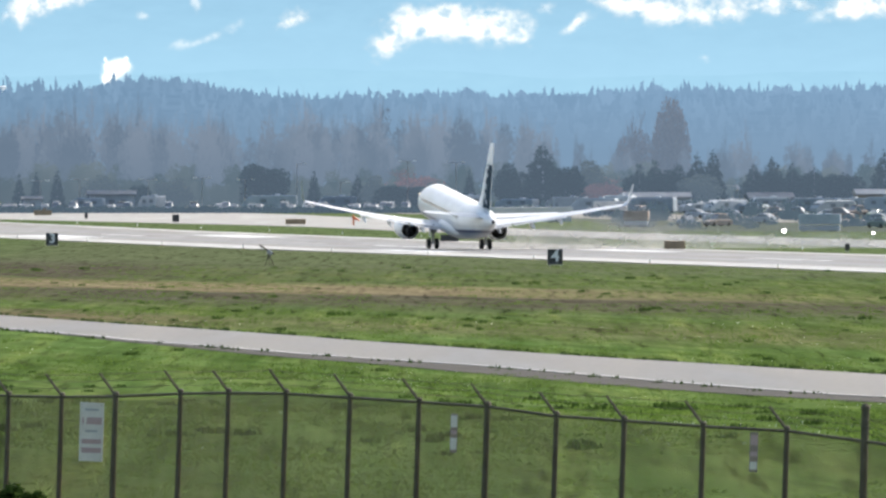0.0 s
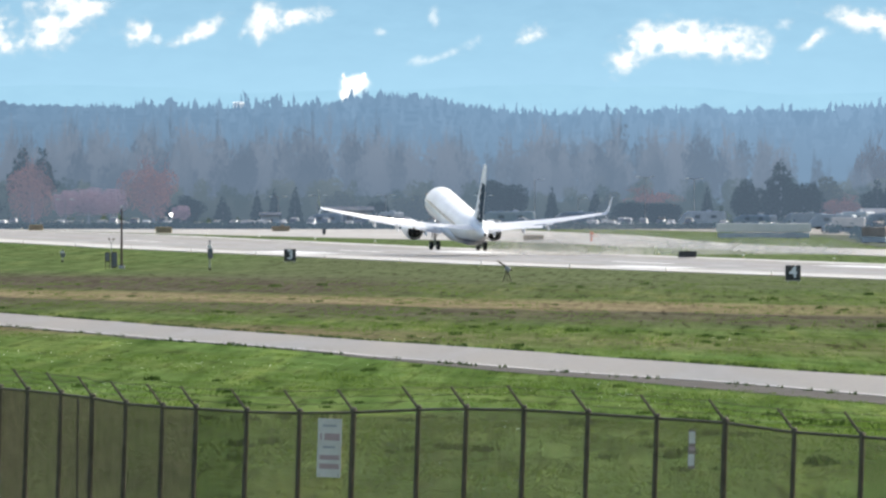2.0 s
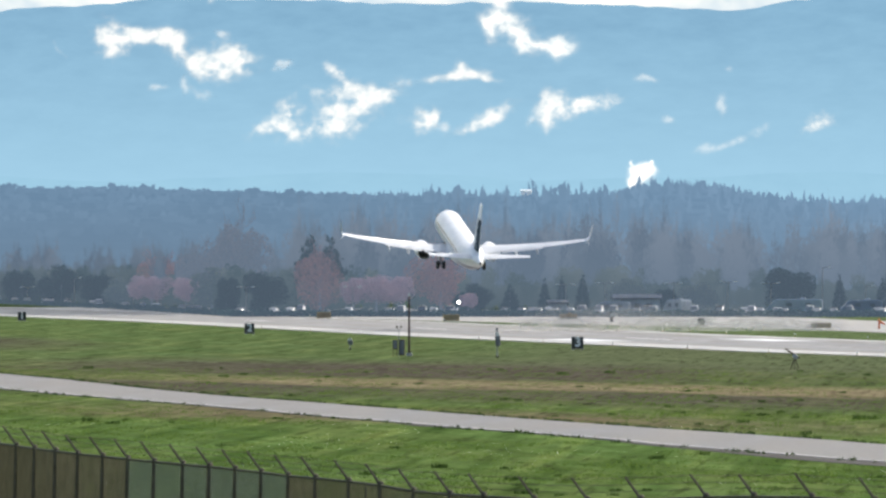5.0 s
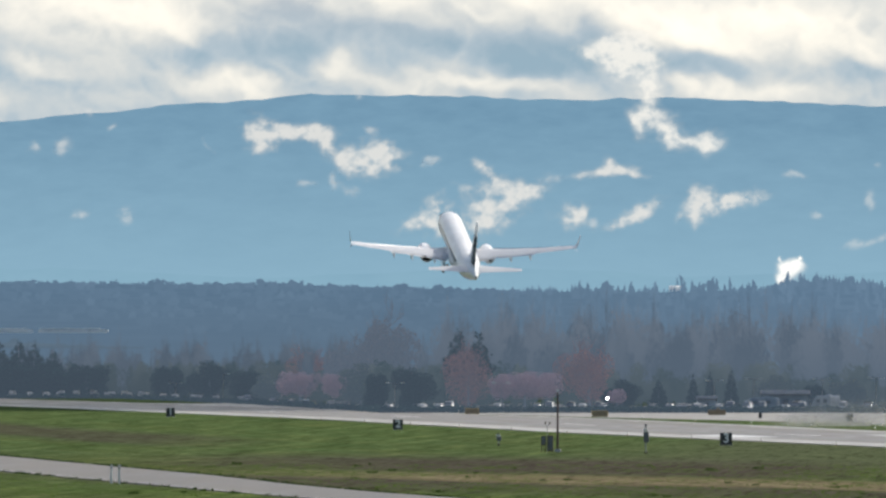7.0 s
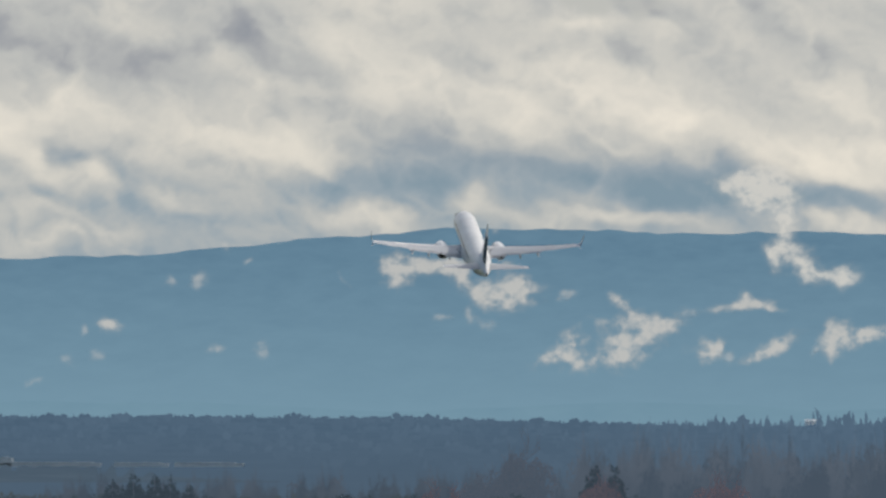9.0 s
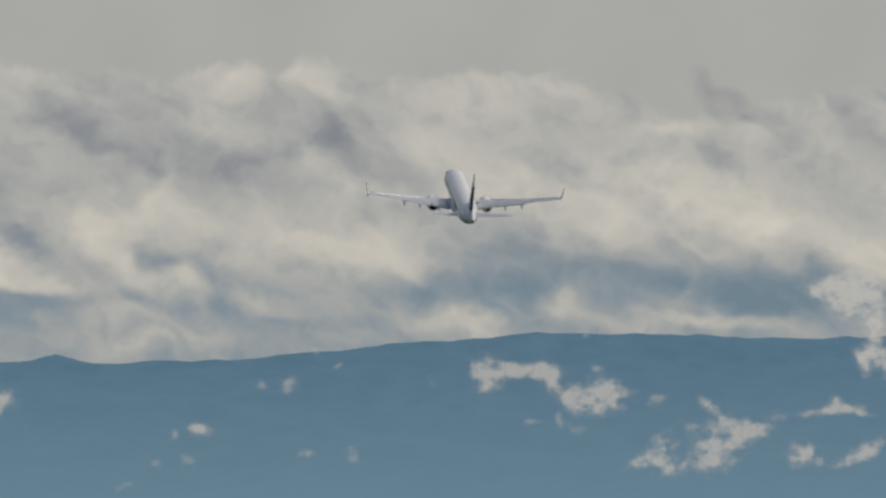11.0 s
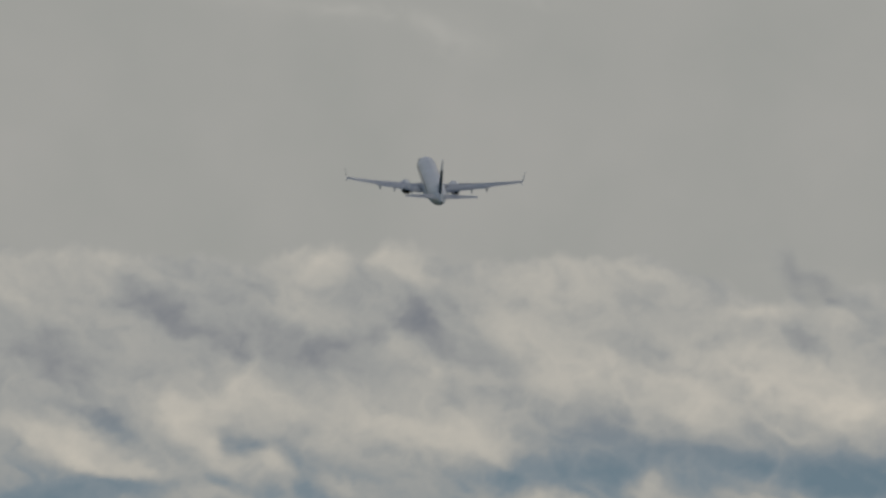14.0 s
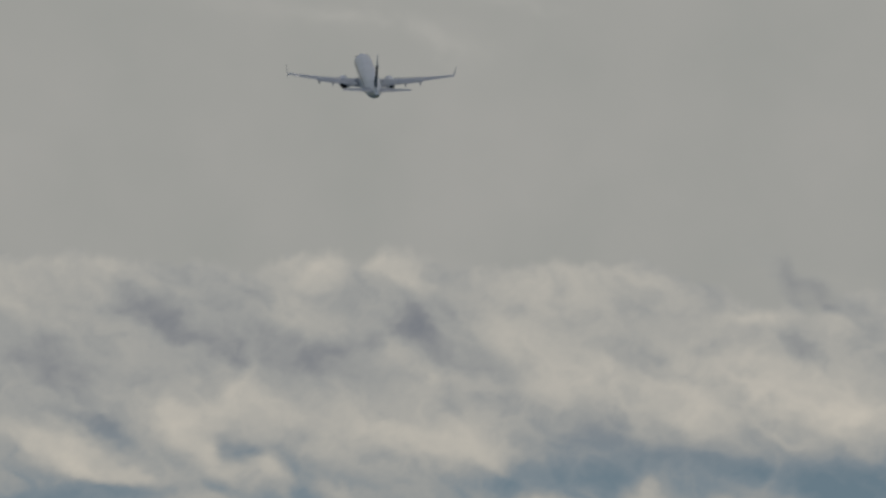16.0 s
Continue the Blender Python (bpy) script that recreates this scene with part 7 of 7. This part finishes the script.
        for x in (4.15, 7.7, 10.6):
            le, c = float(np.interp(x, xs_, les)), float(np.interp(x, xs_, chs))
            te = le - c
            smooth(part("flap_fairing", turn(lathe([(te + 2.1, 0.02, 0.02, x, wing_z(x) - 0.28), (te + 1.2, 0.15, 0.22, x, wing_z(x) - 0.42), (te - 0.2, 0.17, 0.26, x, wing_z(x) - 0.5), (te - 0.95, 0.05, 0.08, x, wing_z(x) - 0.72)], sides=12)), WING, wing), 50)
        ex, ez = side * 4.83, -2.1
        nac = smooth(part("engine", lathe([(7.9, 0.86, 0.86, ex, ez), (8.05, 0.95, 0.95, ex, ez), (7.7, 1.05, 1.03, ex, ez), (6.6, 1.14, 1.1, ex, ez), (5.0, 1.12, 1.1, ex, ez), (3.6, 1.0, 1.0, ex, ez), (3.2, 0.93, 0.93, ex, ez), (3.25, 0.82, 0.82, ex, ez), (4.4, 0.8, 0.8, ex, ez)], sides=32, close=False), WHITE, jet, "white engine nacelle with dark exhaust"), 40)
        part("intake_fan", lathe([(7.2, 0.86, 0.86, ex, ez), (7.1, 0.86, 0.86, ex, ez)], sides=24), DARK, nac)
        part("fan_duct", lathe([(4.3, 0.81, 0.81, ex, ez), (4.2, 0.81, 0.81, ex, ez)], sides=24), DARK, nac)
        smooth(part("core_nozzle", lathe([(4.3, 0.62, 0.62, ex, ez), (3.2, 0.6, 0.6, ex, ez), (2.2, 0.43, 0.43, ex, ez), (2.25, 0.36, 0.36, ex, ez), (3, 0.36, 0.36, ex, ez)], sides=24), DARK, nac, "dark metal core nozzle"), 40)
        smooth(part("exhaust_plug", lathe([(3.2, 0.25, 0.25, ex, ez), (2.0, 0.2, 0.2, ex, ez), (1.5, 0.03, 0.03, ex, ez)], sides=16), DARK, nac), 40)
        py = bmesh.new()
        add_box(py, ex, 4.4, -1.3, 0.32, 4.4, 0.62, 0.1)
        part("pylon", py, WHITE, nac)
        st = foil([(0.7, -14.3, 4.3, 1.05, 0.42), (3.5, -16.2, 3.0, 1.35, 0.3), (7.17, -18.6, 1.5, 1.75, 0.15)])
        smooth(part("stabiliser", turn(st), WING_GREY, jet, "pale grey horizontal tailplane"), 40)
    fin = smooth(part("fin", foil([(1.5, -8.6, 10.4, 0, 0.12), (2.1, -11.4, 7.4, 0, 0.4), (3.0, -13.0, 6.0, 0, 0.5), (6.0, -15.6, 4.1, 0, 0.36), (8.9, -18.1, 2.1, 0, 0.2), (9.05, -18.5, 1.6, 0, 0.1)], True), WHITE, jet, "white fin with a dark navy tail painting"), 40)
    for side in (-1, 1):
        v, fc = foil([(2.0, -14.9, 3.7, 0, 0.46), (3.0, -15.3, 3.45, 0, 0.5), (6.0, -17.0, 2.55, 0, 0.38), (6.7, -17.5, 2.2, 0, 0.34)], True)
        emblem = smooth(part("tail_emblem", ([(side * abs(x) * 1.02 + side * 0.02, y, z) for x, y, z in v], fc), NAVY, fin, "dark navy tail painting"), 40)
        for z, y, w, h, tilt in ((6.5, -18.2, 0.9, 0.35, 20), (5.5, -17.9, 1.2, 0.35, -10), (4.4, -17.2, 1.1, 0.6, 15), (3.3, -16.8, 0.8, 0.8, 40), (2.7, -17.8, 0.6, 0.4, 0)):
            part("emblem_mark", box(side * 0.24, y, z, 0.06, w, h, 0.02, pose(0, 0, 0, tilt)), PALE, emblem)
    legs = []
    for side in (-1, 1):
        g = bmesh.new()
        add_rod(g, (0, 0, 0.2), (0, 0, -1.7), 0.15, 0.13, 12)
        add_rod(g, (0, 0, -1.2), (0, 0, -1.95), 0.1, 0.1, 12)
        add_rod(g, (-0.62, 0, -1.85), (0.62, 0, -1.85), 0.08, 0.08, 10)
        add_rod(g, (-side * 0.9, 0.1, 0.15), (0, 0, -0.9), 0.07, 0.07, 8)
        add_rod(g, (0, -0.28, -1.0), (0, -0.1, -1.75), 0.05, 0.05, 6)
        leg = part("landing_gear", g, STRUT, jet, "main landing gear with two dark wheels")
        for x in (-0.43, 0.43):
            wheel(leg, x, 0, -1.85, 0.56, 0.4)
        part("gear_door", box(side * 0.35, 0, -0.6, 0.06, 0.9, 1.1, 0.02), WHITE, leg)
        legs.append(leg)
    g = bmesh.new()
    add_rod(g, (0, 0, 0.2), (0, 0, -1.5), 0.1, 0.09, 10)
    add_rod(g, (-0.3, 0, -1.55), (0.3, 0, -1.55), 0.05, 0.05, 8)
    add_rod(g, (0, 0.8, 0.1), (0, 0, -0.8), 0.05, 0.05, 8)
    nose = part("nose_gear", g, STRUT, jet, "nose landing gear")
    for x in (-0.22, 0.22):
        wheel(nose, x, 0, -1.55, 0.36, 0.22)
    return jet, legs[0], legs[1], nose


def foil_path(sections):
    """A loft like foil() that may climb: thickness is laid across the way it runs."""
    shape = [(0, 0.0), (0.15, 0.8), (0.45, 1.0), (1, 0.05), (1, -0.05), (0.45, -0.6), (0.15, -0.5)]
    v, fc, k = [], [], len(shape)
    for i, (x, le, ch, z, th) in enumerate(sections):
        a, b = sections[max(i - 1, 0)], sections[min(i + 1, len(sections) - 1)]
        run = Vector((b[0] - a[0], 0, b[3] - a[3])).normalized()
        up = Vector((-run.z, 0, run.x))
        for c, h in shape:
            p = Vector((x, le - c * ch, z)) + up * h * th * 0.5
            v.append(tuple(p))
    for i in range(len(sections) - 1):
        for j in range(k):
            q = (j + 1) % k
            fc.append((i * k + j, i * k + q, (i + 1) * k + q, (i + 1) * k + j))
    fc += [tuple(range(k)), tuple((len(sections) - 1) * k + j for j in reversed(range(k)))]
    return v, fc


jet, gear_left, gear_right, nose_gear = build_jet()
# seconds, place in metres, nose up and lean in degrees
JET_ROWS = [
        (0, 1.81, 1406.0, 3.65, 4.53, 0.64), (0.5, -5.17, 1452.5, 3.71, 5.17, 1.06), (1, -12.30, 1498.6, 3.84, 5.79, 1.29),
        (1.5, -19.47, 1544.5, 3.91, 6.46, 0.88), (2, -26.78, 1590.1, 4.24, 7.29, 1.07), (2.5, -34.08, 1635.4, 4.71, 8.11, 0.98),
        (3, -41.50, 1680.5, 5.49, 8.44, 0.67), (3.5, -48.96, 1725.3, 6.86, 8.54, 1.17), (4, -56.51, 1769.7, 8.42, 8.87, 1.43),
        (6.5, -93.83, 1988.0, 22.16, 13.78, 1.04), (7, -101.25, 2030.8, 26.67, 14.87, 1.01), (7.5, -108.62, 2073.3, 31.79, 15.53, 1.08),
        (8, -116.17, 2115.6, 37.82, 16.00, 0.99), (8.5, -123.05, 2157.6, 44.14, 16.43, 0.43), (9, -130.23, 2199.3, 50.92, 16.10, 0.89),
        (11.5, -165.13, 2403.6, 89.50, 14.98, 1.51), (12.5, -178.40, 2483.3, 105.36, 15.32, 0.94), (13.5, -190.86, 2562.0, 120.66, 15.43, 0.49),
        (14, -197.16, 2600.9, 128.49, 15.35, 1.09), (14.5, -203.31, 2639.5, 136.08, 15.70, 1.17), (15, -209.48, 2677.8, 143.78, 15.49, 0.90),
        (15.5, -215.66, 2715.9, 151.44, 15.39, 0.82), (16, -221.56, 2753.7, 158.97, 15.32, 0.44),
]


def dust_material():
    """Pale dust that thins toward its rim; the sun shines through it."""
    m, n, l, b = nodes_of("blown dust")
    at = n.new("ShaderNodeAttribute")
    at.attribute_name = "puff"
    d, t, x = n.new("ShaderNodeBsdfDiffuse"), n.new("ShaderNodeBsdfTranslucent"), n.new("ShaderNodeMixShader")
    for k in (d, t):
        k.inputs["Color"].default_value = (0.6, 0.585, 0.55, 1)
    x.inputs[0].default_value = 0.5
    l.new(d.outputs[0], x.inputs[1])
    l.new(t.outputs[0], x.inputs[2])
    clear, mx = n.new("ShaderNodeBsdfTransparent"), n.new("ShaderNodeMixShader")
    l.new(math_node(n, l, 'MULTIPLY', at.outputs["Fac"], 0.52), mx.inputs[0])
    l.new(clear.outputs[0], mx.inputs[1])
    l.new(x.outputs[0], mx.inputs[2])
    l.new(mx.outputs[0], n["Material Output"].inputs["Surface"])
    return m


def build_wash():
    """Low billows of dust beside and behind the engines, each a thin bellied shell, blown toward the taxiway."""
    wash = tagged(new("dust_cloud"), "faint pale dust blown along the runway by the engines", "dust")
    dust = dust_material()
    for k, (dx, dy, half, high) in enumerate(((6, 14, 5.0, 2.0), (10, 12, 6.5, 2.8), (16, 14, 7.5, 3.2), (23, 18, 8.5, 3.2), (31, 22, 9.5, 2.6), (41, 26, 9.5, 2.0))):
        xs, zs = np.linspace(-1.6 * half, 1.6 * half, 70), np.linspace(0, 2.2 * high, 24)
        x, z = np.meshgrid(xs, zs, indexing="ij")
        fade = np.exp(-1.6 * (x / half) ** 2 - 1.3 * (z / high) ** 2)
        dens = np.clip(fade * (1.05 + 1.1 * billow(x * 0.3, z * 0.8, 5, 300 + 9 * k, 0.6)) - 0.06, 0, 1)
        v = np.stack([x + dx, dy - 2.5 * fade, z + 0.05], -1).reshape(-1, 3)
        faces = grid_faces(len(xs), len(zs))
        faces = faces[dens.ravel()[faces].max(1) > 0.01]
        used, idx = np.unique(faces, return_inverse=True)
        me = mesh_of("billow", v[used].tolist(), idx.reshape(-1, 4).tolist(), dust, True)
        add_field(me, "puff", dens.ravel()[used])
        part("billow", me, dust, wash)
    return wash


wash = build_wash()
# the dust follows the jet while it rolls, then hangs and drifts off with the wind
WASH_ROWS = [(t, x, y) for t, x, y, z, tip, lean in JET_ROWS if t < 3.6] + [(4, -55.5, 1764), (5, -66, 1826), (6, -64, 1846), (7, -50, 1850), (9, -12, 1850), (16, 140, 1850)]


def motions():
    walk(wash, [(t, pose(x, y, land(y))) for t, x, y in WASH_ROWS])
    walk(jet, [(t, pose(x, y, z, tip, lean, 9.55)) for t, x, y, z, tip, lean in JET_ROWS])
    for leg, side in ((gear_left, 1), (gear_right, -1)):
        walk(leg, [(t, pose(-side * 2.86, 0, -1.35, 0, -side * a, 0)) for t, a in ((0, 0), (6.2, 0), (6.9, 14), (7.5, 42), (8.2, 66), (9.0, 84), (9.6, 89), (16, 89))])
    walk(nose_gear, [(t, pose(0, 17.1, -1.6, a, 0, 0)) for t, a in ((0, 0), (6.2, 0), (7.2, 40), (8.4, 80), (9, 88), (16, 88))])


motions()
